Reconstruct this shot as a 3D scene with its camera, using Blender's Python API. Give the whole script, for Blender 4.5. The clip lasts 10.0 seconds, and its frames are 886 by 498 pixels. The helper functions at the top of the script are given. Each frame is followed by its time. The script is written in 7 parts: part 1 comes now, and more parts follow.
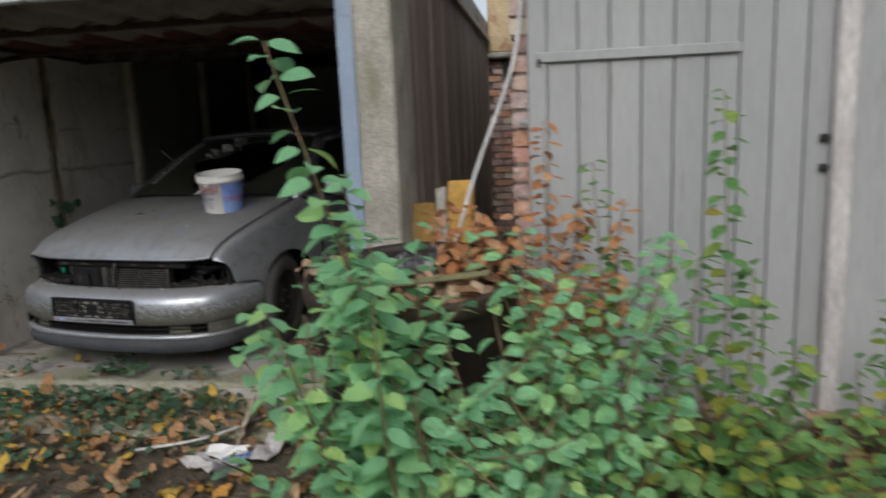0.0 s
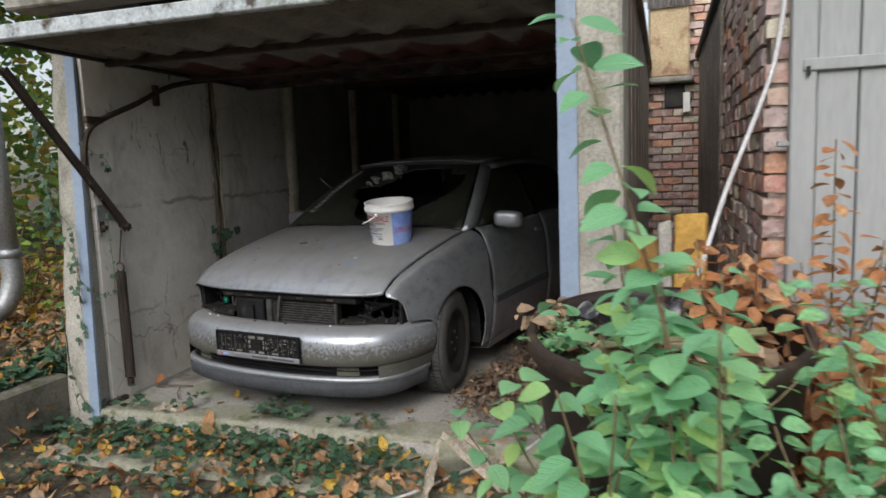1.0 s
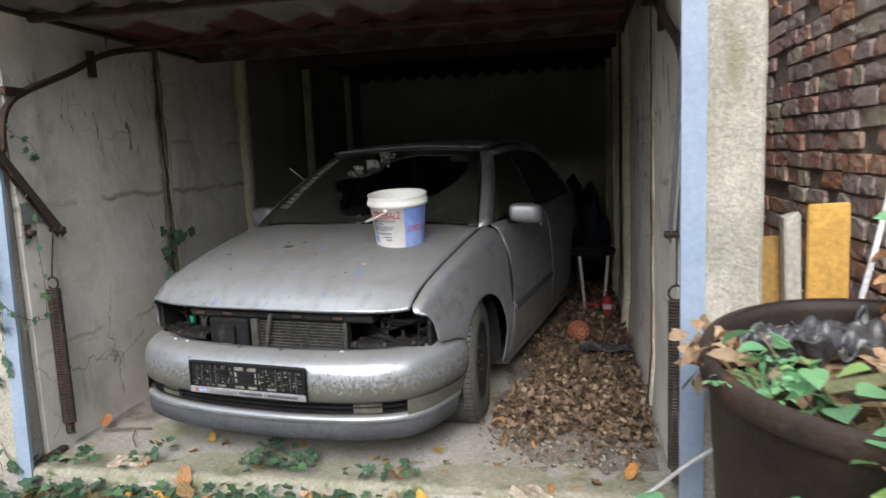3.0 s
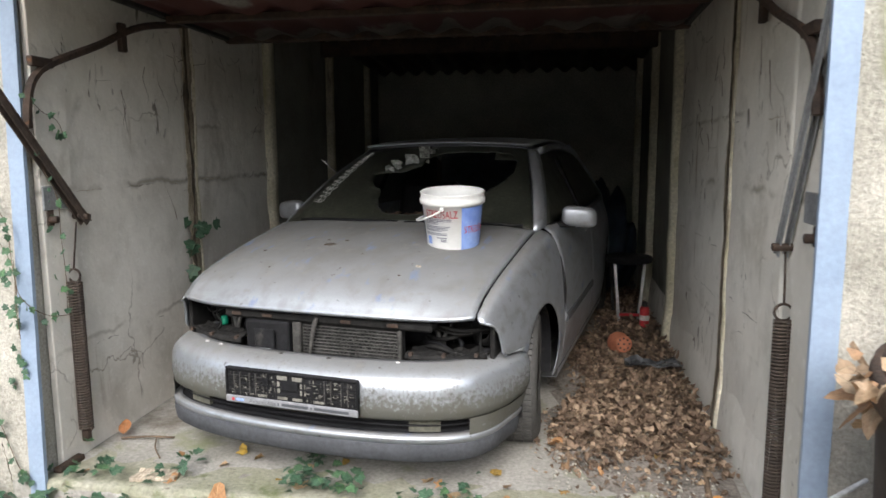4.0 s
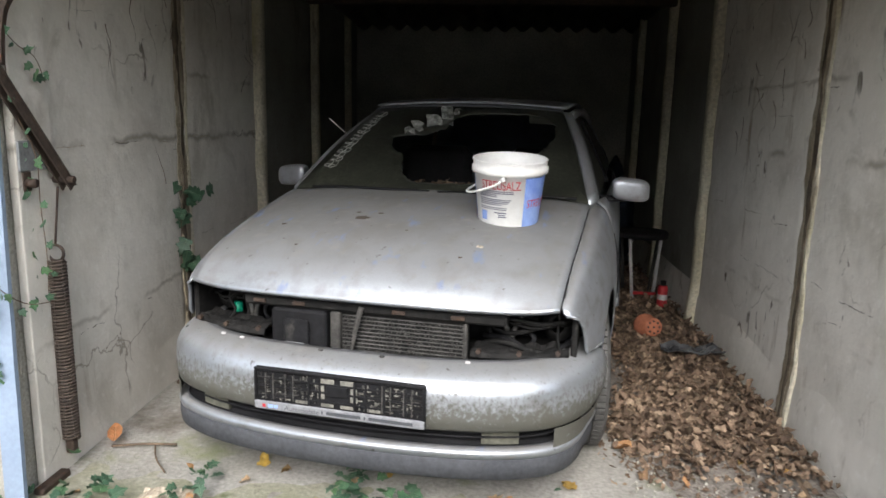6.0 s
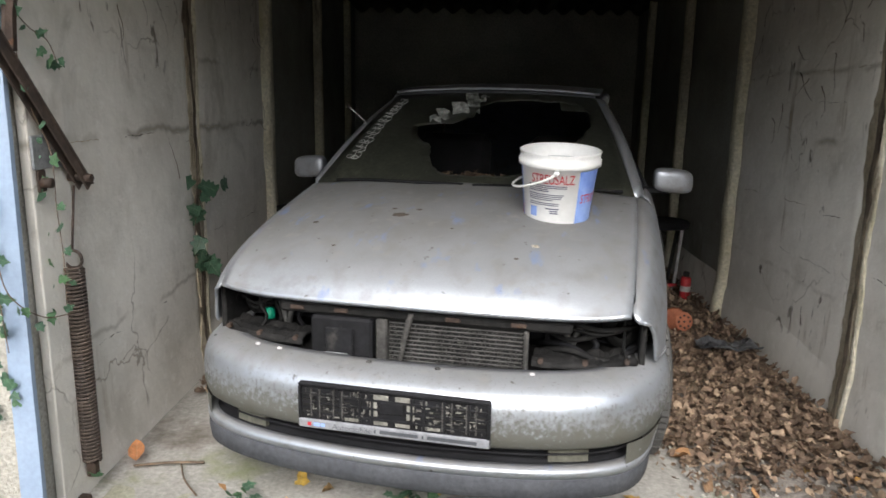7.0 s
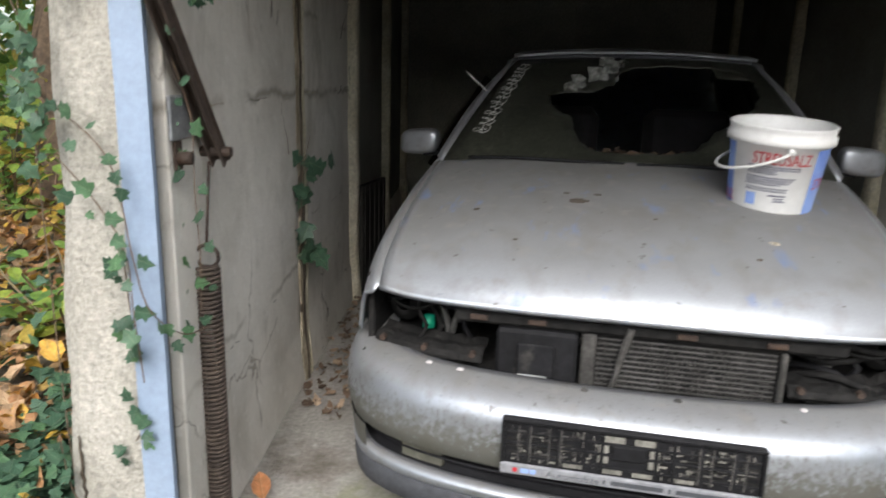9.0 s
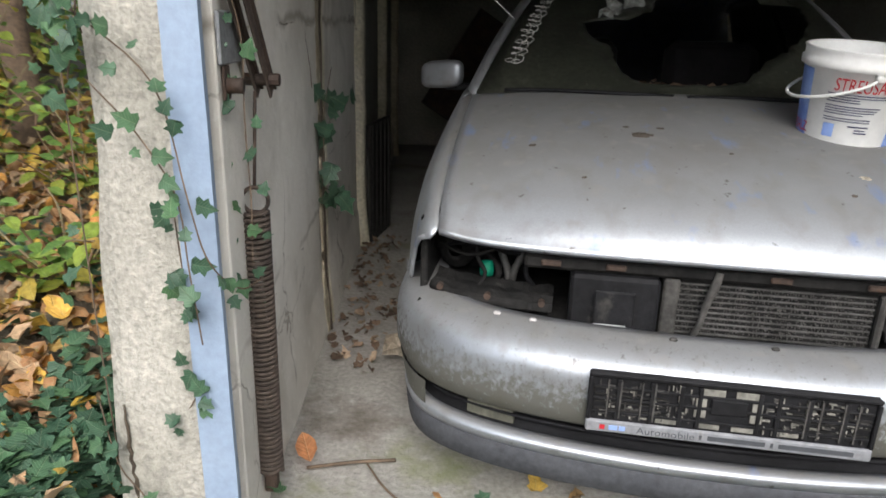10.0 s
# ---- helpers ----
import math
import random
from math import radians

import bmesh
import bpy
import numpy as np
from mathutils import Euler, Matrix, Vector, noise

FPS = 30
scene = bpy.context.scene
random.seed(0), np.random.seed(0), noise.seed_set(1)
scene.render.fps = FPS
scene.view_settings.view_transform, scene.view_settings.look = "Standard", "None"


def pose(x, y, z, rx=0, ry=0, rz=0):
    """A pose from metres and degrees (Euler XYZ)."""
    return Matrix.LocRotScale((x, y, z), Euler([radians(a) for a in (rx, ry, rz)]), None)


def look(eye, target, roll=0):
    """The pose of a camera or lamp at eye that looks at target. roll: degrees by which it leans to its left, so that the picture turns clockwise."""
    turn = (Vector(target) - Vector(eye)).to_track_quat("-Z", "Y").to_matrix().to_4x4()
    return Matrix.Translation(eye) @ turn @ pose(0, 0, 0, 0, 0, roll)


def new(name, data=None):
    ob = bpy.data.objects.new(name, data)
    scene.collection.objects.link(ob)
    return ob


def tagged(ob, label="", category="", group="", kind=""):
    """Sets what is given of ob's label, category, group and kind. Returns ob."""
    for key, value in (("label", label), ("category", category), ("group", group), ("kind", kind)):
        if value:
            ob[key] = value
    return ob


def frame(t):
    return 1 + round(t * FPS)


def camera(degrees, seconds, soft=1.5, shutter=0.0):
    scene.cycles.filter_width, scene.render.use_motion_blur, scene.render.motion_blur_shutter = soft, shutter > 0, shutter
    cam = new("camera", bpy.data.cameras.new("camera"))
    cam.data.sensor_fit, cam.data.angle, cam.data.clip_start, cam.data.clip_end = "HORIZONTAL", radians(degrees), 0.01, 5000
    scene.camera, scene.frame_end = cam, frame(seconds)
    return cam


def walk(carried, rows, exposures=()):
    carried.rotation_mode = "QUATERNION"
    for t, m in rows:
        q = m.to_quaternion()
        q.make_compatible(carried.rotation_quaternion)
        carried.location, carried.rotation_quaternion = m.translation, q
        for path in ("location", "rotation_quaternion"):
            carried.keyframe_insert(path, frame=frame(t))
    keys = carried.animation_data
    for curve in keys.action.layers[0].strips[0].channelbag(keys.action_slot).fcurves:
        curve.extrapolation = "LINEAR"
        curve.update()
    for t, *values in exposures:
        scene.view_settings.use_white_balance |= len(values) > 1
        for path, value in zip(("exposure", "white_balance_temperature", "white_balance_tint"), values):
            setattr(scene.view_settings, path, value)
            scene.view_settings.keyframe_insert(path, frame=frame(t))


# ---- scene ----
cam = camera(65.3, 10.0, soft=1.6, shutter=0.5)
METRES = 3.7
ROWS = [
    (0.0, 0.0, 0.0, 0.0, -0.45, -10.28, 2.48),
    (0.5, -0.0626, 0.0573, -0.0064, 5.63, -7.85, 1.85),
    (1.0, -0.1173, 0.1127, -0.0076, 8.66, -7.16, 2.17),
    (1.5, -0.1535, 0.1576, -0.014, 8.03, -7.29, 2.91),
    (2.0, -0.1951, 0.2003, -0.0135, 3.65, -7.81, 3.03),
    (2.5, -0.2343, 0.2349, -0.0129, 1.6, -8.01, 3.17),
    (4.0, -0.3563, 0.3364, -0.018, 0.67, -8.01, 0.32),
    (4.5, -0.39, 0.355, -0.0197, -0.65, -8.97, -0.31),
    (5.0, -0.4249, 0.3787, -0.022, -2.08, -9.94, -1.3),
    (5.5, -0.4481, 0.416, -0.0241, -3.2, -10.34, -1.58),
    (7.0, -0.527, 0.5049, -0.0212, -5.92, -12.06, -1.02),
    (7.5, -0.5613, 0.5299, -0.0188, -6.76, -12.37, -1.77),
    (8.0, -0.5931, 0.5651, -0.0226, -7.36, -12.33, -2.31),
    (8.5, -0.6213, 0.6024, -0.0297, -8.26, -12.45, -2.33),
    (9.0, -0.6588, 0.6354, -0.037, -6.01, -13.91, -1.6),
    (9.5, -0.6859, 0.66, -0.0491, -5.61, -16.08, -1.24),
    (10.0, -0.7137, 0.6835, -0.0509, -8.85, -18.47, -1.52),
]
walk(cam, [(t, pose(2.12, -2.93, 1.275, 0, 0, 9.0) @ pose(METRES * x, METRES * y, METRES * z, 90 + pitch, roll, yaw)) for t, x, y, z, yaw, pitch, roll in ROWS], exposures=[(0.0, -0.05), (0.5, 0.2), (1.0, 0.4), (1.8, 0.68), (2.7, 0.97), (4.0, 1.36), (5.0, 1.4), (8.5, 1.22), (10.0, 1.07)])

# ---- light ----
world = bpy.data.worlds.new("sky")
scene.world = world
world.use_nodes = True
wn, wl = world.node_tree.nodes, world.node_tree.links
sky = wn.new("ShaderNodeTexSky")
sky.sky_type, sky.sun_disc = "NISHITA", False
sky.sun_elevation, sky.sun_rotation = radians(40), radians(179)
sky.air_density, sky.dust_density = 1.0, 2.6
pale = wn.new("ShaderNodeHueSaturation")
pale.inputs["Saturation"].default_value = 0.5
wl.new(sky.outputs["Color"], pale.inputs["Color"])
wl.new(pale.outputs["Color"], wn["Background"].inputs["Color"])
wn["Background"].inputs["Strength"].default_value = 0.14
sun_data = bpy.data.lights.new("sun", "SUN")
sun_data.energy, sun_data.angle, sun_data.color = 1.3, radians(40), (1.0, 0.985, 0.965)
sun = new("sun", sun_data)
sun.matrix_world = look((0.2, -12, 10.1), (0, 0, 0))


# ---- materials ----
def mat(name, c1, c2, scale=5.0, rough=0.75, metal=0.0, bump=0.25, fine=60.0, stains=(), vary=0.0, stretch=(1, 1, 1), spec=0.4, island=0.0, contrast=0.25, depth=0.01):
    """Two colours mixed by a broad noise, a fine grain, stains of their own shape (colour, scale, amount, stretch) and relief."""
    m = bpy.data.materials.new(name)
    m.use_nodes = True
    n, l = m.node_tree.nodes, m.node_tree.links
    b = n["Principled BSDF"]
    b.inputs["Metallic"].default_value = metal
    b.inputs["Specular IOR Level"].default_value = spec
    tc = n.new("ShaderNodeTexCoord")

    def tex(sc, st=(1, 1, 1), detail=5.0):
        mp = n.new("ShaderNodeMapping")
        mp.inputs["Scale"].default_value = st
        l.new(tc.outputs["Object"], mp.inputs["Vector"])
        t = n.new("ShaderNodeTexNoise")
        t.inputs["Scale"].default_value, t.inputs["Detail"].default_value, t.inputs["Roughness"].default_value = sc, detail, 0.62
        l.new(mp.outputs["Vector"], t.inputs["Vector"])
        return t.outputs["Fac"]

    def ramp(fac, a, z):
        r = n.new("ShaderNodeMapRange")
        r.inputs["From Min"].default_value, r.inputs["From Max"].default_value = a, z
        l.new(fac, r.inputs["Value"])
        return r.outputs["Result"]

    def mix(fac, a, z, mode="MIX"):
        x = n.new("ShaderNodeMix")
        x.data_type, x.blend_type = "RGBA", mode
        for key, v in ((0, fac), (6, a), (7, z)):
            if isinstance(v, (float, int)):
                x.inputs[key].default_value = v
            elif isinstance(v, tuple):
                x.inputs[key].default_value = (*v, 1)
            else:
                l.new(v, x.inputs[key])
        return x.outputs[2]

    col = mix(ramp(tex(scale, stretch), 0.35, 0.65), c1, c2)
    grain = tex(fine, stretch)
    g = ramp(grain, 0.3, 0.7)
    gm = n.new("ShaderNodeMapRange")
    gm.inputs["To Min"].default_value, gm.inputs["To Max"].default_value = 1 - contrast, 1 + contrast
    l.new(g, gm.inputs["Value"])
    cg = n.new("ShaderNodeCombineColor")
    for i in range(3):
        l.new(gm.outputs["Result"], cg.inputs[i])
    col = mix(1.0, col, cg.outputs["Color"], "MULTIPLY")
    rgh = rough
    for sc, ssc, amount, sst in stains:
        f = ramp(tex(ssc, sst, 8.0), 0.62 - amount * 0.3, 0.75 - amount * 0.3)
        col = mix(f, col, sc)
    for amount, node, socket in ((vary, "ShaderNodeObjectInfo", "Random"), (island, "ShaderNodeNewGeometry", "Random Per Island")):
        if amount:
            o = n.new(node)
            mr = n.new("ShaderNodeMapRange")
            mr.inputs["To Min"].default_value, mr.inputs["To Max"].default_value = 1 - amount, 1 + amount
            l.new(o.outputs[socket], mr.inputs["Value"])
            h = n.new("ShaderNodeHueSaturation")
            l.new(mr.outputs["Result"], h.inputs["Value"])
            mh = n.new("ShaderNodeMapRange")
            mh.inputs["To Min"].default_value, mh.inputs["To Max"].default_value = 0.5 + amount * 0.05, 0.5 - amount * 0.05
            l.new(o.outputs[socket], mh.inputs["Value"])
            l.new(mh.outputs["Result"], h.inputs["Hue"])
            l.new(col, h.inputs["Color"])
            col = h.outputs["Color"]
    l.new(col, b.inputs["Base Color"])
    rr = n.new("ShaderNodeMapRange")
    rr.inputs["To Min"].default_value, rr.inputs["To Max"].default_value = max(0.03, rgh - 0.12), min(1, rgh + 0.12)
    l.new(tex(scale * 3), rr.inputs["Value"])
    l.new(rr.outputs["Result"], b.inputs["Roughness"])
    if bump:
        bp = n.new("ShaderNodeBump")
        bp.inputs["Strength"].default_value, bp.inputs["Distance"].default_value = bump, depth
        l.new(grain, bp.inputs["Height"])
        l.new(bp.outputs["Normal"], b.inputs["Normal"])
    return m


def leafy(name, pairs, rough=0.5, amount=0.35):
    """Leaf colours picked leaf by leaf, with some light passing through."""
    m = bpy.data.materials.new(name)
    m.use_nodes = True
    n, l = m.node_tree.nodes, m.node_tree.links
    b = n["Principled BSDF"]
    b.inputs["Roughness"].default_value = rough
    b.inputs["Specular IOR Level"].default_value = 0.35
    geo, info, add = n.new("ShaderNodeNewGeometry"), n.new("ShaderNodeObjectInfo"), n.new("ShaderNodeMath")
    l.new(geo.outputs["Random Per Island"], add.inputs[0])
    l.new(info.outputs["Random"], add.inputs[1])
    fr = n.new("ShaderNodeMath")
    fr.operation = "FRACT"
    l.new(add.outputs[0], fr.inputs[0])
    cr = n.new("ShaderNodeValToRGB")
    while len(cr.color_ramp.elements) < len(pairs):
        cr.color_ramp.elements.new(0.5)
    for e, (p, c) in zip(cr.color_ramp.elements, pairs):
        e.position, e.color = p, (*c, 1)
    l.new(fr.outputs[0], cr.inputs["Fac"])
    tc, tx = n.new("ShaderNodeTexCoord"), n.new("ShaderNodeTexNoise")
    tx.inputs["Scale"].default_value = 60
    l.new(tc.outputs["Object"], tx.inputs["Vector"])
    mr = n.new("ShaderNodeMapRange")
    mr.inputs["To Min"].default_value, mr.inputs["To Max"].default_value = 0.4, 1.6
    l.new(tx.outputs["Fac"], mr.inputs["Value"])
    h = n.new("ShaderNodeHueSaturation")
    l.new(cr.outputs["Color"], h.inputs["Color"])
    l.new(mr.outputs["Result"], h.inputs["Value"])
    # midrib and side veins, from the blade's own coordinates
    uv, su, au = n.new("ShaderNodeUVMap"), n.new("ShaderNodeSeparateXYZ"), n.new("ShaderNodeMath")
    uv.uv_map = "blade"
    l.new(uv.outputs["UV"], su.inputs[0])
    au.operation = "ABSOLUTE"
    l.new(su.outputs["X"], au.inputs[0])

    def calc(op, p, q, r=None):
        x = n.new("ShaderNodeMath")
        x.operation = op
        for i, val in enumerate((p, q, r)):
            if isinstance(val, (int, float)):
                x.inputs[i].default_value = val
            elif val is not None:
                l.new(val, x.inputs[i])
        return x.outputs[0]
    run = calc("SUBTRACT", calc("MULTIPLY", su.outputs["Y"], 7.0), calc("MULTIPLY", au.outputs[0], 6.0))
    tri = calc("ABSOLUTE", calc("SUBTRACT", calc("FRACT", run, 0.0), 0.5), 0.0)
    side, rib = n.new("ShaderNodeMapRange"), n.new("ShaderNodeMapRange")
    side.inputs["From Min"].default_value, side.inputs["From Max"].default_value, side.inputs["To Min"].default_value, side.inputs["To Max"].default_value = 0.0, 0.16, 0.6, 0.0
    l.new(tri, side.inputs["Value"])
    rib.inputs["From Min"].default_value, rib.inputs["From Max"].default_value, rib.inputs["To Min"].default_value, rib.inputs["To Max"].default_value = 0.006, 0.026, 1.0, 0.0
    l.new(au.outputs[0], rib.inputs["Value"])
    vein = calc("MAXIMUM", side.outputs["Result"], rib.outputs["Result"])
    pale = n.new("ShaderNodeMix")
    pale.data_type = "RGBA"
    l.new(calc("MULTIPLY", vein, 0.13), pale.inputs[0])
    l.new(h.outputs["Color"], pale.inputs[6])
    pale.inputs[7].default_value = (0.62, 0.66, 0.42, 1)
    h = n.new("ShaderNodeHueSaturation")
    l.new(pale.outputs[2], h.inputs["Color"])
    bp = n.new("ShaderNodeBump")
    bp.invert = True
    bp.inputs["Strength"].default_value, bp.inputs["Distance"].default_value = 0.6, 0.004
    l.new(vein, bp.inputs["Height"])
    l.new(bp.outputs["Normal"], b.inputs["Normal"])
    l.new(h.outputs["Color"], b.inputs["Base Color"])
    tr, mx = n.new("ShaderNodeBsdfTranslucent"), n.new("ShaderNodeMixShader")
    l.new(h.outputs["Color"], tr.inputs["Color"])
    mx.inputs["Fac"].default_value = amount
    l.new(b.outputs["BSDF"], mx.inputs[1])
    l.new(tr.outputs["BSDF"], mx.inputs[2])
    l.new(mx.outputs["Shader"], n["Material Output"].inputs["Surface"])
    return m


def brickwork(name):
    """Old brick, each with its own fired colour from violet-grey to orange, with lime bloom, soot and pitting."""
    m = bpy.data.materials.new(name)
    m.use_nodes = True
    n, l = m.node_tree.nodes, m.node_tree.links
    b = n["Principled BSDF"]
    b.inputs["Roughness"].default_value, b.inputs["Specular IOR Level"].default_value = 0.93, 0.2
    info, geo, cr = n.new("ShaderNodeObjectInfo"), n.new("ShaderNodeNewGeometry"), n.new("ShaderNodeValToRGB")
    shades = ((0.0, (0.52, 0.31, 0.26)), (0.14, (0.47, 0.37, 0.35)), (0.28, (0.60, 0.33, 0.22)), (0.40, (0.54, 0.44, 0.40)), (0.52, (0.40, 0.275, 0.26)), (0.64, (0.60, 0.45, 0.37)), (0.76, (0.55, 0.30, 0.25)), (0.88, (0.58, 0.53, 0.42)), (1.0, (0.62, 0.37, 0.26)))
    while len(cr.color_ramp.elements) < len(shades):
        cr.color_ramp.elements.new(0.5)
    for e, (p, c) in zip(cr.color_ramp.elements, shades):
        e.position, e.color = p, (*c, 1)
    cr.color_ramp.interpolation = "CONSTANT"
    l.new(info.outputs["Random"], cr.inputs["Fac"])
    col, hts = cr.outputs["Color"], []
    for sc, lo, hi, top, tint in ((16.0, 0.50, 0.70, 0.55, (0.72, 0.67, 0.61)), (9.0, 0.54, 0.72, 0.6, (0.24, 0.175, 0.155)), (45.0, 0.56, 0.72, 0.6, (0.58, 0.44, 0.36)), (80.0, 0.58, 0.70, 0.6, (0.20, 0.14, 0.12))):
        t, r, x = n.new("ShaderNodeTexNoise"), n.new("ShaderNodeMapRange"), n.new("ShaderNodeMix")
        t.inputs["Scale"].default_value, t.inputs["Detail"].default_value = sc, 7
        l.new(geo.outputs["Position"], t.inputs["Vector"])
        r.inputs["From Min"].default_value, r.inputs["From Max"].default_value, r.inputs["To Max"].default_value = lo, hi, top
        l.new(t.outputs["Fac"], r.inputs["Value"])
        x.data_type = "RGBA"
        l.new(r.outputs["Result"], x.inputs[0])
        l.new(col, x.inputs[6])
        x.inputs[7].default_value = (*tint, 1)
        col = x.outputs[2]
        hts.append(t.outputs["Fac"])
    l.new(col, b.inputs["Base Color"])
    last = None
    for h, dist in ((hts[0], 0.022), (hts[2], 0.010)):
        bp = n.new("ShaderNodeBump")
        bp.inputs["Strength"].default_value, bp.inputs["Distance"].default_value = 0.8, dist
        l.new(h, bp.inputs["Height"])
        if last:
            l.new(last, bp.inputs["Normal"])
        last = bp.outputs["Normal"]
    l.new(last, b.inputs["Normal"])
    return m


def limewash(name):
    """Old white limewash: soft grey clouds, mould blotches, rust-brown runs, spalled cracks and trowel relief."""
    m = bpy.data.materials.new(name)
    m.use_nodes = True
    n, l = m.node_tree.nodes, m.node_tree.links
    b = n["Principled BSDF"]
    b.inputs["Roughness"].default_value, b.inputs["Specular IOR Level"].default_value = 0.9, 0.25
    tc = n.new("ShaderNodeTexCoord")

    def tex(sc, st=(1, 1, 1), detail=6.0, shift=0.0, warp=0.0):
        mp = n.new("ShaderNodeMapping")
        mp.inputs["Scale"].default_value, mp.inputs["Location"].default_value = st, (shift, shift * 1.7, shift * 0.6)
        l.new(tc.outputs["Object"], mp.inputs["Vector"])
        t = n.new("ShaderNodeTexNoise")
        t.inputs["Scale"].default_value, t.inputs["Detail"].default_value, t.inputs["Roughness"].default_value, t.inputs["Distortion"].default_value = sc, detail, 0.6, warp
        l.new(mp.outputs["Vector"], t.inputs["Vector"])
        return t.outputs["Fac"]

    def ramp(fac, lo, hi, top=1.0):
        r = n.new("ShaderNodeMapRange")
        r.interpolation_type = "SMOOTHSTEP"
        r.inputs["From Min"].default_value, r.inputs["From Max"].default_value, r.inputs["To Max"].default_value = lo, hi, top
        l.new(fac, r.inputs["Value"])
        return r.outputs["Result"]

    def times(p, q):
        x = n.new("ShaderNodeMath")
        x.operation = "MULTIPLY"
        l.new(p, x.inputs[0])
        l.new(q, x.inputs[1])
        return x.outputs[0]

    def mix(fac, base, tint):
        x = n.new("ShaderNodeMix")
        x.data_type = "RGBA"
        l.new(fac, x.inputs[0])
        if isinstance(base, tuple):
            x.inputs[6].default_value = (*base, 1)
        else:
            l.new(base, x.inputs[6])
        x.inputs[7].default_value = (*tint, 1)
        return x.outputs[2]
    col = mix(ramp(tex(1.4), 0.36, 0.66), (0.76, 0.728, 0.665), (0.60, 0.572, 0.515))
    col = mix(ramp(tex(7.0, (1, 1, 0.8), 8, 2.0), 0.48, 0.72, 0.55), col, (0.52, 0.49, 0.43))
    col = mix(ramp(tex(2.2, (1, 1, 0.75), 10, 5.0, 0.6), 0.58, 0.70, 0.6), col, (0.40, 0.375, 0.32))
    col = mix(ramp(tex(26.0, (1, 1, 1), 4, 3.0), 0.56, 0.70, 0.3), col, (0.86, 0.84, 0.80))
    # narrow brown runs and dark mould specks that keep to their own patches
    patch = ramp(tex(1.1, (1, 1, 1), 3, 8.0), 0.48, 0.60)
    col = mix(times(patch, ramp(tex(9.0, (1, 1, 0.14), 8, 1.0), 0.57, 0.70, 0.8)), col, (0.27, 0.215, 0.15))
    speck = ramp(tex(1.7, (1, 1, 1), 3, 11.0), 0.50, 0.60)
    col = mix(times(speck, ramp(tex(13.0, (1, 1, 0.45), 9, 4.0, 1.2), 0.60, 0.665, 0.85)), col, (0.10, 0.08, 0.058))
    # smudged horizontal joints, broken up and wandering
    axes, wav = n.new("ShaderNodeSeparateXYZ"), n.new("ShaderNodeMath")
    l.new(tc.outputs["Object"], axes.inputs[0])
    wav.operation = "MULTIPLY_ADD"
    l.new(tex(5.0, (1, 1, 0.3), 8, 21.0), wav.inputs[0])
    wav.inputs[1].default_value = 0.10
    l.new(axes.outputs["Z"], wav.inputs[2])
    for level, width, top in ((1.12, 0.022, 0.75), (1.40, 0.018, 0.6), (0.50, 0.016, 0.5)):
        off, dist = n.new("ShaderNodeMath"), n.new("ShaderNodeMath")
        off.operation, dist.operation = "SUBTRACT", "ABSOLUTE"
        l.new(wav.outputs[0], off.inputs[0])
        off.inputs[1].default_value = level
        l.new(off.outputs[0], dist.inputs[0])
        line = times(ramp(dist.outputs[0], width, 0.0, top), ramp(tex(2.6, (1, 1, 1), 6, 23.0 + level), 0.44, 0.60))
        col = mix(line, col, (0.27, 0.24, 0.19))
    # cracked skin
    v = n.new("ShaderNodeTexVoronoi")
    v.feature = "DISTANCE_TO_EDGE"
    v.inputs["Scale"].default_value = 2.1
    wob = n.new("ShaderNodeTexNoise")
    wob.inputs["Scale"].default_value, wob.inputs["Detail"].default_value = 6.0, 6
    l.new(tc.outputs["Object"], wob.inputs["Vector"])
    ma = n.new("ShaderNodeVectorMath")
    ma.operation = "MULTIPLY_ADD"
    l.new(wob.outputs["Color"], ma.inputs[0])
    ma.inputs[1].default_value = (0.22, 0.22, 0.22)
    l.new(tc.outputs["Object"], ma.inputs[2])
    l.new(ma.outputs[0], v.inputs["Vector"])
    crack = ramp(v.outputs["Distance"], 0.010, 0.0)
    col = mix(times(crack, ramp(tex(1.9, (1, 1, 1), 3, 14.0), 0.50, 0.60, 0.75)), col, (0.24, 0.21, 0.17))
    l.new(col, b.inputs["Base Color"])
    g1, g2 = tex(11.0, (1, 1, 1), 5, 6.0), tex(70.0, (1, 1, 1), 4, 7.0)
    bp1, bp2 = n.new("ShaderNodeBump"), n.new("ShaderNodeBump")
    bp1.inputs["Strength"].default_value, bp1.inputs["Distance"].default_value = 0.35, 0.02
    bp2.inputs["Strength"].default_value, bp2.inputs["Distance"].default_value = 0.25, 0.006
    l.new(g1, bp1.inputs["Height"])
    l.new(g2, bp2.inputs["Height"])
    l.new(bp1.outputs["Normal"], bp2.inputs["Normal"])
    l.new(bp2.outputs["Normal"], b.inputs["Normal"])
    return m


CONCRETE = mat("old_concrete", (0.40, 0.385, 0.35), (0.30, 0.29, 0.265), 2.5, 0.9, bump=0.4, stains=(((0.16, 0.15, 0.12), 3.0, 0.25, (1, 1, 0.5)), ((0.12, 0.10, 0.07), 9.0, -0.05, (1, 1, 0.25))))
LIMEWASH = limewash("limewashed_wall")
GREYPANEL = mat("grey_green_concrete", (0.33, 0.325, 0.275), (0.24, 0.238, 0.20), 2.2, 0.95, bump=0.35, stains=(((0.15, 0.148, 0.115), 2.5, 0.15, (1, 1, 0.5)), ((0.42, 0.40, 0.36), 6.0, 0.0, (1, 1, 1))), contrast=0.15)
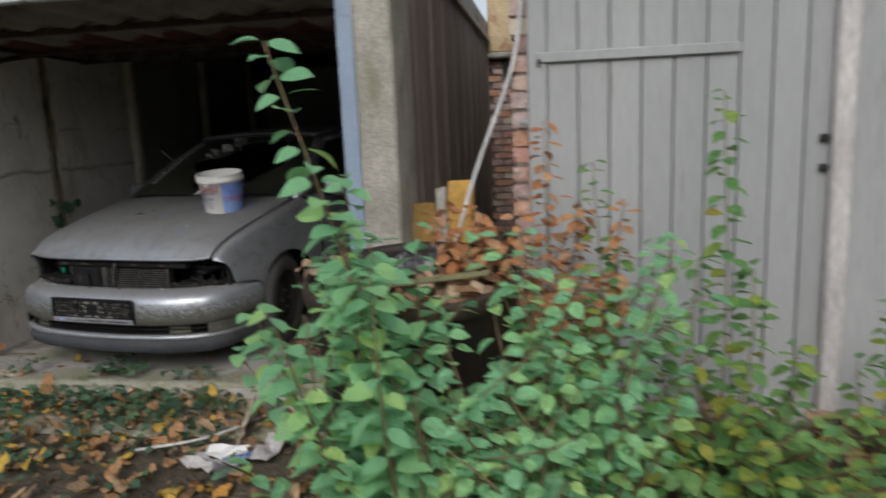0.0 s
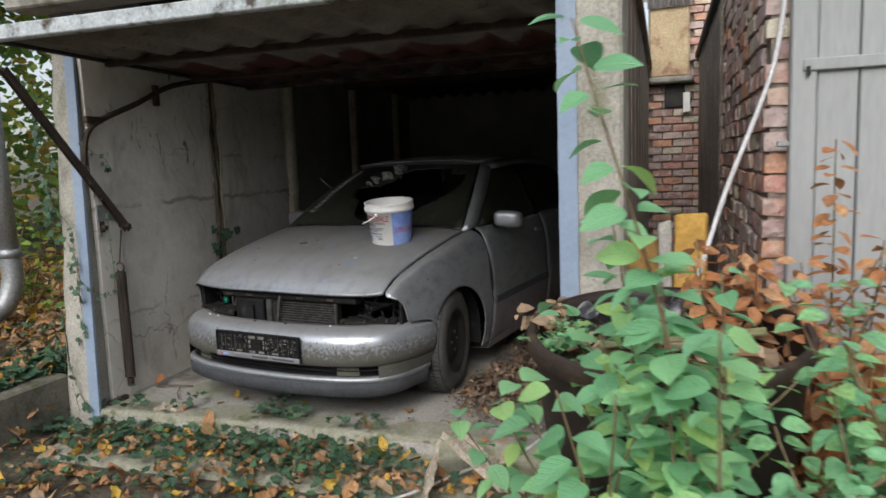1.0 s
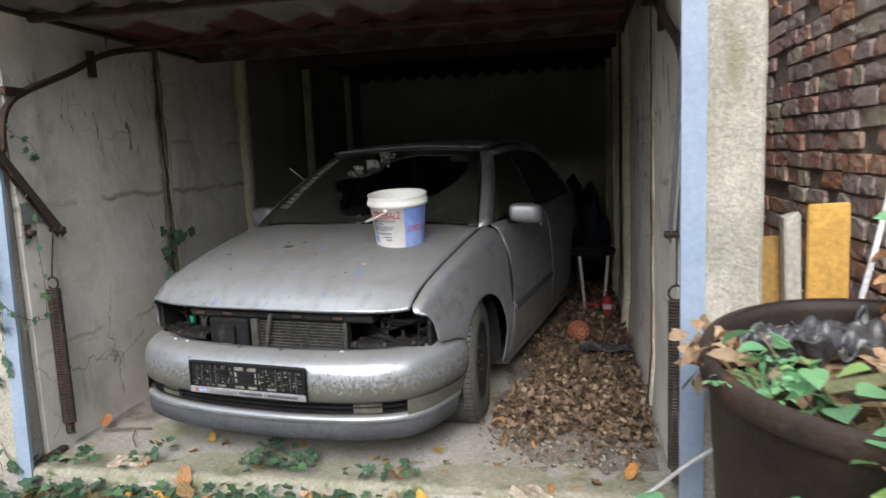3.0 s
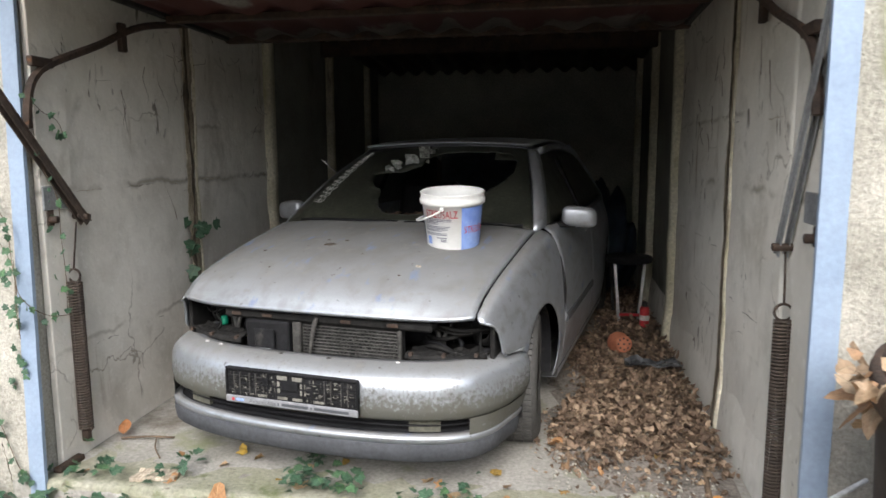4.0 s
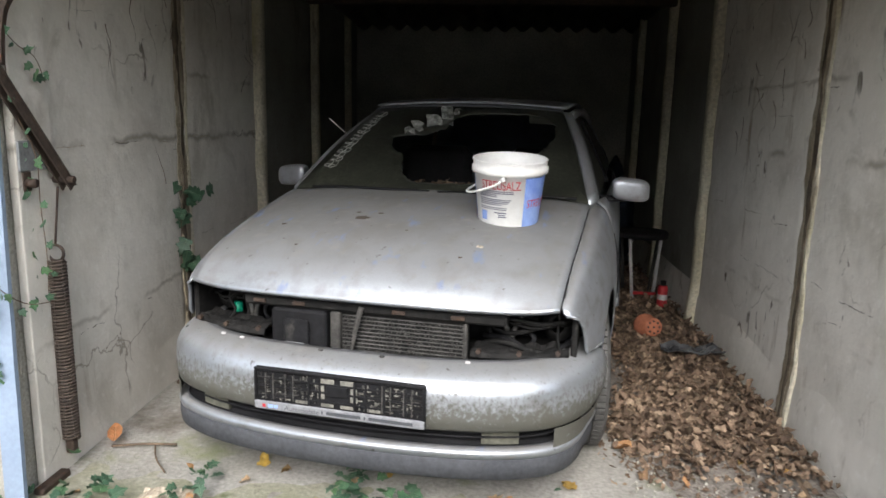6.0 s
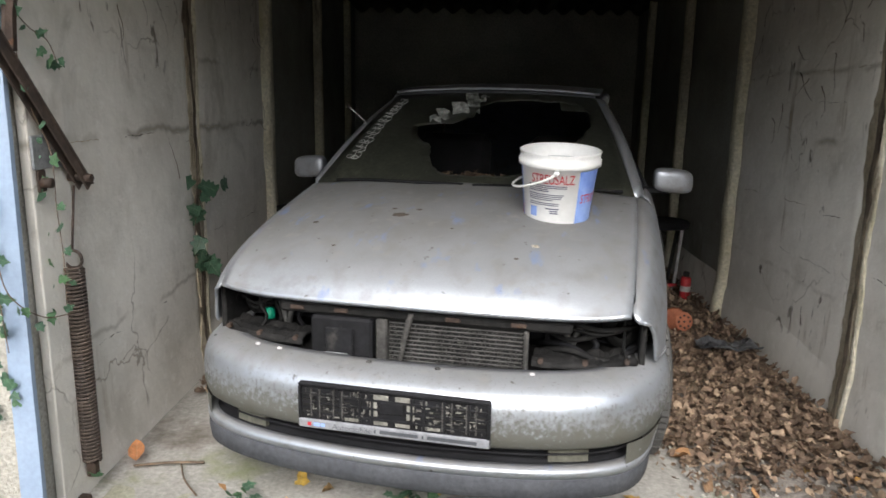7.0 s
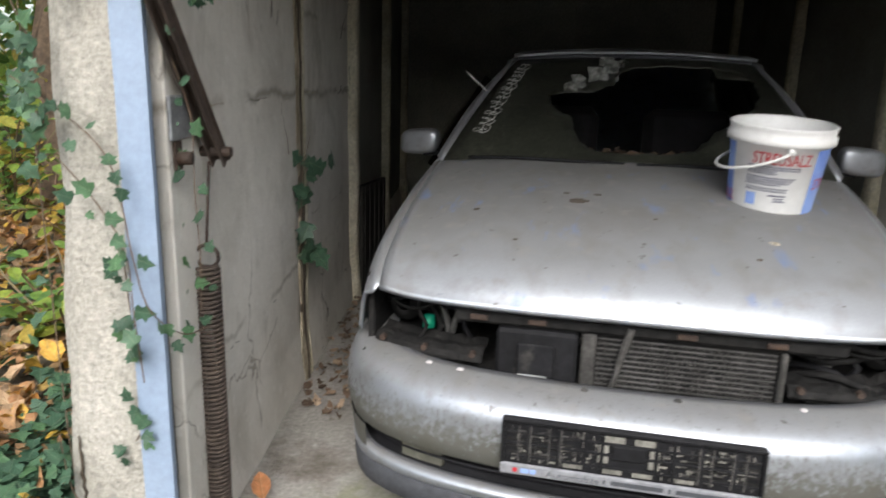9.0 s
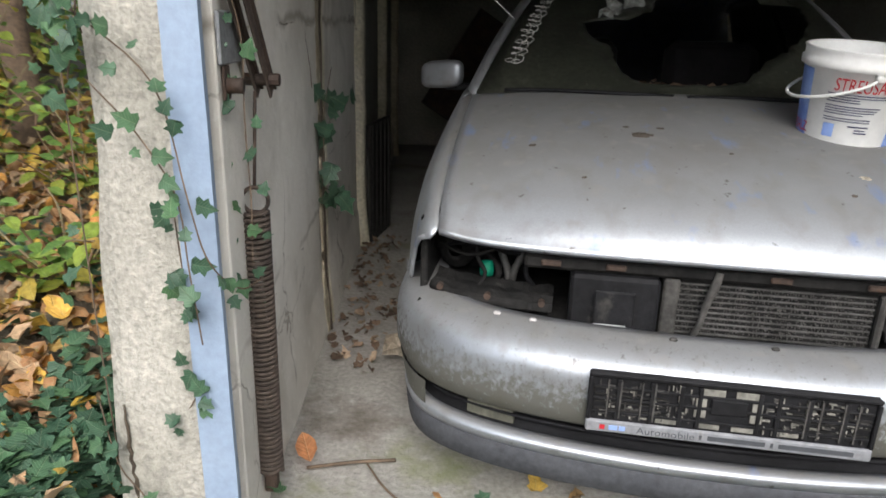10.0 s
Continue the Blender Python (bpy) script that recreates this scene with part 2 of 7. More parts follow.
BACKCONCRETE = mat("back_wall_concrete", (0.50, 0.49, 0.43), (0.36, 0.355, 0.31), 2.5, 0.95, bump=0.4)
FLOOR = mat("mossy_concrete_floor", (0.375, 0.36, 0.335), (0.28, 0.27, 0.242), 3.0, 0.92, bump=0.5, stains=(((0.20, 0.215, 0.12), 2.6, 0.2, (1, 1, 1)), ((0.13, 0.11, 0.09), 2.0, 0.2, (1, 1, 1)), ((0.09, 0.07, 0.05), 12.0, -0.1, (1, 1, 1))))
APRON = mat("mossy_apron", (0.33, 0.318, 0.26), (0.23, 0.232, 0.16), 5.0, 0.95, bump=0.6, stains=(((0.105, 0.125, 0.05), 6.0, 0.22, (1, 1, 1)), ((0.07, 0.05, 0.04), 14.0, 0.0, (1, 1, 1))))
KERB = mat("dark_mossy_kerb", (0.20, 0.185, 0.15), (0.11, 0.105, 0.08), 6.0, 0.95, bump=0.7, stains=(((0.07, 0.085, 0.04), 5.0, 0.15, (1, 1, 1)), ((0.045, 0.038, 0.03), 12.0, 0.05, (1, 1, 0.5))))
PILLAR = mat("exposed_aggregate_concrete", (0.46, 0.44, 0.385), (0.33, 0.315, 0.27), 4.0, 0.95, bump=0.6, fine=90, contrast=0.28, stains=(((0.20, 0.20, 0.12), 3.0, 0.15, (1, 1, 0.5)),), depth=0.015)
SOIL = mat("dark_soil", (0.15, 0.125, 0.09), (0.075, 0.065, 0.045), 8.0, 0.98, bump=0.9, fine=50, depth=0.03)
DIRT = mat("grey_grit", (0.24, 0.215, 0.19), (0.13, 0.115, 0.10), 9.0, 0.98, bump=0.8, fine=90, contrast=0.5)
STRIPS = mat("mossy_mortar_strip", (0.66, 0.62, 0.50), (0.50, 0.46, 0.33), 5.0, 0.95, bump=0.6, stains=(((0.42, 0.38, 0.22), 4.0, 0.15, (1, 1, 0.3)), ((0.17, 0.13, 0.09), 8.0, 0.08, (1, 1, 0.25))))
SEAM = mat("brown_seam_mortar", (0.44, 0.385, 0.29), (0.26, 0.215, 0.15), 6.0, 0.95, bump=0.7, stains=(((0.10, 0.075, 0.05), 9.0, 0.12, (1, 1, 0.2)), ((0.60, 0.56, 0.48), 7.0, 0.05, (1, 1, 0.4))))
DARKSEAM = mat("dark_root_filled_crack", (0.10, 0.078, 0.055), (0.045, 0.035, 0.026), 14.0, 0.97, bump=0.8, stains=(((0.22, 0.17, 0.11), 11.0, 0.0, (1, 1, 0.3)),))
BLUEPAINT = mat("pale_blue_paint", (0.28, 0.35, 0.45), (0.24, 0.31, 0.415), 4.0, 0.45, bump=0.12, stains=(((0.10, 0.06, 0.035), 14.0, -0.28, (1, 1, 0.6)), ((0.30, 0.34, 0.36), 4.0, 0.1, (1, 1, 0.3))), contrast=0.08)
RUST = mat("rusty_steel", (0.09, 0.06, 0.045), (0.045, 0.035, 0.03), 12.0, 0.75, metal=0.35, bump=0.4, stains=(((0.16, 0.07, 0.03), 20.0, 0.05, (1, 1, 1)),))
COILRUST = mat("brown_rusted_spring", (0.105, 0.08, 0.064), (0.055, 0.043, 0.037), 14.0, 0.8, metal=0.2, bump=0.4, stains=(((0.16, 0.10, 0.06), 9.0, 0.0, (1, 1, 0.4)), ((0.05, 0.04, 0.035), 22.0, 0.0, (1, 1, 1))))
DARKSTEEL = mat("dark_steel", (0.05, 0.048, 0.045), (0.03, 0.028, 0.026), 15.0, 0.6, metal=0.5, bump=0.3)
ARMSTEEL = mat("brown_weathered_steel", (0.10, 0.075, 0.06), (0.055, 0.043, 0.037), 10.0, 0.7, metal=0.3, bump=0.3, stains=(((0.20, 0.15, 0.11), 9.0, 0.05, (1, 1, 1)),))
ROOFBOARD = mat("weathered_door_underside", (0.135, 0.118, 0.10), (0.075, 0.066, 0.06), 3.0, 0.9, bump=0.3, stains=(((0.07, 0.028, 0.02), 1.6, 0.3, (1, 2, 1)), ((0.03, 0.024, 0.022), 7.0, 0.05, (1, 1, 1))))


def door_underside(name):
    """Pale weathered sheet with a broad band of maroon primer that ends raggedly on each rib."""
    m = mat(name, (0.21, 0.19, 0.165), (0.13, 0.115, 0.10), 2.5, 0.85, bump=0.3, stains=(((0.085, 0.07, 0.06), 3.5, 0.2, (1, 0.6, 1)), ((0.05, 0.04, 0.035), 9.0, 0.0, (1, 1, 1))))
    n, l = m.node_tree.nodes, m.node_tree.links
    b = n["Principled BSDF"]
    old = b.inputs["Base Color"].links[0].from_socket
    tc, sp, ns = n.new("ShaderNodeTexCoord"), n.new("ShaderNodeSeparateXYZ"), n.new("ShaderNodeTexNoise")
    ns.inputs["Scale"].default_value, ns.inputs["Detail"].default_value = 3.2, 8
    mp = n.new("ShaderNodeMapping")
    mp.inputs["Scale"].default_value = (1.6, 0.5, 1)
    l.new(tc.outputs["Object"], sp.inputs[0])
    l.new(tc.outputs["Object"], mp.inputs["Vector"])
    l.new(mp.outputs["Vector"], ns.inputs["Vector"])
    wob = n.new("ShaderNodeMath")
    wob.operation = "MULTIPLY_ADD"
    l.new(ns.outputs["Fac"], wob.inputs[0])
    wob.inputs[1].default_value = 1.1
    l.new(sp.outputs["Y"], wob.inputs[2])
    fac = None
    for lo, hi in ((1.62, 1.70), (2.42, 2.36)):
        r = n.new("ShaderNodeMapRange")
        r.inputs["From Min"].default_value, r.inputs["From Max"].default_value = lo, hi
        l.new(wob.outputs[0], r.inputs["Value"])
        if fac is None:
            fac = r.outputs["Result"]
        else:
            t = n.new("ShaderNodeMath")
            t.operation = "MULTIPLY"
            l.new(fac, t.inputs[0])
            l.new(r.outputs["Result"], t.inputs[1])
            fac = t.outputs[0]
    x = n.new("ShaderNodeMix")
    x.data_type = "RGBA"
    l.new(fac, x.inputs[0])
    l.new(old, x.inputs[6])
    x.inputs[7].default_value = (0.075, 0.025, 0.02, 1)
    l.new(x.outputs[2], b.inputs["Base Color"])
    return m


DOORSHEET = door_underside("rusty_door_sheet")
FLAKY = mat("flaking_painted_lip", (0.50, 0.54, 0.55), (0.36, 0.40, 0.42), 7.0, 0.7, bump=0.4, stains=(((0.07, 0.055, 0.04), 11.0, 0.3, (1, 1, 1)), ((0.16, 0.18, 0.07), 7.0, 0.05, (1, 1, 1))))
BRICK = brickwork("old_red_brick")
MORTAR = mat("crumbling_mortar", (0.34, 0.295, 0.25), (0.20, 0.17, 0.14), 10.0, 0.98, bump=0.8)
RENDERCOAT = mat("grey_cement_render", (0.36, 0.31, 0.26), (0.24, 0.205, 0.17), 3.0, 0.97, bump=1.0, fine=55, contrast=0.6, depth=0.03, stains=(((0.34, 0.33, 0.33), 2.0, 0.15, (1, 1, 0.6)), ((0.12, 0.10, 0.08), 6.0, 0.1, (1, 1, 0.3)), ((0.62, 0.58, 0.52), 8.0, -0.05, (1, 2.5, 0.15))))
BOARDS = mat("weathered_brown_boards", (0.34, 0.295, 0.255), (0.22, 0.19, 0.165), 5.0, 0.95, bump=0.6, stretch=(1, 1, 0.12), contrast=0.3, vary=0.15)
OCHRE = mat("stained_ochre_plaster", (0.52, 0.42, 0.26), (0.40, 0.30, 0.19), 4.0, 0.95, bump=0.4, stains=(((0.24, 0.10, 0.06), 4.0, 0.2, (1, 1, 1)),))
GREYDOOR = mat("grey_painted_boards", (0.35, 0.362, 0.362), (0.305, 0.316, 0.316), 3.0, 0.7, bump=0.25, stretch=(1, 1, 0.15), stains=(((0.22, 0.21, 0.19), 5.0, 0.05, (2, 1, 0.25)),), contrast=0.08, vary=0.06)
PALEPOST = mat("peeling_white_post", (0.55, 0.53, 0.52), (0.42, 0.40, 0.40), 8.0, 0.8, bump=0.4, stretch=(1, 1, 0.3), stains=(((0.20, 0.17, 0.16), 12.0, 0.05, (1, 1, 0.3)),))
GALV = mat("galvanised_sheet", (0.40, 0.41, 0.42), (0.30, 0.31, 0.32), 6.0, 0.5, metal=0.6, bump=0.1)


def dusty_paint(name, mold):
    """Metallic silver lacquer under dull dust, with a band of mould near the bottom where asked."""
    m = mat(name, (0.48, 0.515, 0.565), (0.44, 0.47, 0.515), 3.0, 0.34, metal=0.8, bump=0.04, fine=220, contrast=0.06, spec=0.5)
    n, l = m.node_tree.nodes, m.node_tree.links
    b = n["Principled BSDF"]
    old = b.inputs["Base Color"].links[0].from_socket
    tc, geo = n.new("ShaderNodeTexCoord"), n.new("ShaderNodeNewGeometry")
    nz = n.new("ShaderNodeSeparateXYZ")
    l.new(geo.outputs["Normal"], nz.inputs[0])
    sp = n.new("ShaderNodeSeparateXYZ")
    l.new(tc.outputs["Object"], sp.inputs[0])
    t1 = n.new("ShaderNodeTexNoise")
    t1.inputs["Scale"].default_value, t1.inputs["Detail"].default_value = 3.5, 9
    l.new(tc.outputs["Object"], t1.inputs["Vector"])
    up = n.new("ShaderNodeMapRange")
    up.inputs["From Min"].default_value, up.inputs["From Max"].default_value = 0.55, 1.0
    up.inputs["To Min"].default_value, up.inputs["To Max"].default_value = 0.12, 0.80
    l.new(nz.outputs["Z"], up.inputs["Value"])
    ad = n.new("ShaderNodeMath")
    ad.operation = "MULTIPLY_ADD"
    l.new(t1.outputs["Fac"], ad.inputs[0])
    ad.inputs[1].default_value = 0.45
    l.new(up.outputs["Result"], ad.inputs[2])
    sb = n.new("ShaderNodeMath")
    sb.operation, sb.use_clamp = "SUBTRACT", True
    l.new(ad.outputs[0], sb.inputs[0])
    sb.inputs[1].default_value = 0.2
    mx = n.new("ShaderNodeMix")
    mx.data_type = "RGBA"
    l.new(sb.outputs[0], mx.inputs[0])
    l.new(old, mx.inputs[6])
    mx.inputs[7].default_value = (0.156, 0.149, 0.140, 1)
    col, dull = mx.outputs[2], sb.outputs[0]
    for tint, sc, lo, hi, st in (((0.20, 0.188, 0.17), 15.0, 0.50, 0.85, (1, 0.5, 1)), ((0.17, 0.25, 0.48), 13.0, 0.62 if not mold else 0.95, 0.76 if not mold else 0.99, (1.3, 0.45, 1)), ((0.08, 0.068, 0.055), 42.0, 0.675, 0.74, (1, 1, 1)), ((0.27, 0.262, 0.25), 24.0, 0.56, 0.78, (1, 1, 1))):
        mp3, t3, r3, m3 = n.new("ShaderNodeMapping"), n.new("ShaderNodeTexNoise"), n.new("ShaderNodeMapRange"), n.new("ShaderNodeMix")
        mp3.inputs["Scale"].default_value, mp3.inputs["Location"].default_value = st, (sc, 3.1, 0)
        t3.inputs["Scale"].default_value, t3.inputs["Detail"].default_value = sc, 6
        r3.inputs["From Min"].default_value, r3.inputs["From Max"].default_value, r3.inputs["To Max"].default_value = lo, hi, 0.7
        m3.data_type = "RGBA"
        l.new(tc.outputs["Object"], mp3.inputs["Vector"])
        l.new(mp3.outputs["Vector"], t3.inputs["Vector"])
        l.new(t3.outputs["Fac"], r3.inputs["Value"])
        l.new(r3.outputs["Result"], m3.inputs[0])
        l.new(col, m3.inputs[6])
        m3.inputs[7].default_value = (*tint, 1)
        col = m3.outputs[2]
    if mold:
        t2 = n.new("ShaderNodeTexNoise")
        t2.inputs["Scale"].default_value, t2.inputs["Detail"].default_value, t2.inputs["Roughness"].default_value = 75, 12, 0.72
        mp = n.new("ShaderNodeMapping")
        mp.inputs["Scale"].default_value = (1, 1, 0.8)
        l.new(tc.outputs["Object"], mp.inputs["Vector"])
        l.new(mp.outputs["Vector"], t2.inputs["Vector"])
        band = n.new("ShaderNodeMapRange")
        band.inputs["From Min"].default_value, band.inputs["From Max"].default_value = 0.425, 0.315
        l.new(sp.outputs["Z"], band.inputs["Value"])
        q = n.new("ShaderNodeMath")
        q.operation = "ADD"
        grainy = n.new("ShaderNodeMapRange")
        grainy.inputs["From Min"].default_value, grainy.inputs["From Max"].default_value = 0.32, 0.68
        l.new(t2.outputs["Fac"], grainy.inputs["Value"])
        l.new(grainy.outputs["Result"], q.inputs[0])
        l.new(band.outputs["Result"], q.inputs[1])
        w = n.new("ShaderNodeMapRange")
        w.inputs["From Min"].default_value, w.inputs["From Max"].default_value = 0.70, 1.25
        w.inputs["To Max"].default_value = 0.9
        l.new(q.outputs[0], w.inputs["Value"])
        mm = n.new("ShaderNodeMix")
        mm.data_type = "RGBA"
        l.new(w.outputs["Result"], mm.inputs[0])
        l.new(col, mm.inputs[6])
        mm.inputs[7].default_value = (0.07, 0.066, 0.046, 1)
        col = mm.outputs[2]
        a2 = n.new("ShaderNodeMath")
        a2.operation = "MAXIMUM"
        l.new(dull, a2.inputs[0])
        l.new(w.outputs["Result"], a2.inputs[1])
        dull = a2.outputs[0]
    l.new(col, b.inputs["Base Color"])
    for key, lo, hi in (("Roughness", 0.33, 0.85), ("Metallic", 0.85, 0.1)):
        r = n.new("ShaderNodeMapRange")
        r.inputs["To Min"].default_value, r.inputs["To Max"].default_value = lo, hi
        l.new(dull, r.inputs["Value"])
        l.new(r.outputs["Result"], b.inputs[key])
    return m


FIN = mat("dull_fin_metal", (0.12, 0.118, 0.113), (0.045, 0.044, 0.042), 20.0, 0.6, metal=0.3, bump=0.2)
SILVER = dusty_paint("dusty_silver_paint", False)
SILVERMOLD = dusty_paint("mouldy_silver_paint", True)
GREYPLASTIC = mat("grey_plastic", (0.075, 0.08, 0.09), (0.055, 0.059, 0.067), 8.0, 0.6, bump=0.1, contrast=0.1)
SPOILER = mat("scuffed_dark_plastic", (0.072, 0.075, 0.083), (0.052, 0.055, 0.062), 7.0, 0.75, spec=0.2, bump=0.15, stains=(((0.09, 0.085, 0.075), 12.0, -0.1, (1, 1, 0.5)),))
RADIATOR = mat("dirty_radiator_core", (0.085, 0.083, 0.08), (0.02, 0.02, 0.02), 90.0, 0.7, metal=0.2, bump=0.5, fine=300, contrast=0.5)
OLIVEPLASTIC = mat("dirty_olive_plastic", (0.13, 0.128, 0.10), (0.075, 0.073, 0.058), 16.0, 0.8, bump=0.2)
BLACKPLASTIC = mat("black_plastic", (0.018, 0.018, 0.02), (0.011, 0.011, 0.012), 8.0, 0.6, spec=0.15, bump=0.15, stains=(((0.06, 0.057, 0.052), 9.0, -0.05, (1, 1, 1)),))
BAYDUST = mat("dusty_black_engine_parts", (0.028, 0.027, 0.026), (0.012, 0.012, 0.012), 12.0, 0.85, spec=0.1, bump=0.3, stains=(((0.09, 0.085, 0.078), 14.0, 0.0, (1, 1, 1)),))
BAYGREY = mat("dusty_grey_engine_parts", (0.085, 0.081, 0.075), (0.03, 0.029, 0.027), 22.0, 0.8, bump=0.3)
PLATEDUST = mat("dusty_beige_plastic", (0.27, 0.262, 0.23), (0.13, 0.127, 0.11), 40.0, 0.9, bump=0.2)
STRIPGREY = mat("pale_grey_plastic", (0.26, 0.265, 0.28), (0.20, 0.205, 0.22), 9.0, 0.6, bump=0.05, stains=(((0.13, 0.125, 0.11), 30.0, 0.0, (1, 1, 1)),))
SHARD = mat("crazed_laminated_glass", (0.36, 0.37, 0.35), (0.08, 0.085, 0.075), 22.0, 0.22, bump=0.4, contrast=0.4)
TYRE = mat("tyre_rubber", (0.085, 0.083, 0.08), (0.06, 0.058, 0.056), 10.0, 0.85, bump=0.3, stains=(((0.09, 0.085, 0.075), 8.0, 0.1, (1, 1, 1)),))
DIRTYGLASS = mat("grimy_windscreen", (0.042, 0.045, 0.034), (0.022, 0.024, 0.019), 6.0, 0.35, bump=0.05, spec=0.5, contrast=0.4, stains=(((0.075, 0.078, 0.06), 5.0, 0.1, (1, 1, 1)), ((0.03, 0.03, 0.024), 3.0, 0.05, (1, 1, 1)), ((0.15, 0.152, 0.125), 8.0, -0.08, (1, 0.4, 0.4)), ((0.12, 0.12, 0.10), 45.0, 0.0, (1, 1, 1))))
CABIN = mat("dark_cabin_cloth", (0.02, 0.02, 0.022), (0.012, 0.012, 0.014), 10.0, 0.95)
WHITEPLASTIC = mat("white_plastic", (0.84, 0.84, 0.83), (0.78, 0.78, 0.76), 10.0, 0.4, bump=0.03, contrast=0.04, stains=(((0.35, 0.32, 0.27), 14.0, -0.25, (1, 1, 1)),))
BLUEPRINT = mat("blue_print", (0.13, 0.22, 0.60), (0.30, 0.43, 0.76), 9.0, 0.4, bump=0.0, contrast=0.05)
REDPRINT = mat("red_print", (0.50, 0.025, 0.035), (0.44, 0.02, 0.03), 9.0, 0.4, bump=0.0, contrast=0.05)
INK = mat("dark_print", (0.02, 0.025, 0.10), (0.02, 0.02, 0.08), 9.0, 0.5, bump=0.0, contrast=0.05)
WHITEMARK = mat("white_marking", (0.50, 0.50, 0.48), (0.42, 0.42, 0.40), 20.0, 0.7, bump=0.0)
TERRACOTTA = mat("terracotta", (0.42, 0.15, 0.08), (0.34, 0.12, 0.07), 12.0, 0.8)
OLDWOOD = mat("grey_rotten_wood", (0.52, 0.46, 0.37), (0.34, 0.28, 0.21), 8.0, 0.9, bump=0.7, stretch=(1, 0.2, 1), fine=90, contrast=0.45)
OCHREBOARD = mat("ochre_foam_board", (0.52, 0.31, 0.075), (0.42, 0.24, 0.06), 6.0, 0.9, bump=0.5, contrast=0.2)
DULLBOARD = mat("dull_brown_foam_board", (0.34, 0.20, 0.06), (0.25, 0.15, 0.05), 6.0, 0.9, bump=0.5, contrast=0.25)
REDPLASTIC = mat("red_plastic", (0.42, 0.025, 0.03), (0.36, 0.02, 0.025), 9.0, 0.4)
STEEL = mat("bare_steel", (0.45, 0.45, 0.45), (0.34, 0.34, 0.34), 12.0, 0.4, metal=0.8)
BARK = mat("twig_bark", (0.17, 0.12, 0.08), (0.09, 0.065, 0.047), 25.0, 0.9, bump=0.4)
DIRTCRUST = mat("bird_dirt", (0.11, 0.09, 0.07), (0.06, 0.05, 0.04), 60.0, 0.95, bump=0.6)
SHOOT = mat("green_brown_shoot", (0.16, 0.16, 0.075), (0.20, 0.11, 0.075), 9.0, 0.7, bump=0.2)
CABLEWHITE = mat("white_cable", (0.60, 0.60, 0.60), (0.50, 0.50, 0.50), 9.0, 0.5, bump=0.0)
GREEN = leafy("green_shrub_leaves", ((0.0, (0.11, 0.26, 0.09)), (0.35, (0.15, 0.32, 0.10)), (0.7, (0.21, 0.38, 0.10)), (0.9, (0.32, 0.40, 0.07)), (1.0, (0.48, 0.42, 0.08))), 0.42)
FRESH = leafy("fresh_shrub_leaves", ((0.0, (0.20, 0.47, 0.24)), (0.5, (0.27, 0.58, 0.31)), (0.85, (0.33, 0.63, 0.28)), (1.0, (0.44, 0.64, 0.21))), 0.36)
IVY = leafy("ivy_leaves", ((0.0, (0.035, 0.085, 0.05)), (0.6, (0.06, 0.125, 0.075)), (1.0, (0.085, 0.18, 0.08))), 0.4, 0.15)
LITTER = leafy("fallen_autumn_leaves", ((0.0, (0.33, 0.17, 0.08)), (0.3, (0.48, 0.26, 0.12)), (0.5, (0.52, 0.37, 0.23)), (0.72, (0.20, 0.12, 0.07)), (0.92, (0.64, 0.42, 0.07)), (1.0, (0.56, 0.25, 0.07))), 0.75, 0.15)
BROWNLITTER = leafy("dry_brown_leaves", ((0.0, (0.085, 0.055, 0.04)), (0.4, (0.16, 0.105, 0.073)), (0.72, (0.26, 0.178, 0.125)), (0.9, (0.44, 0.325, 0.23)), (1.0, (0.09, 0.06, 0.04))), 0.8, 0.1)
PALELITTER = leafy("pale_dry_leaves", ((0.0, (0.30, 0.17, 0.09)), (0.4, (0.44, 0.27, 0.16)), (0.7, (0.56, 0.42, 0.29)), (1.0, (0.20, 0.12, 0.07))), 0.75, 0.15)
ORANGE = leafy("orange_wilted_leaves", ((0.0, (0.46, 0.19, 0.08)), (0.5, (0.58, 0.28, 0.13)), (0.8, (0.62, 0.37, 0.20)), (1.0, (0.36, 0.16, 0.08))), 0.7, 0.3)
FOREST = leafy("autumn_thicket_leaves", ((0.0, (0.10, 0.20, 0.05)), (0.4, (0.16, 0.29, 0.06)), (0.7, (0.30, 0.38, 0.06)), (0.9, (0.50, 0.43, 0.08)), (1.0, (0.42, 0.24, 0.06))))


# ---- building helpers ----
def part(name, bm, material, parent=None, label="", smooth=False, solid=0.0):
    me = bpy.data.meshes.new(name)
    bm.to_mesh(me)
    bm.free()
    if material:
        me.materials.append(material)
    if smooth:
        me.polygons.foreach_set("use_smooth", [True] * len(me.polygons))
    ob = new(name, me)
    if parent:
        ob.parent = parent
    if label:
        ob["label"] = label
    if solid:
        md = ob.modifiers.new("thickness", "SOLIDIFY")
        md.thickness, md.offset = solid, -1.0
    return ob


def thing(name, label, category, m=None, group="", kind=""):
    ob = new(name)
    ob.empty_display_size = 0.1
    if m is not None:
        ob.matrix_basis = m
    return tagged(ob, label, category, group, kind)


def whole(name, bm, material, label, category, m=None, group="", kind="", smooth=False, solid=0.0):
    ob = part(name, bm, material, smooth=smooth, solid=solid)
    if m is not None:
        ob.matrix_basis = m
    return tagged(ob, label, category, group, kind)


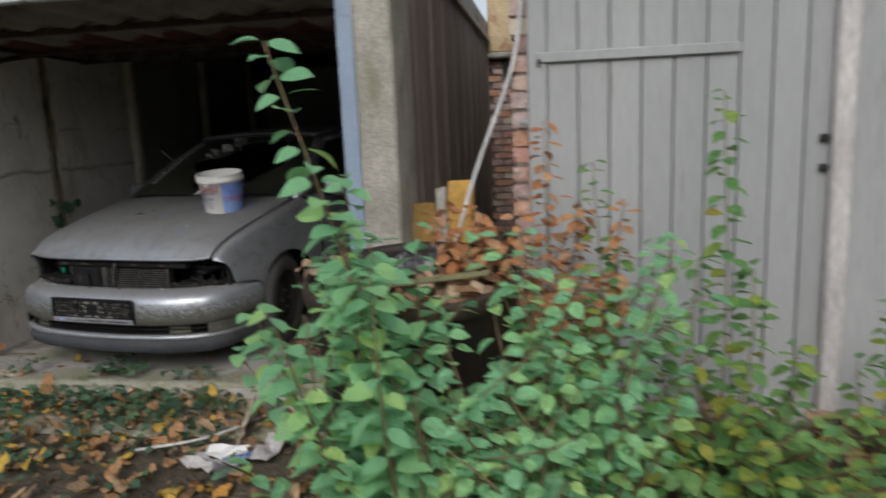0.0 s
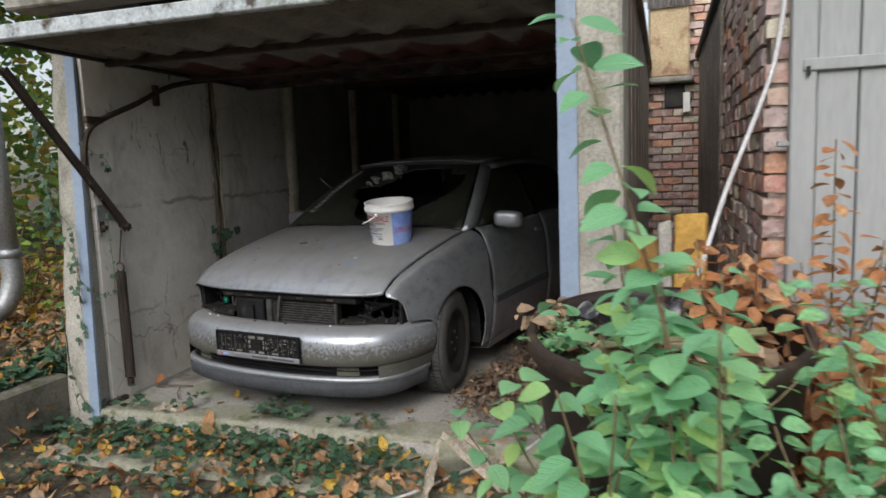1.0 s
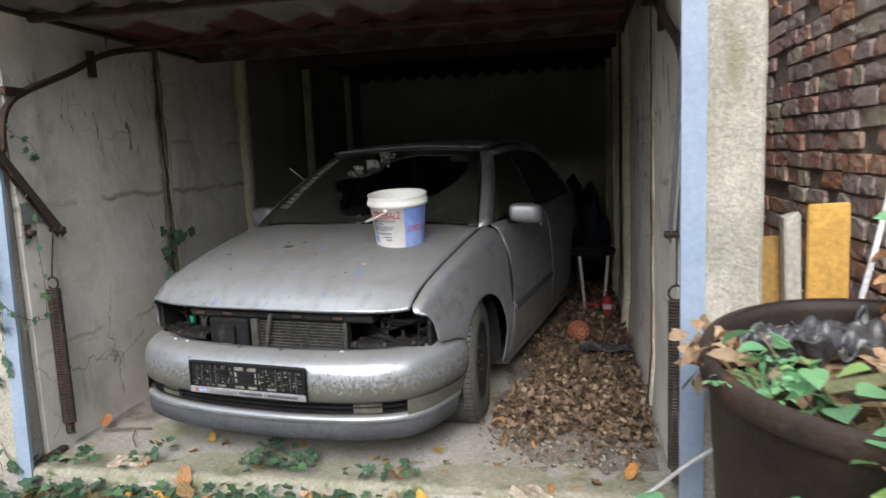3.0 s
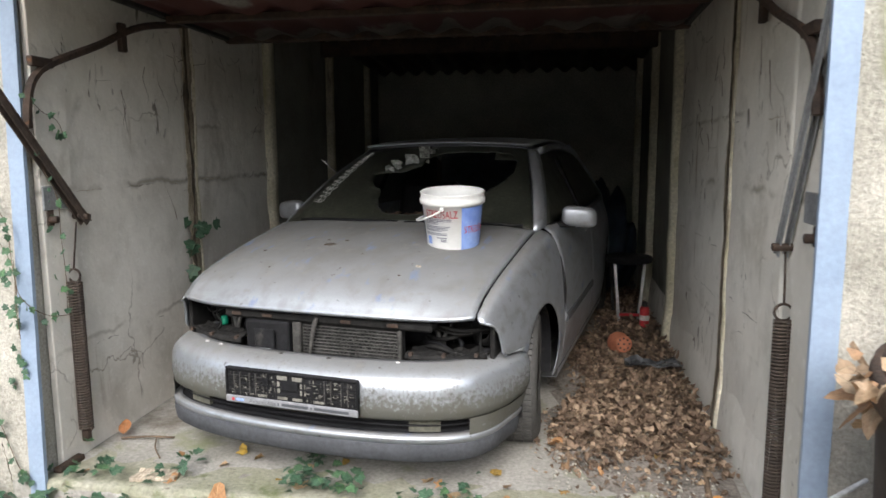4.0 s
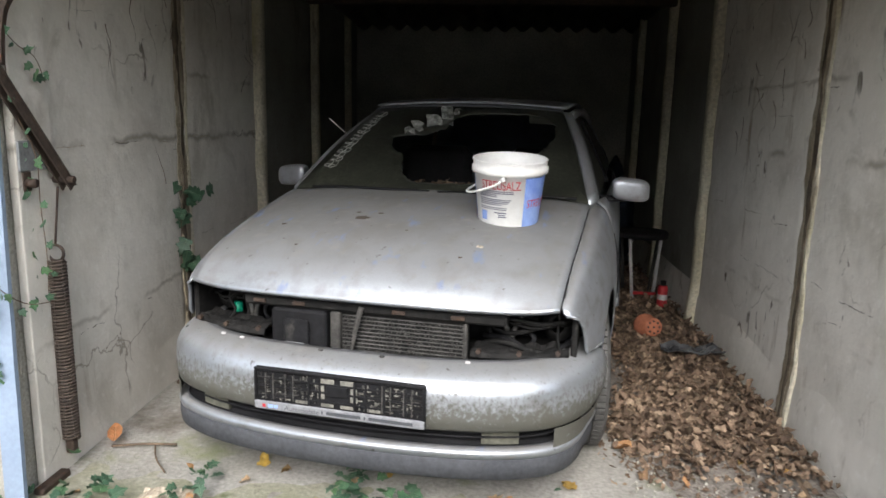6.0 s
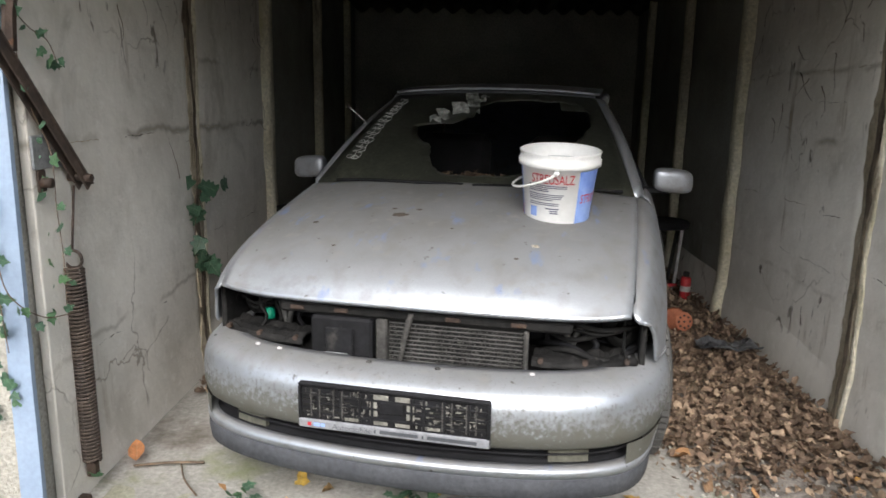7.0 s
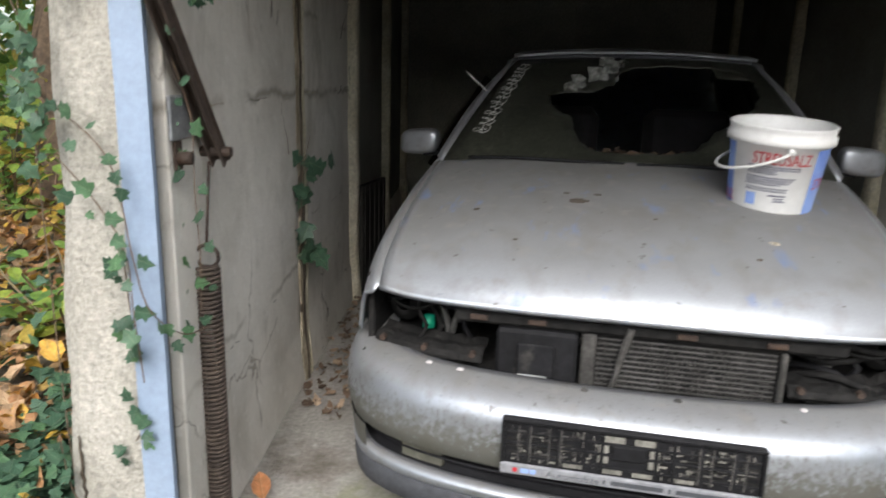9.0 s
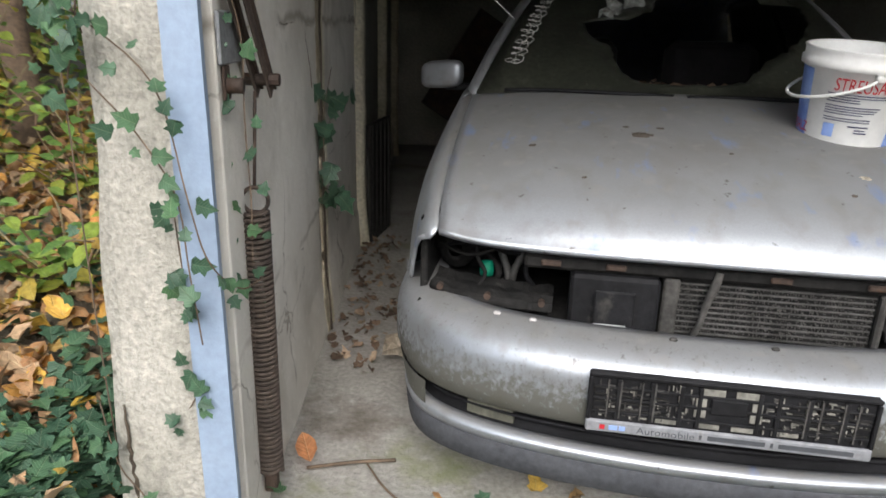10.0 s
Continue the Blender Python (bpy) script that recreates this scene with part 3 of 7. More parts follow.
def box(bm, lo, hi, bevel=0.0, m=None):
    v = [bm.verts.new((x, y, z)) for z in (lo[2], hi[2]) for y in (lo[1], hi[1]) for x in (lo[0], hi[0])]
    f = [bm.faces.new([v[i] for i in q]) for q in ((0, 2, 3, 1), (4, 5, 7, 6), (0, 1, 5, 4), (2, 6, 7, 3), (0, 4, 6, 2), (1, 3, 7, 5))]
    if m is not None:
        for p in v:
            p.co = m @ p.co
    if bevel:
        bmesh.ops.bevel(bm, geom=list({e for q in f for e in q.edges}), offset=bevel, segments=1, affect="EDGES", profile=0.5)
    return bm


def boxed(lo, hi, bevel=0.0, m=None):
    return box(bmesh.new(), lo, hi, bevel, m)


def grid(bm, rows, loop=False):
    vs = [[bm.verts.new(p) for p in r] for r in rows]
    n = len(rows[0])
    for a, b in zip(vs, vs[1:]):
        for i in range(n if loop else n - 1):
            j = (i + 1) % n
            bm.faces.new((a[i], a[j], b[j], b[i]))
    return vs


def tube(bm, pts, r, n=8, cap=True):
    pts = [Vector(p) for p in pts]
    rows, side = [], None
    for i, p in enumerate(pts):
        d = (pts[min(i + 1, len(pts) - 1)] - pts[max(i - 1, 0)]).normalized()
        if side is None:
            side = d.cross(Vector((0, 0, 1)) if abs(d.z) < 0.9 else Vector((1, 0, 0))).normalized()
        side = (side - d * side.dot(d)).normalized()
        up = d.cross(side)
        rr = r[i] if isinstance(r, (list, tuple)) else r
        rows.append([p + (side * math.cos(a) + up * math.sin(a)) * rr for a in [2 * math.pi * k / n for k in range(n)]])
    vs = grid(bm, rows, True)
    if cap:
        bm.faces.new(list(reversed(vs[0])))
        bm.faces.new(vs[-1])
    return bm


def lathe(bm, profile, n=40, axis="z", centre=(0, 0, 0)):
    rows = []
    for r, h in profile:
        row = []
        for k in range(n):
            a = 2 * math.pi * k / n
            c, s = r * math.cos(a), r * math.sin(a)
            row.append(Vector((c, s, h) if axis == "z" else (h, c, s)) + Vector(centre))
        rows.append(row)
    grid(bm, rows, True)
    return bm


def curve(x, xs, ys):
    """A smooth line through given stations."""
    x = min(max(x, xs[0]), xs[-1])
    i = max(k for k in range(len(xs) - 1) if xs[k] <= x) if x > xs[0] else 0

    def slope(k):
        a, b = max(k - 1, 0), min(k + 1, len(xs) - 1)
        return (ys[b] - ys[a]) / (xs[b] - xs[a])
    h = xs[i + 1] - xs[i]
    t = (x - xs[i]) / h
    return (2 * t ** 3 - 3 * t ** 2 + 1) * ys[i] + (t ** 3 - 2 * t ** 2 + t) * h * slope(i) + (-2 * t ** 3 + 3 * t ** 2) * ys[i + 1] + (t ** 3 - t ** 2) * h * slope(i + 1)


def along(pts, n):
    """n points evenly spaced on a polyline."""
    pts = [Vector(p) for p in pts]
    d = [0.0]
    for a, b in zip(pts, pts[1:]):
        d.append(d[-1] + (b - a).length)
    out = []
    for k in range(n):
        s = d[-1] * k / (n - 1)
        i = min(max(j for j in range(len(d)) if d[j] <= s + 1e-9), len(pts) - 2)
        out.append(pts[i].lerp(pts[i + 1], (s - d[i]) / max(d[i + 1] - d[i], 1e-9)))
    return out


def smoothline(pts, n):
    """n points on a soft line through pts."""
    pts = [Vector(p) for p in pts]
    t = list(range(len(pts)))
    return [Vector([curve((len(pts) - 1) * k / (n - 1), t, [p[c] for p in pts]) for c in range(3)]) for k in range(n)]


# ---- ground and garage ----
def ground_height(x, y):
    h = -0.10 - 0.03 * min(max(-y, 0), 2) + 0.018 * noise.noise(Vector((x * 2.1, y * 2.1, 3))) + 0.01 * noise.noise(Vector((x * 7, y * 7, 1)))
    lift = min(max((-1.50 - x) / 0.10, 0), 1)
    h += lift * (0.26 + 0.06 * min(max(-1.6 - x, 0), 6))
    right = min(max((x - 1.35) / 0.5, 0), 1)
    h += right * 0.05
    if abs(x) < 1.5 and y > 0.24:
        h = -0.2
    return h


def make_ground():
    xs = [-300, -120, -50, -25, -14, -9, -7] + [-6 + 0.25 * i for i in range(14)] + [-2.5 + 0.055 * i for i in range(110)] + [3.8, 4.5, 6, 9, 14, 25, 50, 120, 300]
    ys = [-300, -120, -50, -25, -14, -8, -6, -5] + [-4 + 0.2 * i for i in range(10)] + [-2 + 0.055 * i for i in range(60)] + [1.6, 2, 3, 4, 5, 6, 7, 9, 13, 20, 40, 100, 300]
    bm = bmesh.new()
    grid(bm, [[(x, y, ground_height(x, y)) for x in xs] for y in ys])
    whole("ground", bm, SOIL, "dark soil yard strewn with autumn leaves and ivy", "ground", kind="structure", smooth=True)


make_ground()
# unseen wall behind the camera, added to keep low sky light out of the garage
whole("wall_yard", boxed((-16, -12.3, -0.6), (16, -12.0, 3.3), 0.02), CONCRETE, "unseen plain wall added to block low sky light", "wall", kind="structure")
LEFT, RIGHT, BACK = -1.29, 1.32, 5.35


def make_garage():
    st = "structure"
    bm = bmesh.new()
    rows = []
    for j in range(61):
        y = 0.25 + (BACK - 0.25) * (j / 60) ** 1.5
        rows.append([(x, y + (0.012 * noise.noise(Vector((x * 5, 0, 2))) if j == 0 else 0), 0.004 * noise.noise(Vector((x * 3, y * 3, 0)))) for x in [LEFT - 0.1 + (RIGHT - LEFT + 0.2) * i / 50 for i in range(51)]])
    rows.insert(0, [(p[0], p[1] - 0.012, -0.012) for p in rows[0]])
    rows.insert(0, [(p[0], p[1] - 0.002, -0.16) for p in rows[0]])
    grid(bm, rows)
    whole("floor", bm, FLOOR, "stained grey concrete garage floor with mossy front edge", "floor", kind=st, smooth=True)
    bm = bmesh.new()
    rows = [[(x, y + 0.02 * noise.noise(Vector((x * 3, y, 9))), z + 0.006 * noise.noise(Vector((x * 6, y * 6, 4)))) for x in [-1.28 + 2.58 * i / 60 for i in range(61)]] for y, z in ((-0.16, -0.22), (-0.15, -0.10), (-0.1, -0.085), (0.0, -0.08), (0.1, -0.075), (0.2, -0.07), (0.238, -0.064))]
    rows += [[(x, y + 0.012 * noise.noise(Vector((x * 5, 0, 2))), z + 0.006 * noise.noise(Vector((x * 9, y * 9, 4))) + 0.003 * noise.noise(Vector((x * 30, y * 30, 4)))) for x in [-1.28 + 2.58 * i / 60 for i in range(61)]] for y, z in ((0.236, -0.01), (0.246, 0.004), (0.27, 0.0055), (0.30, 0.005), (0.34, 0.004), (0.38, 0.0025), (0.42, 0.001), (0.46, -0.001), (0.52, -0.004))]
    grid(bm, rows)
    whole("apron", bm, APRON, "moss-covered concrete apron below the garage threshold", "pavement", kind=st, smooth=True)
    # side walls
    for side, x0, x1 in (("wall_left", LEFT - 0.14, LEFT), ("wall_right", RIGHT, RIGHT + 0.14)):
        wall = thing(side, "limewashed concrete panel wall with dark seams", "wall", kind=st)
        sgn = 1 if x0 < 0 else -1
        inner = x1 if sgn > 0 else x0
        outer = x0 if sgn > 0 else x1
        cuts = [0.46, 1.465, 2.47, 3.70, 4.83, BACK] if sgn > 0 else [0.37, 1.19, 2.52, 3.62, 4.73, BACK]
        for bay, (a, b) in enumerate(zip(cuts, cuts[1:])):
            bm = bmesh.new()
            n, mrow = 16, 28
            rows = []
            for j in range(mrow + 1):
                z = -0.12 + 2.47 * j / mrow
                rows.append([(inner + sgn * (0.008 * noise.noise(Vector((y * 1.7, z * 1.7, sgn))) + 0.003 * noise.noise(Vector((y * 6, z * 6, sgn)))) - sgn * (0.014 if bay > 1 else 0), y, z) for y in [a + 0.006 + (b - a - 0.012) * i / n for i in range(n + 1)]])
            grid(bm, rows if sgn > 0 else [list(reversed(r)) for r in rows])
            # from the third bay inwards the panels are a darker grey-green
            part("panel", bm, LIMEWASH if bay < 2 else GREYPANEL, wall, "" if bay < 2 else "grey-green concrete panel", smooth=True, solid=0.03)
        part("core", boxed((min(outer, inner - sgn * 0.055), cuts[0] + 0.01, -0.2), (max(outer, inner - sgn * 0.055), BACK, 2.36)), CONCRETE, wall)
        # joint posts and plinth
        def foot(z):
            return curve(z, (-0.03, 0.08, 0.17, 0.26), (0.016, 0.011, 0.006, 0.0)) if z < 0.26 else 0.0
        # brown mortar seam with a dark open crack in it
        def ragged(c0, w0, lift, rough, q0):
            bm = bmesh.new()
            rows = []
            for k in range(110):
                z = -0.02 + 2.3 * k / 109
                c = c0 + 0.02 * noise.noise(Vector((z * 2.3, sgn, q0)))
                wl_, wr_ = [max(0.002, w0 * (1 + rough * noise.noise(Vector((z * 5, q, sgn * 3 + q0))) + 0.6 * rough * noise.noise(Vector((z * 19, q, 7 + q0))))) for q in (1, 5)]
                x = inner + sgn * (lift + foot(z) + 0.004 * noise.noise(Vector((z * 9, 3, sgn))))
                rows.append([(inner - sgn * 0.01, c - wl_ - 0.004, z), (x, c - wl_, z), (x + sgn * 0.004, c, z), (x, c + wr_, z), (inner - sgn * 0.01, c + wr_ + 0.004, z)])
            grid(bm, rows)
            return bm
        part("seam_streak", ragged(cuts[1], 0.040, 0.0045, 0.75, 1), SEAM, wall)
        part("open_crack", ragged(cuts[1] - 0.012, 0.010, 0.0095, 1.4, 6), DARKSEAM, wall, "dark crack along the seam")
        part("seam_edge", ragged(cuts[1] + sgn * 0.052, 0.011, 0.006, 1.2, 9), STRIPS, wall)
        for y, w in ((cuts[2], 0.052), (cuts[3], 0.036), (cuts[4], 0.036)):
            bm = bmesh.new()
            rows = []
            for k in range(90):
                z = -0.02 + 2.3 * k / 89
                c = y + 0.012 * noise.noise(Vector((z * 4, y, 5)))
                h = 0.042 + foot(z) + 0.006 * noise.noise(Vector((z * 6, y, 1)))
                wa = w * (0.9 + 0.25 * noise.noise(Vector((z * 9, y, 8))))
                wb = w * (0.9 + 0.25 * noise.noise(Vector((z * 9, y, 3))))
                rows.append([(inner - sgn * 0.01, c - wa - 0.012, z), (inner + sgn * h * 0.7, c - wa, z), (inner + sgn * h, c - wa * 0.6, z), (inner + sgn * h, c + wb * 0.6, z), (inner + sgn * h * 0.7, c + wb, z), (inner - sgn * 0.01, c + wb + 0.012, z)])
            grid(bm, rows)
            part("joint_strip", bm, STRIPS, wall, smooth=True)
        bm = bmesh.new()
        rows = [[(inner + sgn * (dx + 0.01 * noise.noise(Vector((y * 3, z * 9, 7)))), y, z) for y in [cuts[0] + (BACK - cuts[0]) * i / 60 for i in range(61)]] for dx, z in ((0.018, -0.03), (0.012, 0.08), (0.006, 0.17), (-0.008, 0.235))]
        grid(bm, rows if sgn > 0 else [list(reversed(r)) for r in rows])
        part("plinth", bm, LIMEWASH, wall, smooth=True)
    wall = thing("wall_back", "grey concrete panel back wall", "wall", kind=st)
    # back panels are plain grey, darker than the limewashed sides
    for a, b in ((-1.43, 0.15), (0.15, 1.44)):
        part("panel", boxed((a, BACK, -0.2), (b, BACK + 0.1, 2.3), 0.006), BACKCONCRETE, wall)
    # roof with corrugated sheets on two beams
    bm = bmesh.new()
    rows = []
    for j, (y, z) in enumerate(((0.0, 2.28), (2.6, 2.16), (BACK + 0.25, 2.02))):
        rows.append([(x, y, z + 0.025 * math.sin(x * 2 * math.pi / 0.17)) for x in [-1.55 + 3.02 * i / 220 for i in range(221)]])
    grid(bm, rows)
    whole("ceiling", bm, ROOFBOARD, "dark corrugated sheet roof over the garage", "ceiling", kind=st, smooth=True, solid=0.012)
    for y, z, h in ((3.55, 2.03, 0.12), (2.1, 2.08, 0.12)):
        whole("roof_beam", boxed((-1.30, y, z - h / 2), (1.31, y + 0.08, z + h / 2), 0.006), RUST, "rust-brown beam under the garage roof", "beam", kind=st)
    whole("lintel", boxed((-1.52, 0.16, 2.08), (1.49, 0.34, 2.26), 0.01), CONCRETE, "grey concrete lintel over the garage opening", "lintel", kind=st)
    # front pillars
    bm = bmesh.new()
    rows = []
    for k in range(41):
        z = -0.22 + 2.46 * k / 40
        e = [0.012 * noise.noise(Vector((z * 4, i * 3.1, 2))) for i in range(8)]
        x0, x1, y0, y1 = -1.47, -1.30, 0.285, 0.50
        lean = 0.02 * max(0, 1 - z / 1.0)
        y0 = 0.243 + 0.0554 * (z + 0.1)
        rows.append([(x0 - lean + e[0], y0 + 0.02 + e[1], z), (x0 + 0.03 - lean, y0 + e[1], z), (x0 + 0.11, y0 + e[2], z), (x1, y0 + 0.005, z), (x1, y1, z), (x0 + 0.02, y1, z), (x0 - lean + e[3], y0 + 0.16, z)])
    grid(bm, rows, True)
    whole("pillar_left", bm, PILLAR, "rough weathered concrete gate pillar overgrown with ivy", "pillar", kind=st)
    rng = random.Random(88)
    bm = bmesh.new()
    pts = []
    for k in range(30):
        z = -0.02 + 0.42 * k / 29
        pts.append((-1.405 - 0.055 * z / 0.4 + rng.uniform(-0.003, 0.003) - 0.012 * math.sin(z * 9), 0.2435 + 0.0554 * (z + 0.1) + 0.012 * noise.noise(Vector((z * 4, 6.2, 2))), z))
    tube(bm, pts, [0.0055 * (0.3 + 0.7 * math.sin(math.pi * (k + 0.5) / 30)) * rng.uniform(0.6, 1.2) for k in range(30)], 6)
    whole("pillar_crack", bm, DARKSEAM, "dark open crack in the weathered concrete pillar", "crack", kind=st)
    bm = bmesh.new()
    rows = []
    for k in range(41):
        z = -0.22 + 2.46 * k / 40
        e = [0.004 * noise.noise(Vector((z * 5, i * 3.1, 6))) for i in range(4)]
        x0, x1, y0, y1 = 1.325, 1.485, -0.04, 0.36
        rows.append([(x0, y0 + e[0], z), (x1 - 0.012 + e[1], y0 + e[2], z), (x1 + e[1], y0 + 0.012, z), (x1 + e[3], y1, z), (x0, y1, z)])
    grid(bm, rows, True)
    whole("pillar_right", bm, PILLAR, "exposed-aggregate concrete gate pillar", "pillar", kind=st)
    # concrete door posts behind the steel jambs
    for side, lo, hi in (("post_left", (-1.296, 0.36, -0.1), (-1.268, 0.53, 2.1)), ("post_right", (1.317, -0.03, -0.1), (1.3242, 0.372, 2.07))):
        whole(side, boxed(lo, hi, 0.003), LIMEWASH, "stained whitish concrete door post beside the steel jamb", "post", kind=st)
    # steel angle jambs, the left one leaning inwards
    for side, lo, hi, w in (("jamb_left", (-1.242, 0.222, -0.10), (-1.290, 0.345, 2.12), -0.062), ("jamb_right", (1.258, -0.055, -0.10), (1.258, -0.055, 2.12), 0.068)):
        bm = bmesh.new()
        rows = []
        for k in range(25):
            p = Vector(lo).lerp(Vector(hi), k / 24) + Vector((0.0015 * noise.noise(Vector((k * 1.1, 2, w))), 0.002 * noise.noise(Vector((k * 0.9, 7, w))), 0))
            t = 0.006
            rows.append([p + Vector(q) for q in ((0, 0, 0), (w, 0, 0), (w, t, 0), (math.copysign(t, w), t, 0), (math.copysign(t, w), 0.016, 0), (0, 0.016, 0))])
        if w < 0:
            rows = [list(reversed(r)) for r in rows]
        vs = grid(bm, rows, True)
        bm.faces.new(vs[-1])
        whole(side, bm, BLUEPAINT, "pale blue painted steel angle jamb with rust spots", "door frame", kind=st)
    tie = boxed((-1.27, 0.30, -0.01), (-1.235, 0.44, 0.022), 0.005)
    whole("sill_bracket", tie, RUST, "rusted steel foot bracket of the door jamb", "bracket", kind=st)


make_garage()


def make_door():
    """The overhead door, swung up, with its arms and guide rails."""
    door = thing("garage_door", "raised overhead garage door with rust-stained ribbed underside", "door", pose(0, -0.20, 1.875, -0.8, 0, 0))
    bm = bmesh.new()
    rows = []
    for y in (0.03, 0.6, 1.3, 2.0):
        rows.append([(x, y, 0.016 * math.sin(x * 2 * math.pi / 0.24) + 0.008 * noise.noise(Vector((x * 3, y * 2, 0)))) for x in [-1.20 + 2.42 * i / 120 for i in range(121)]])
    grid(bm, rows)
    part("panel", bm, DOORSHEET, door, smooth=True, solid=0.012)
    part("lip", boxed((-1.235, -0.02, -0.03), (1.245, 0.03, 0.035), 0.006), FLAKY, door, "flaking pale blue steel lip")
    part("end_rail", boxed((-1.235, 2.0, -0.035), (1.245, 2.05, 0.03), 0.006), RUST, door)
    for x in (-1.235, 1.21):
        part("side_rail", boxed((x, 0.031, -0.025), (x + 0.03, 1.998, 0.03), 0.004), DARKSTEEL, door)
    for y in (0.65, 1.35):
        part("brace", boxed((-1.2, y, -0.05), (1.21, y + 0.04, -0.018), 0.004), RUST, door)
    for side, x, y0, tip in (("left", -1.235, -0.13, (0.545, 0.935)), ("right", 1.295, -0.05, (0.34, 0.885))):
        base = Vector((x, y0, 1.74))
        end = Vector((x, tip[0], tip[1]))
        inv = door.matrix_basis.inverted()
        for off in (-0.013, 0.013):
            bm = bmesh.new()
            d = (end - base)
            ln = d.length
            rot = d.to_track_quat("Y", "Z").to_matrix().to_4x4()
            mm = inv @ Matrix.Translation(base) @ rot
            box(bm, (off - 0.0025, 0, -0.013), (off + 0.0025, ln, 0.013), 0.002, mm)
            box(bm, (off - 0.008, 0, 0.0135), (off + 0.008, ln, 0.017), 0.0, mm)
            part("arm", bm, ARMSTEEL if side == "left" else GALV, door, "")
        bm = bmesh.new()
        tube(bm, [inv @ (end + Vector((-0.035, -0.02, 0.03))), inv @ (end + Vector((0.035, -0.02, 0.03)))], 0.012, 8)
        part("pivot_bolt", bm, RUST, door)
    for x, s in ((-1.245, 0.0), (1.295, -0.18)):
        rail = thing("guide_rail", "curved dark steel guide rail of the garage door", "rail", group="guide rails of the garage door")
        bm = bmesh.new()
        pts = smoothline([(x, 0.295 + s, 1.30), (x, 0.31 + s, 1.40), (x, 0.345 + s, 1.475), (x, 0.44 + s, 1.54), (x, 0.72 + s, 1.645), (x, 1.03 + s, 1.77), (x, 1.5 + s, 1.86)], 26)
        tube(bm, pts, 0.016, 6)
        part("track", bm, RUST, rail)
        part("stay", boxed((x - 0.012, 0.33 + s, 1.52), (x + 0.012, 0.44 + s, 1.555), 0.003), RUST, rail)
        part("hanger", boxed((x - 0.012, 0.86 + s, 1.64), (x + 0.012, 0.90 + s, 1.76), 0.003), RUST, rail)


make_door()


def make_spring(x, y, zb, zt, hook, group):
    sp = thing("door_spring", "rusty steel coil spring hanging beside the door jamb", "spring", pose(x, y, 0), group)
    bm = bmesh.new()
    turns, r = 54, 0.0245
    pts = []
    for k in range(turns * 12 + 1):
        a = 2 * math.pi * k / 12
        pts.append((r * math.cos(a), r * math.sin(a), zb + (zt - zb) * k / (turns * 12)))
    tube(bm, pts, 0.0048, 5)
    part("coil", bm, COILRUST, sp, smooth=True)
    bm = bmesh.new()
    tube(bm, [(0.026 * math.cos(a), 0.0, zt + 0.022 + 0.026 * math.sin(a)) for a in [2 * math.pi * k / 20 for k in range(21)]], 0.0045, 6)
    part("ring", bm, RUST, sp, smooth=True)
    bm = bmesh.new()
    tube(bm, [(0, 0, zt + 0.045), (0.002, 0.01, (zt + hook) / 2), (0.004, 0.03, hook)], 0.0035, 6)
    part("rod", bm, RUST, sp, smooth=True)
    part("anchor", boxed((-0.014, -0.016, zb - 0.05), (0.014, 0.016, zb - 0.002), 0.005), RUST, sp)


make_spring(-1.248, 0.475, 0.11, 0.715, 0.945, "springs of the garage door")
make_spring(1.298, 0.30, 0.09, 0.695, 0.90, "springs of the garage door")


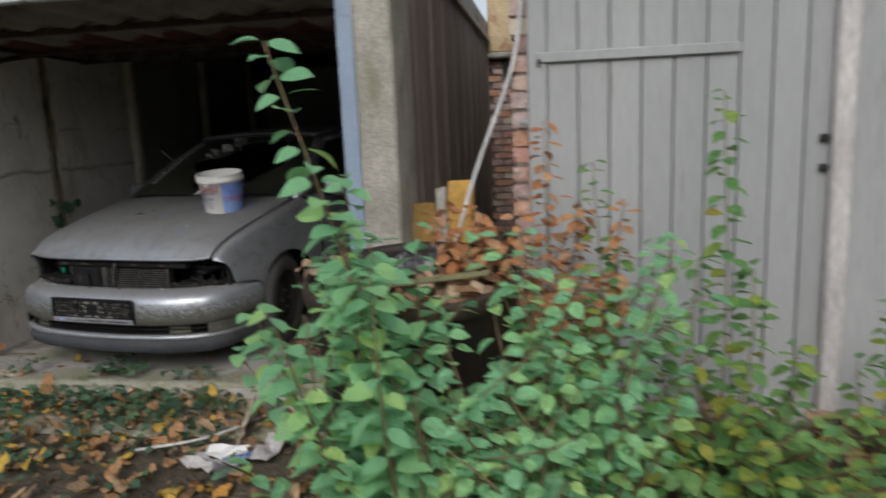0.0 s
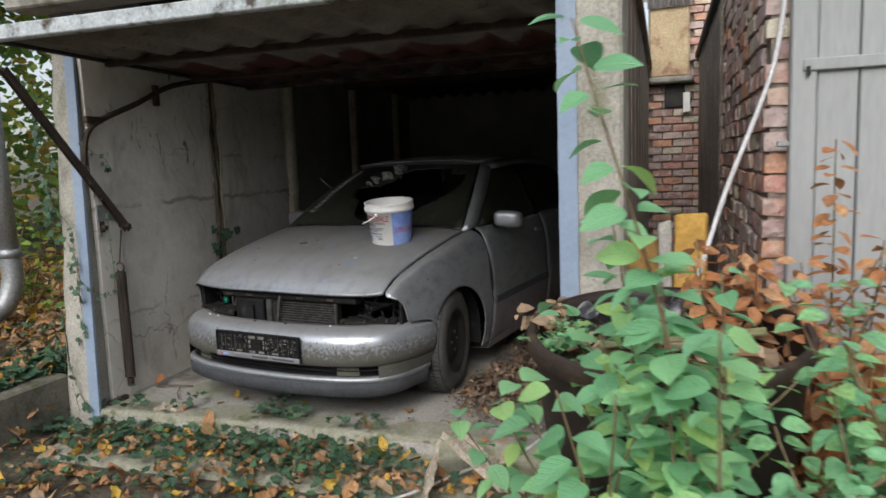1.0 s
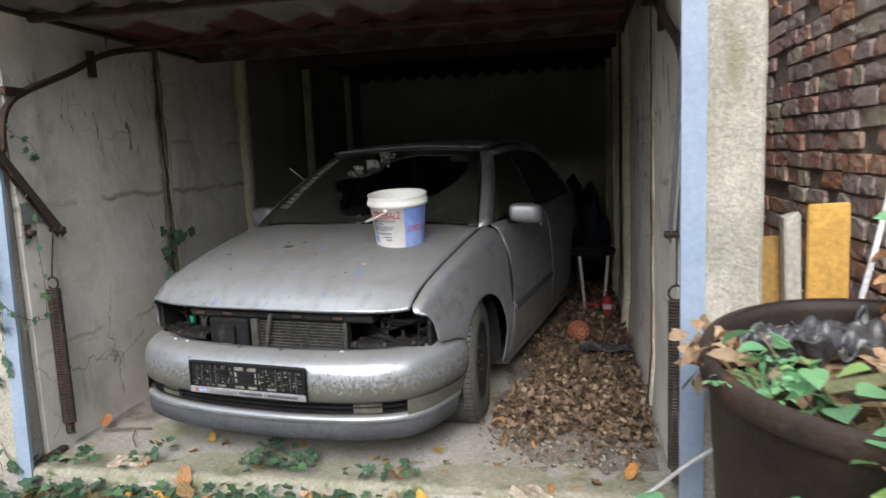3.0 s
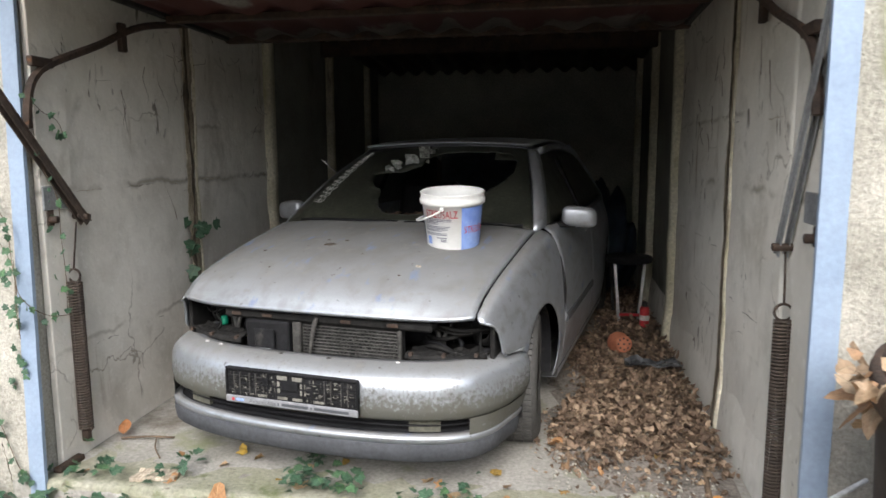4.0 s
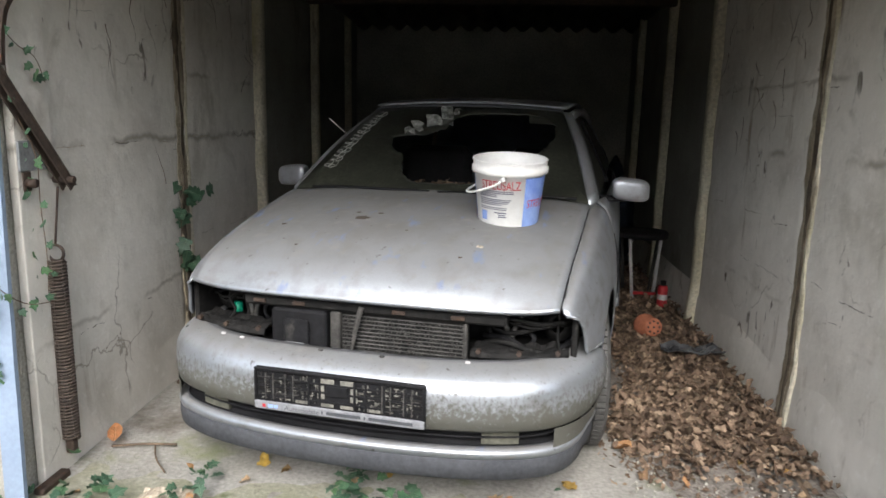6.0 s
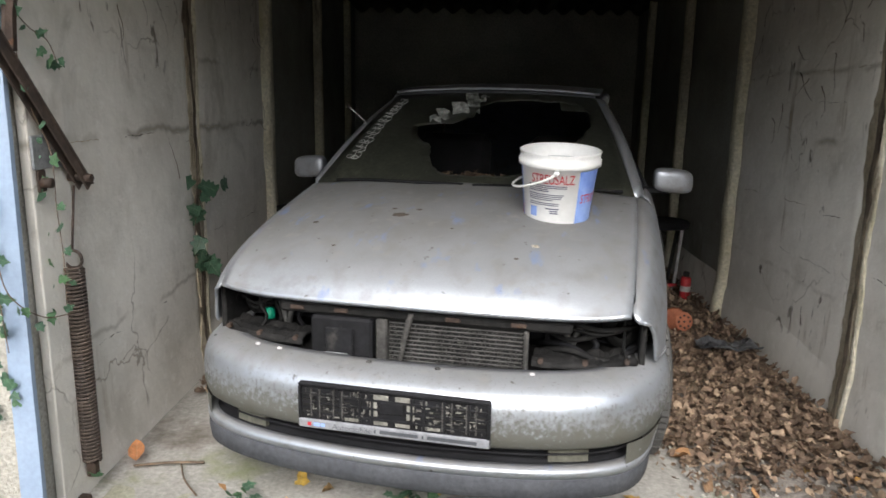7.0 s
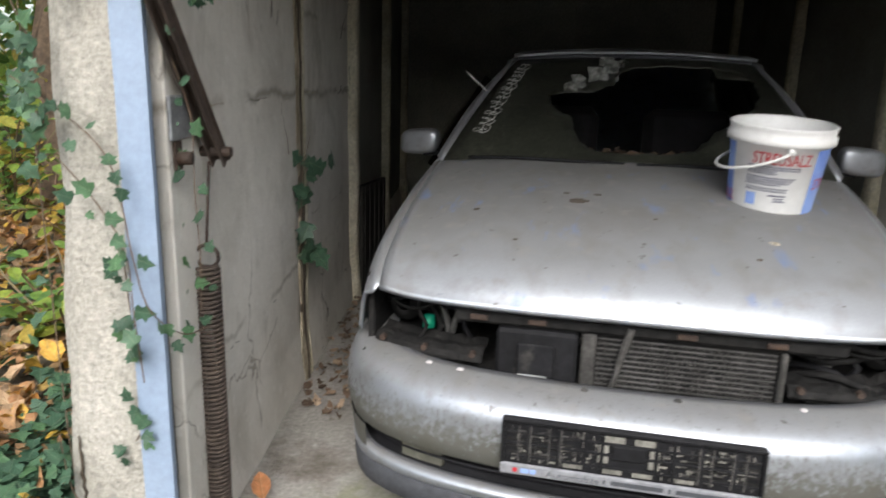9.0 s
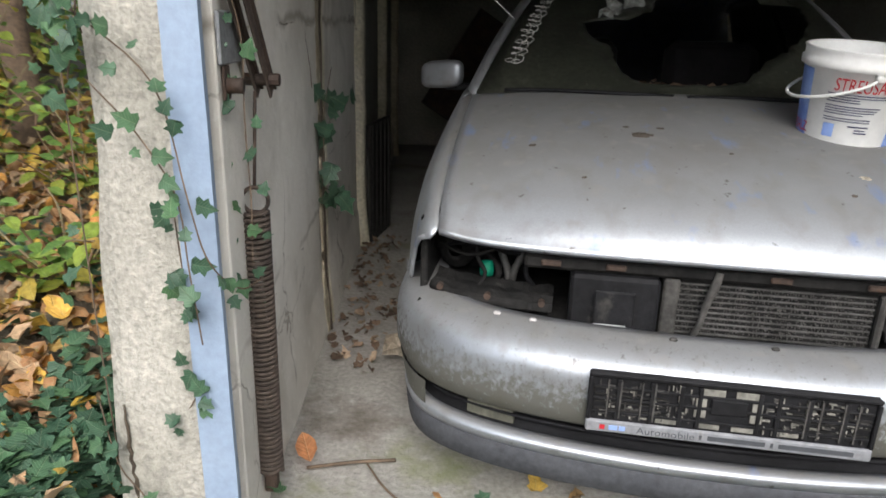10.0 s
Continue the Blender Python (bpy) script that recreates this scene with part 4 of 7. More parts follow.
def make_wall_details():
    for x, y0, s in ((-1.263, 0.36, 1), (1.318, 0.10, -1)):
        br = thing("pivot_bracket", "grey steel pivot plate of the door arm", "bracket", group="pivot brackets of the garage door")
        part("plate", boxed((x - 0.004, y0, 1.00), (x + 0.004, y0 + 0.13, 1.09), 0.003), GALV, br)
        bm = bmesh.new()
        tube(bm, [(x, y0 + 0.03, 0.965), (x + s * 0.03, y0 + 0.03, 0.965)], 0.014, 10)
        part("bolt", bm, RUST, br, smooth=True)
        part("tongue", boxed((x - 0.003, y0 + 0.015, 0.94), (x + 0.003, y0 + 0.05, 0.999), 0.002), RUST, br)
    rng = random.Random(51)
    for name, x, spots in (("dried_vine_left", LEFT + 0.008, ((2.26, 1.55), (2.28, 1.25), (2.30, 1.05), (1.30, 1.68), (1.46, 1.66), (1.40, 1.55), (1.70, 1.75), (2.05, 1.72), (1.35, 0.95), (1.0, 1.55))), ("dried_vine_right", RIGHT - 0.008, ((1.55, 1.45), (1.85, 1.42), (1.35, 1.52), (2.3, 1.6), (0.75, 1.45), (1.7, 1.25), (2.1, 1.2)))):
        vine = thing("dried_vine", "thin dead brown vine roots clinging to the wall", "vine", group="dead vines on the garage walls")
        for y, z in spots:
            for _ in range(2):
                pts = [Vector((x + rng.uniform(-0.002, 0.004), y + rng.uniform(-0.12, 0.12), z + rng.uniform(-0.08, 0.08)))]
                d = Vector((0, rng.uniform(-0.6, 0.6), -1 if rng.random() < 0.7 else 0.5)).normalized()
                for _ in range(7):
                    d = (d + Vector((0, rng.uniform(-0.7, 0.7), rng.uniform(-0.4, 0.4)))).normalized()
                    pts.append(pts[-1] + d * rng.uniform(0.012, 0.035))
                bm = bmesh.new()
                tube(bm, smoothline(pts, 16), [0.0016 * (1 - 0.7 * k / 15) for k in range(16)], 5)
                part("tendril", bm, BARK, vine)
    # broken horizontal joints and hairline cracks in the limewash
    for wall_name, x, lines in (("wall_right", RIGHT, ((1.26, 2.44, 1.345, 0.006), (1.30, 2.40, 0.78, 0.0045), (0.45, 1.14, 1.33, 0.006), (0.62, 1.13, 0.60, 0.004), (0.86, 1.14, 0.50, 0.002), (1.36, 2.1, 0.55, 0.002), (1.4, 1.9, 1.22, 0.002))), ("wall_left", LEFT, ((0.56, 1.40, 1.06, 0.005), (1.53, 2.40, 1.07, 0.007), (0.62, 1.38, 0.42, 0.004), (0.7, 1.3, 1.52, 0.0025), (1.55, 2.3, 0.60, 0.002)))):
        wall = bpy.data.objects[wall_name]
        sg = 1 if x < 0 else -1
        for y0, y1, z, r in lines:
            y = y0
            while y < y1:
                ln = min(rng.uniform(0.06, 0.34), y1 - y + 0.02)
                n = max(4, int(ln / 0.012))
                zz, pts = z + rng.uniform(-0.008, 0.008), []
                for k in range(n + 1):
                    zz += rng.uniform(-0.0035, 0.0033)
                    yy = y + ln * k / n
                    r_ = 0.5 * r
                    pts.append((x + sg * (0.008 * noise.noise(Vector((yy * 1.7, zz * 1.7, sg))) + 0.003 * noise.noise(Vector((yy * 6, zz * 6, sg)))) - sg * r_ * 0.3, yy, zz))
                bm = bmesh.new()
                tube(bm, pts, [r_ * (0.25 + 0.75 * rng.random()) * math.sin(math.pi * (k + 0.5) / (n + 1)) ** 0.6 for k in range(n + 1)], 6)
                part("crack", bm, SEAM if r > 0.003 and rng.random() < 0.6 else DARKSEAM, wall)
                y += ln + rng.uniform(0.05, 0.3)


make_wall_details()


# ---- the car ----
car = thing("car", "abandoned dusty silver hatchback without headlights or grille", "car", pose(-0.313, 0.335, 0, 0, 0, -9.5))


def hood_x(y):
    return curve(y, (0.1, 0.2, 0.6, 1.05, 1.2), (0.60, 0.615, 0.637, 0.652, 0.66))


def hood_z(y):
    return curve(y, (0.10, 0.17, 0.21, 0.28, 0.445, 0.74, 1.08), (0.575, 0.605, 0.655, 0.705, 0.765, 0.822, 0.864))


def edge_z(y):
    return curve(y, (0.1, 0.2, 0.3, 0.5, 0.8, 1.05, 1.4, 3.0, 3.8), (0.58, 0.612, 0.675, 0.735, 0.797, 0.838, 0.865, 0.88, 0.85))


def side_x(y, z):
    """Half width of the body at a station and height."""
    w = curve(y, (0.15, 0.3, 0.5, 0.8, 1.2, 2.0, 3.0, 3.6, 3.8), (0.655, 0.70, 0.742, 0.77, 0.782, 0.785, 0.78, 0.74, 0.68))
    xe = curve(y, (0.1, 0.2, 0.6, 1.05, 1.4, 3.0, 3.8), (0.602, 0.618, 0.640, 0.656, 0.685, 0.685, 0.60))
    z0 = 0.42
    if z > z0:
        t = min(1.0, (z - z0) / (edge_z(y) - z0))
        return xe + (w - xe) * math.sqrt(max(0.0, 1 - t ** 2.4))
    return w - 0.045 * ((z0 - z) / 0.3) ** 2


def body_patch(inner, outer, n, m, sgn):
    """A body panel between two lines given as (station, height)."""
    a, b = along([(*p, 0) for p in inner], n), along([(*p, 0) for p in outer], n)
    rows = []
    for j in range(m + 1):
        row = []
        for p, q in zip(a, b):
            c = p.lerp(q, j / m)
            row.append((sgn * side_x(c.x, c.y), c.x, c.y))
        rows.append(row if sgn > 0 else list(reversed(row)))
    bm = bmesh.new()
    grid(bm, rows)
    return bm


def arc(yc, zc, r, a0, a1, n=24):
    return [(yc + r * math.cos(radians(a0 + (a1 - a0) * k / n)), zc + r * math.sin(radians(a0 + (a1 - a0) * k / n))) for k in range(n + 1)]


def make_car():
    # bonnet
    bm = bmesh.new()
    rows = []
    for j in range(41):
        v = j / 40
        row = []
        for i in range(41):
            u = -1 + 2 * i / 40
            yf = 0.172 + 0.045 * abs(u) ** 3
            yb = 1.075 - 0.03 * u * u
            y = yf + (yb - yf) * v ** 1.25
            yy = 0.172 + (y - yf) * (1.075 - 0.172) / (yb - yf)
            drop = (hood_z(yy) - edge_z(y) + 0.0) * abs(u) ** 3.2
            swage = 0.007 * math.exp(-((abs(u) - 0.86) / 0.05) ** 2) * min(1, v * 4)
            row.append((u * hood_x(y), y, hood_z(yy) - drop - swage * 0.4))
        rows.append(row)
    grid(bm, [list(reversed(r)) for r in rows])
    part("bonnet", bm, SILVER, car, "dusty silver bonnet with blue smears", True, 0.014)
    # bumper
    plan = [(0, 0.0, 0), (0.2, 0.008, 0), (0.4, 0.036, 0), (0.55, 0.085, 0), (0.65, 0.155, 0), (0.715, 0.26, 0), (0.748, 0.38, 0), (0.76, 0.50, 0)]
    full = [(-x, y, z) for x, y, z in reversed(plan[1:])] + plan
    base = smoothline(full, 61)

    def band(profile):
        bm = bmesh.new()
        rows = []
        for d, z in profile:
            row = []
            for i, p in enumerate(base):
                t = (base[min(i + 1, 60)] - base[max(i - 1, 0)]).normalized()
                nrm = Vector((-t.y, t.x, 0))
                k = 1 - 0.045 * max(0.0, min(1.0, (0.32 - z) / 0.12)) * min(1.0, max(0.0, (p.y - 0.12) / 0.2))
                yy = p.y + nrm.y * d
                if yy > 0.38:
                    yy = 0.38 + (yy - 0.38) * (1 - 0.45 * max(0.0, min(1.0, (0.40 - z) / 0.2)))
                row.append(((p.x + nrm.x * d) * k, yy, z))
            rows.append(row)
        grid(bm, rows)
        return bm
    part("bumper", band(((0.06, 0.288), (0.014, 0.289), (0.005, 0.297), (-0.001, 0.33), (0.0, 0.380), (0.003, 0.405), (0.012, 0.428), (0.032, 0.448), (0.06, 0.460), (0.10, 0.468), (0.13, 0.469))), SILVERMOLD, car, "silver bumper with mould along its lower half", True, 0.004)
    part("lower_lip", band(((0.03, 0.236), (0.010, 0.2355), (0.002, 0.231), (0.0, 0.2245), (0.003, 0.2115), (0.02, 0.2098))), SILVER, car, "thin silver lower bumper lip", True, 0.003)
    part("spoiler", band(((0.03, 0.211), (0.007, 0.2095), (0.003, 0.205), (0.002, 0.18), (0.006, 0.150), (0.02, 0.140), (0.08, 0.138))), SPOILER, car, "dark grey plastic front spoiler", True, 0.004)
    part("lower_grille", band(((0.025, 0.2352), (0.07, 0.2352), (0.07, 0.238), (0.055, 0.245), (0.07, 0.292))), BLACKPLASTIC, car, "black lower grille", True)
    bm = band(((0.045, 0.256), (0.036, 0.261), (0.045, 0.266)))
    part("grille_slat", bm, BLACKPLASTIC, car, smooth=True, solid=0.003)
    for s in (-1, 1):
        # solid fog lamp blanks and side webs
        pts = [p for p in base if 0.40 < s * p.x < 0.53]
        bm = bmesh.new()
        grid(bm, [[(p.x, p.y + 0.044, z) for p in pts] for z in (0.238, 0.285)])
        part("fog_lamp", bm, OLIVEPLASTIC, car, "dull blank fog lamp insert", solid=0.015)
        pts = [p for p in base if 0.615 < s * p.x]
        bm = bmesh.new()
        grid(bm, [[((p.x - s * 0.002) * (1 - 0.045 * max(0.0, min(1.0, (0.32 - z) / 0.12)) * min(1.0, max(0.0, (p.y - 0.12) / 0.2))), p.y if p.y < 0.38 else 0.38 + (p.y - 0.38) * (1 - 0.45 * max(0.0, min(1.0, (0.40 - z) / 0.2))), z) for p in pts] for z in (0.207, 0.25, 0.294)])
        part("bumper_end", bm, SILVERMOLD, car, smooth=True)
        # front wing round the arch
        inner = arc(0.772, 0.262, 0.308, 150, -18)
        outer = [(0.47, 0.466), (0.345, 0.47), (0.312, 0.488), (0.302, 0.555), (0.272, 0.596), (0.212, 0.612)] + [(0.23 + 0.03 * k, edge_z(0.23 + 0.03 * k)) for k in range(29)] + [(1.13, 0.846), (1.165, 0.80), (1.175, 0.5), (1.16, 0.17)]
        part("wing", body_patch(inner, outer, 90, 14, s), SILVER, car, "silver front wing", True, 0.006)
        liner = lathe(bmesh.new(), ((0.308, 0.0), (0.308, -s * 0.30), (0.03, -s * 0.30)), 48, "x", (s * 0.735, 0.772, 0.262))
        bmesh.ops.delete(liner, geom=[v for v in liner.verts if v.co.z < 0.17], context="VERTS")
        part("arch_liner", liner, BLACKPLASTIC, car)
        # door and rear side
        bm = bmesh.new()
        ys = [1.182 + (2.18 - 1.182) * i / 20 for i in range(21)]
        rows = [[(s * (side_x(y, z) + (0.008 if 0.40 < z < 0.44 else 0)), y, z) for y in (ys if s > 0 else reversed(ys))] for z in [0.17 + (0.855 - 0.17) * j / 24 for j in range(25)]]
        grid(bm, rows)
        door = part("door", bm, SILVER, car, "dusty silver front door", True, 0.006)
        part("door_handle", boxed((s * 0.757 - 0.012, 1.98, 0.745), (s * 0.757 + 0.012, 2.12, 0.775), 0.008), SILVER, door)
        part("side_moulding", boxed((s * 0.783 - 0.012, 1.20, 0.395), (s * 0.783 + 0.012, 2.16, 0.44), 0.006), GREYPLASTIC, door)
        inner = arc(3.24, 0.285, 0.325, 198, -18)
        outer = [(2.19, 0.17), (2.19, 0.86), (3.0, 0.87), (3.7, 0.85), (3.74, 0.5), (3.70, 0.2)]
        part("rear_side", body_patch(inner, outer, 50, 10, s), SILVER, car, "silver rear side panel", True, 0.006)
        bm = bmesh.new()
        ys2 = [1.165 + 0.05 * i for i in range(36)]
        grid(bm, [[(s * x, y, z) for y in (ys2 if s > 0 else reversed(ys2))] for x, z in ((0.755, 0.175), (0.745, 0.13), (0.62, 0.12))])
        part("sill", bm, SILVER, car, solid=0.004)
        # greenhouse
        a0, a1 = Vector((s * 0.652, 1.05, 0.848)), Vector((s * 0.478, 1.71, 1.222))
        b0, b1 = Vector((s * 0.684, 1.20, 0.865)), Vector((s * 0.515, 1.83, 1.205))
        bm = bmesh.new()
        rows = []
        for k in range(13):
            f = k / 12
            p, q = a0.lerp(a1, f), b0.lerp(b1, f)
            bow = Vector((s * 0.012, 0, 0.018)) * math.sin(math.pi * f)
            mid = p.lerp(q, 0.5) + Vector((s * 0.014, -0.005, 0.004))
            rows.append([p + bow, mid + bow, q + bow] if s > 0 else [q + bow, mid + bow, p + bow])
        grid(bm, rows)
        part("windscreen_pillar", bm, SILVER, car, smooth=True, solid=0.03)
        bm = bmesh.new()
        rows = []
        for j in range(9):
            f = j / 8
            row = []
            for i in range(21):
                g = i / 20
                y = (1.215 + 0.60 * f) * (1 - g) + (3.45 - 0.42 * f) * g
                row.append((s * (0.682 - 0.172 * f ** 1.15), y, 0.862 + 0.345 * f))
            rows.append(row if s > 0 else list(reversed(row)))
        grid(bm, rows)
        part("side_window", bm, DIRTYGLASS, car, "grimy dark side window", True, 0.005)
        bm = bmesh.new()
        tube(bm, smoothline([(s * 0.512, 1.80, 1.207), (s * 0.52, 2.3, 1.235), (s * 0.515, 2.9, 1.215), (s * 0.53, 3.1, 1.17)], 14), 0.022, 8)
        part("roof_rail", bm, SILVER, car, smooth=True)
        part("door_pillar", boxed((-0.012, -0.035, -0.012), (0.012, 0.035, 0.352), 0.004, Matrix.Translation((s * 0.690, 2.2, 0.862)) @ pose(0, 0, 0, 0, -s * 26, 0)), BLACKPLASTIC, car)
        # mirror
        bm = bmesh.new()
        bmesh.ops.create_icosphere(bm, subdivisions=4, radius=1.0)
        for v in bm.verts:
            c = Vector([math.copysign(abs(k) ** 0.55, k) for k in v.co])
            v.co = Vector((c.x * 0.082, c.y * 0.045 + (0.02 * c.x * s), c.z * 0.05 - 0.008 * c.x * s))
        mirror = part("mirror", bm, SILVER, car, "silver door mirror", True)
        mirror.location = (s * 0.812, 1.375, 0.888)
        part("mirror_foot", boxed((min(s * 0.68, s * 0.80) - mirror.location.x, -0.02, -0.055), (max(s * 0.68, s * 0.80) - mirror.location.x, 0.025, -0.03), 0.006), BLACKPLASTIC, mirror)
    # torn dark edge between the wing and the door
    bm = bmesh.new()
    tube(bm, [(0.772, 1.168, 0.40), (0.776, 1.166, 0.50), (0.772, 1.160, 0.56), (0.768, 1.166, 0.64), (0.752, 1.172, 0.72)], [0.006, 0.012, 0.018, 0.011, 0.005], 8)
    part("torn_wing_edge", bm, BLACKPLASTIC, car, "dark torn edge of the dented wing", True)
    # windscreen with a broken hole
    def glass(u, v):
        hw = 0.647 + (0.472 - 0.647) * v
        x = (2 * u - 1)
        bow = 1 - x * x
        return Vector((x * hw, 1.055 - 0.015 * bow + (0.655 + 0.03 * bow * v) * v, 0.853 + 0.372 * v + 0.022 * math.sin(math.pi * v) + 0.014 * bow * v))
    hole = [(0.22, 0.55), (0.30, 0.59), (0.37, 0.60), (0.435, 0.68), (0.45, 0.80), (0.53, 0.89), (0.65, 0.91), (0.78, 0.91), (0.895, 0.89), (0.945, 0.76), (0.925, 0.60), (0.85, 0.42), (0.73, 0.26), (0.66, 0.13), (0.5, 0.10), (0.39, 0.115), (0.335, 0.24), (0.32, 0.34), (0.245, 0.44), (0.22, 0.55)]
    hp = along([(u, v, 0) for u, v in hole], 97)[:-1]
    rng = random.Random(5)
    hp = [Vector((p.x + rng.uniform(-0.006, 0.006), p.y + rng.uniform(-0.012, 0.012), 0)) for p in hp]
    rows = []
    for j in range(9):
        row = []
        for p in hp:
            d = p - Vector((0.55, 0.5, 0))
            k = min(((1.0 - 0.55) / d.x if d.x > 0 else 0.55 / max(-d.x, 1e-6)), 0.5 / max(abs(d.y), 1e-6))
            o = Vector((0.55, 0.5, 0)) + d * k
            c = p.lerp(o, (j / 8))
            row.append(glass(c.x, c.y))
        rows.append(row)
    bm = bmesh.new()
    grid(bm, rows, True)
    # fill the four corners of the ring
    screen = part("windscreen", bm, DIRTYGLASS, car, "grimy windscreen with a large broken hole", True, 0.006)
    for u0, v0 in ((0, 0), (1, 0), (0, 1), (1, 1)):
        bm = bmesh.new()
        grid(bm, [[glass(u0 + (0.5 - u0) * a * 0.36, v0 + (0.5 - v0) * b * 0.4) + Vector((0, 0.0, -0.004)) for a in (0, 0.5, 1)] for b in (0, 0.5, 1)])
        part("screen_corner", bm, DIRTYGLASS, screen, smooth=True, solid=0.003)
    # loose shards of laminated glass round the hole
    for (u, v, w, h) in ((0.315, 0.665, 0.06, 0.05), (0.375, 0.72, 0.07, 0.07), (0.425, 0.80, 0.06, 0.075), (0.40, 0.90, 0.05, 0.05), (0.28, 0.61, 0.05, 0.025), (0.45, 0.88, 0.05, 0.03)):
        bm = bmesh.new()
        c = glass(u, v) + Vector((0, -0.012, 0.012))
        grid(bm, [[c + Vector((w * (a - 0.5) + rng.uniform(-0.012, 0.012), 0.02 * rng.uniform(-1, 1), h * (b - 0.5) + rng.uniform(-0.012, 0.012))) for a in (0, 0.5, 1)] for b in (0, 0.5, 1)])
        part("glass_shard", bm, SHARD, screen, "crazed pale glass shard", solid=0.002)
    # unreadable white script along the pillar side
    bm = bmesh.new()
    for row in range(2):
        pts = []
        for k in range(150):
            v = 0.20 + 0.70 * k / 149
            ph = k * 0.62 + row * 1.3
            u = 0.052 + 0.02 * row + (0.012 + 0.006 * math.sin(k * 0.37)) * math.cos(ph)
            pts.append(glass(u, v + (0.018 + 0.008 * math.sin(k * 0.23 + row)) * math.sin(ph)) + Vector((0, -0.004, 0.006)))
        tube(bm, pts, 0.0016, 4)
    part("script_sticker", bm, WHITEMARK, screen, "white illegible script sticker")
    bm = bmesh.new()
    tube(bm, [(-0.47, 1.715, 1.224), (-0.24, 1.735, 1.242), (0, 1.745, 1.247), (0.24, 1.735, 1.242), (0.47, 1.715, 1.224)], 0.011, 6)
    part("screen_trim", bm, GREYPLASTIC, car, smooth=True)
    # roof
    bm = bmesh.new()
    rows = []
    for j in range(17):
        y0 = 1.715 + (3.02 - 1.715) * j / 16
        rows.append([(-(x * (0.49 + 0.015 * math.sin(math.pi * j / 16))), y0 + (0.03 * (1 - x * x) if j == 0 else 0), 1.222 + 0.045 * math.sin(math.pi * min(1, 0.08 + j / 18)) + 0.022 * (1 - x * x)) for x in [-1 + 2 * i / 16 for i in range(17)]])
    grid(bm, rows)
    part("roof", bm, SILVER, car, "dusty silver roof", True, 0.01)
    bm = bmesh.new()
    rows = []
    for y, z, w in ((3.02, 1.245, 0.50), (3.3, 1.08, 0.58), (3.52, 0.90, 0.66), (3.74, 0.84, 0.66), (3.79, 0.6, 0.70), (3.77, 0.3, 0.70), (3.72, 0.2, 0.68)):
        rows.append([(-w * x, y, z) for x in [-1 + 0.2 * i for i in range(11)]])
    grid(bm, rows)
    part("tailgate", bm, SILVER, car, smooth=True, solid=0.01)
    # engine bay seen through the missing grille and lamps
    part("bay_floor", boxed((-0.66, 0.20, 0.40), (0.66, 1.0, 0.43), 0.004), BAYDUST, car)
    part("bulkhead", boxed((-0.63, 1.0, 0.40), (0.63, 1.03, 0.80), 0.004), BLACKPLASTIC, car)
    part("upper_crossmember", boxed((-0.42, 0.205, 0.563), (0.46, 0.285, 0.598), 0.008), BAYDUST, car, "dusty black slam panel with slots")
    for x in (-0.36, -0.22, 0.12, 0.31):
        part("clip_slot", boxed((x - 0.022, 0.196, 0.574), (x + 0.022, 0.204, 0.588), 0.003), RUST, car)
    rad = part("radiator", boxed((-0.085, 0.228, 0.42), (0.335, 0.265, 0.562), 0.004), BAYDUST, car, "dirty aluminium radiator")
    rng = random.Random(31)
    for k in range(10):
        z = 0.434 + 0.0128 * k
        bm = bmesh.new()
        grid(bm, [[(-0.078 + 0.40 * i / 24, 0.2225 + dy + 0.0006 * noise.noise(Vector((i * 0.7, k, 1))), z + dz + 0.0007 * noise.noise(Vector((i * 0.5, k, 3)))) for i in range(25)] for dy, dz in ((0.005, -0.0022), (0.0, -0.001), (0.0, 0.001), (0.005, 0.0022))])
        part("cooling_tube", bm, FIN, rad)
    bm = bmesh.new()
    for k in range(900):
        x, z = rng.uniform(-0.078, 0.322), 0.4405 + 0.0128 * rng.randrange(9) + rng.uniform(-0.003, 0.003)
        w = rng.uniform(0.0008, 0.0022)
        box(bm, (x, 0.2245, z - w), (x + 0.0012, 0.2278, z + w))
    tagged(part("fin_grit", bm, BAYGREY, rad), "", "", kind="stuff")
    for x in (-0.115, 0.325):
        part("radiator_tank", boxed((x, 0.205, 0.42), (x + (0.035 if x < 0 else 0.014), 0.227 if x > 0 else 0.262, 0.562), 0.005), BAYGREY, rad)
    bm = bmesh.new()
    tube(bm, smoothline([(-0.004, 0.202, 0.588), (-0.012, 0.197, 0.555), (-0.024, 0.199, 0.51), (-0.030, 0.200, 0.47), (-0.042, 0.203, 0.435)], 14), [0.0085 + 0.0015 * math.sin(k * 0.5) for k in range(14)], 8)
    part("strap", bm, BAYGREY, car, "bent pale metal strap", True)
    bat = part("air_box", boxed((-0.315, 0.19, 0.435), (-0.122, 0.30, 0.562), 0.008), BLACKPLASTIC, car, "black plastic duct box")
    part("rib", boxed((-0.262, 0.172, 0.445), (-0.175, 0.179, 0.535), 0.003), BLACKPLASTIC, bat)
    part("label", boxed((-0.26, 0.168, 0.452), (-0.19, 0.1715, 0.46), 0.001), GALV, bat)
    rng = random.Random(11)
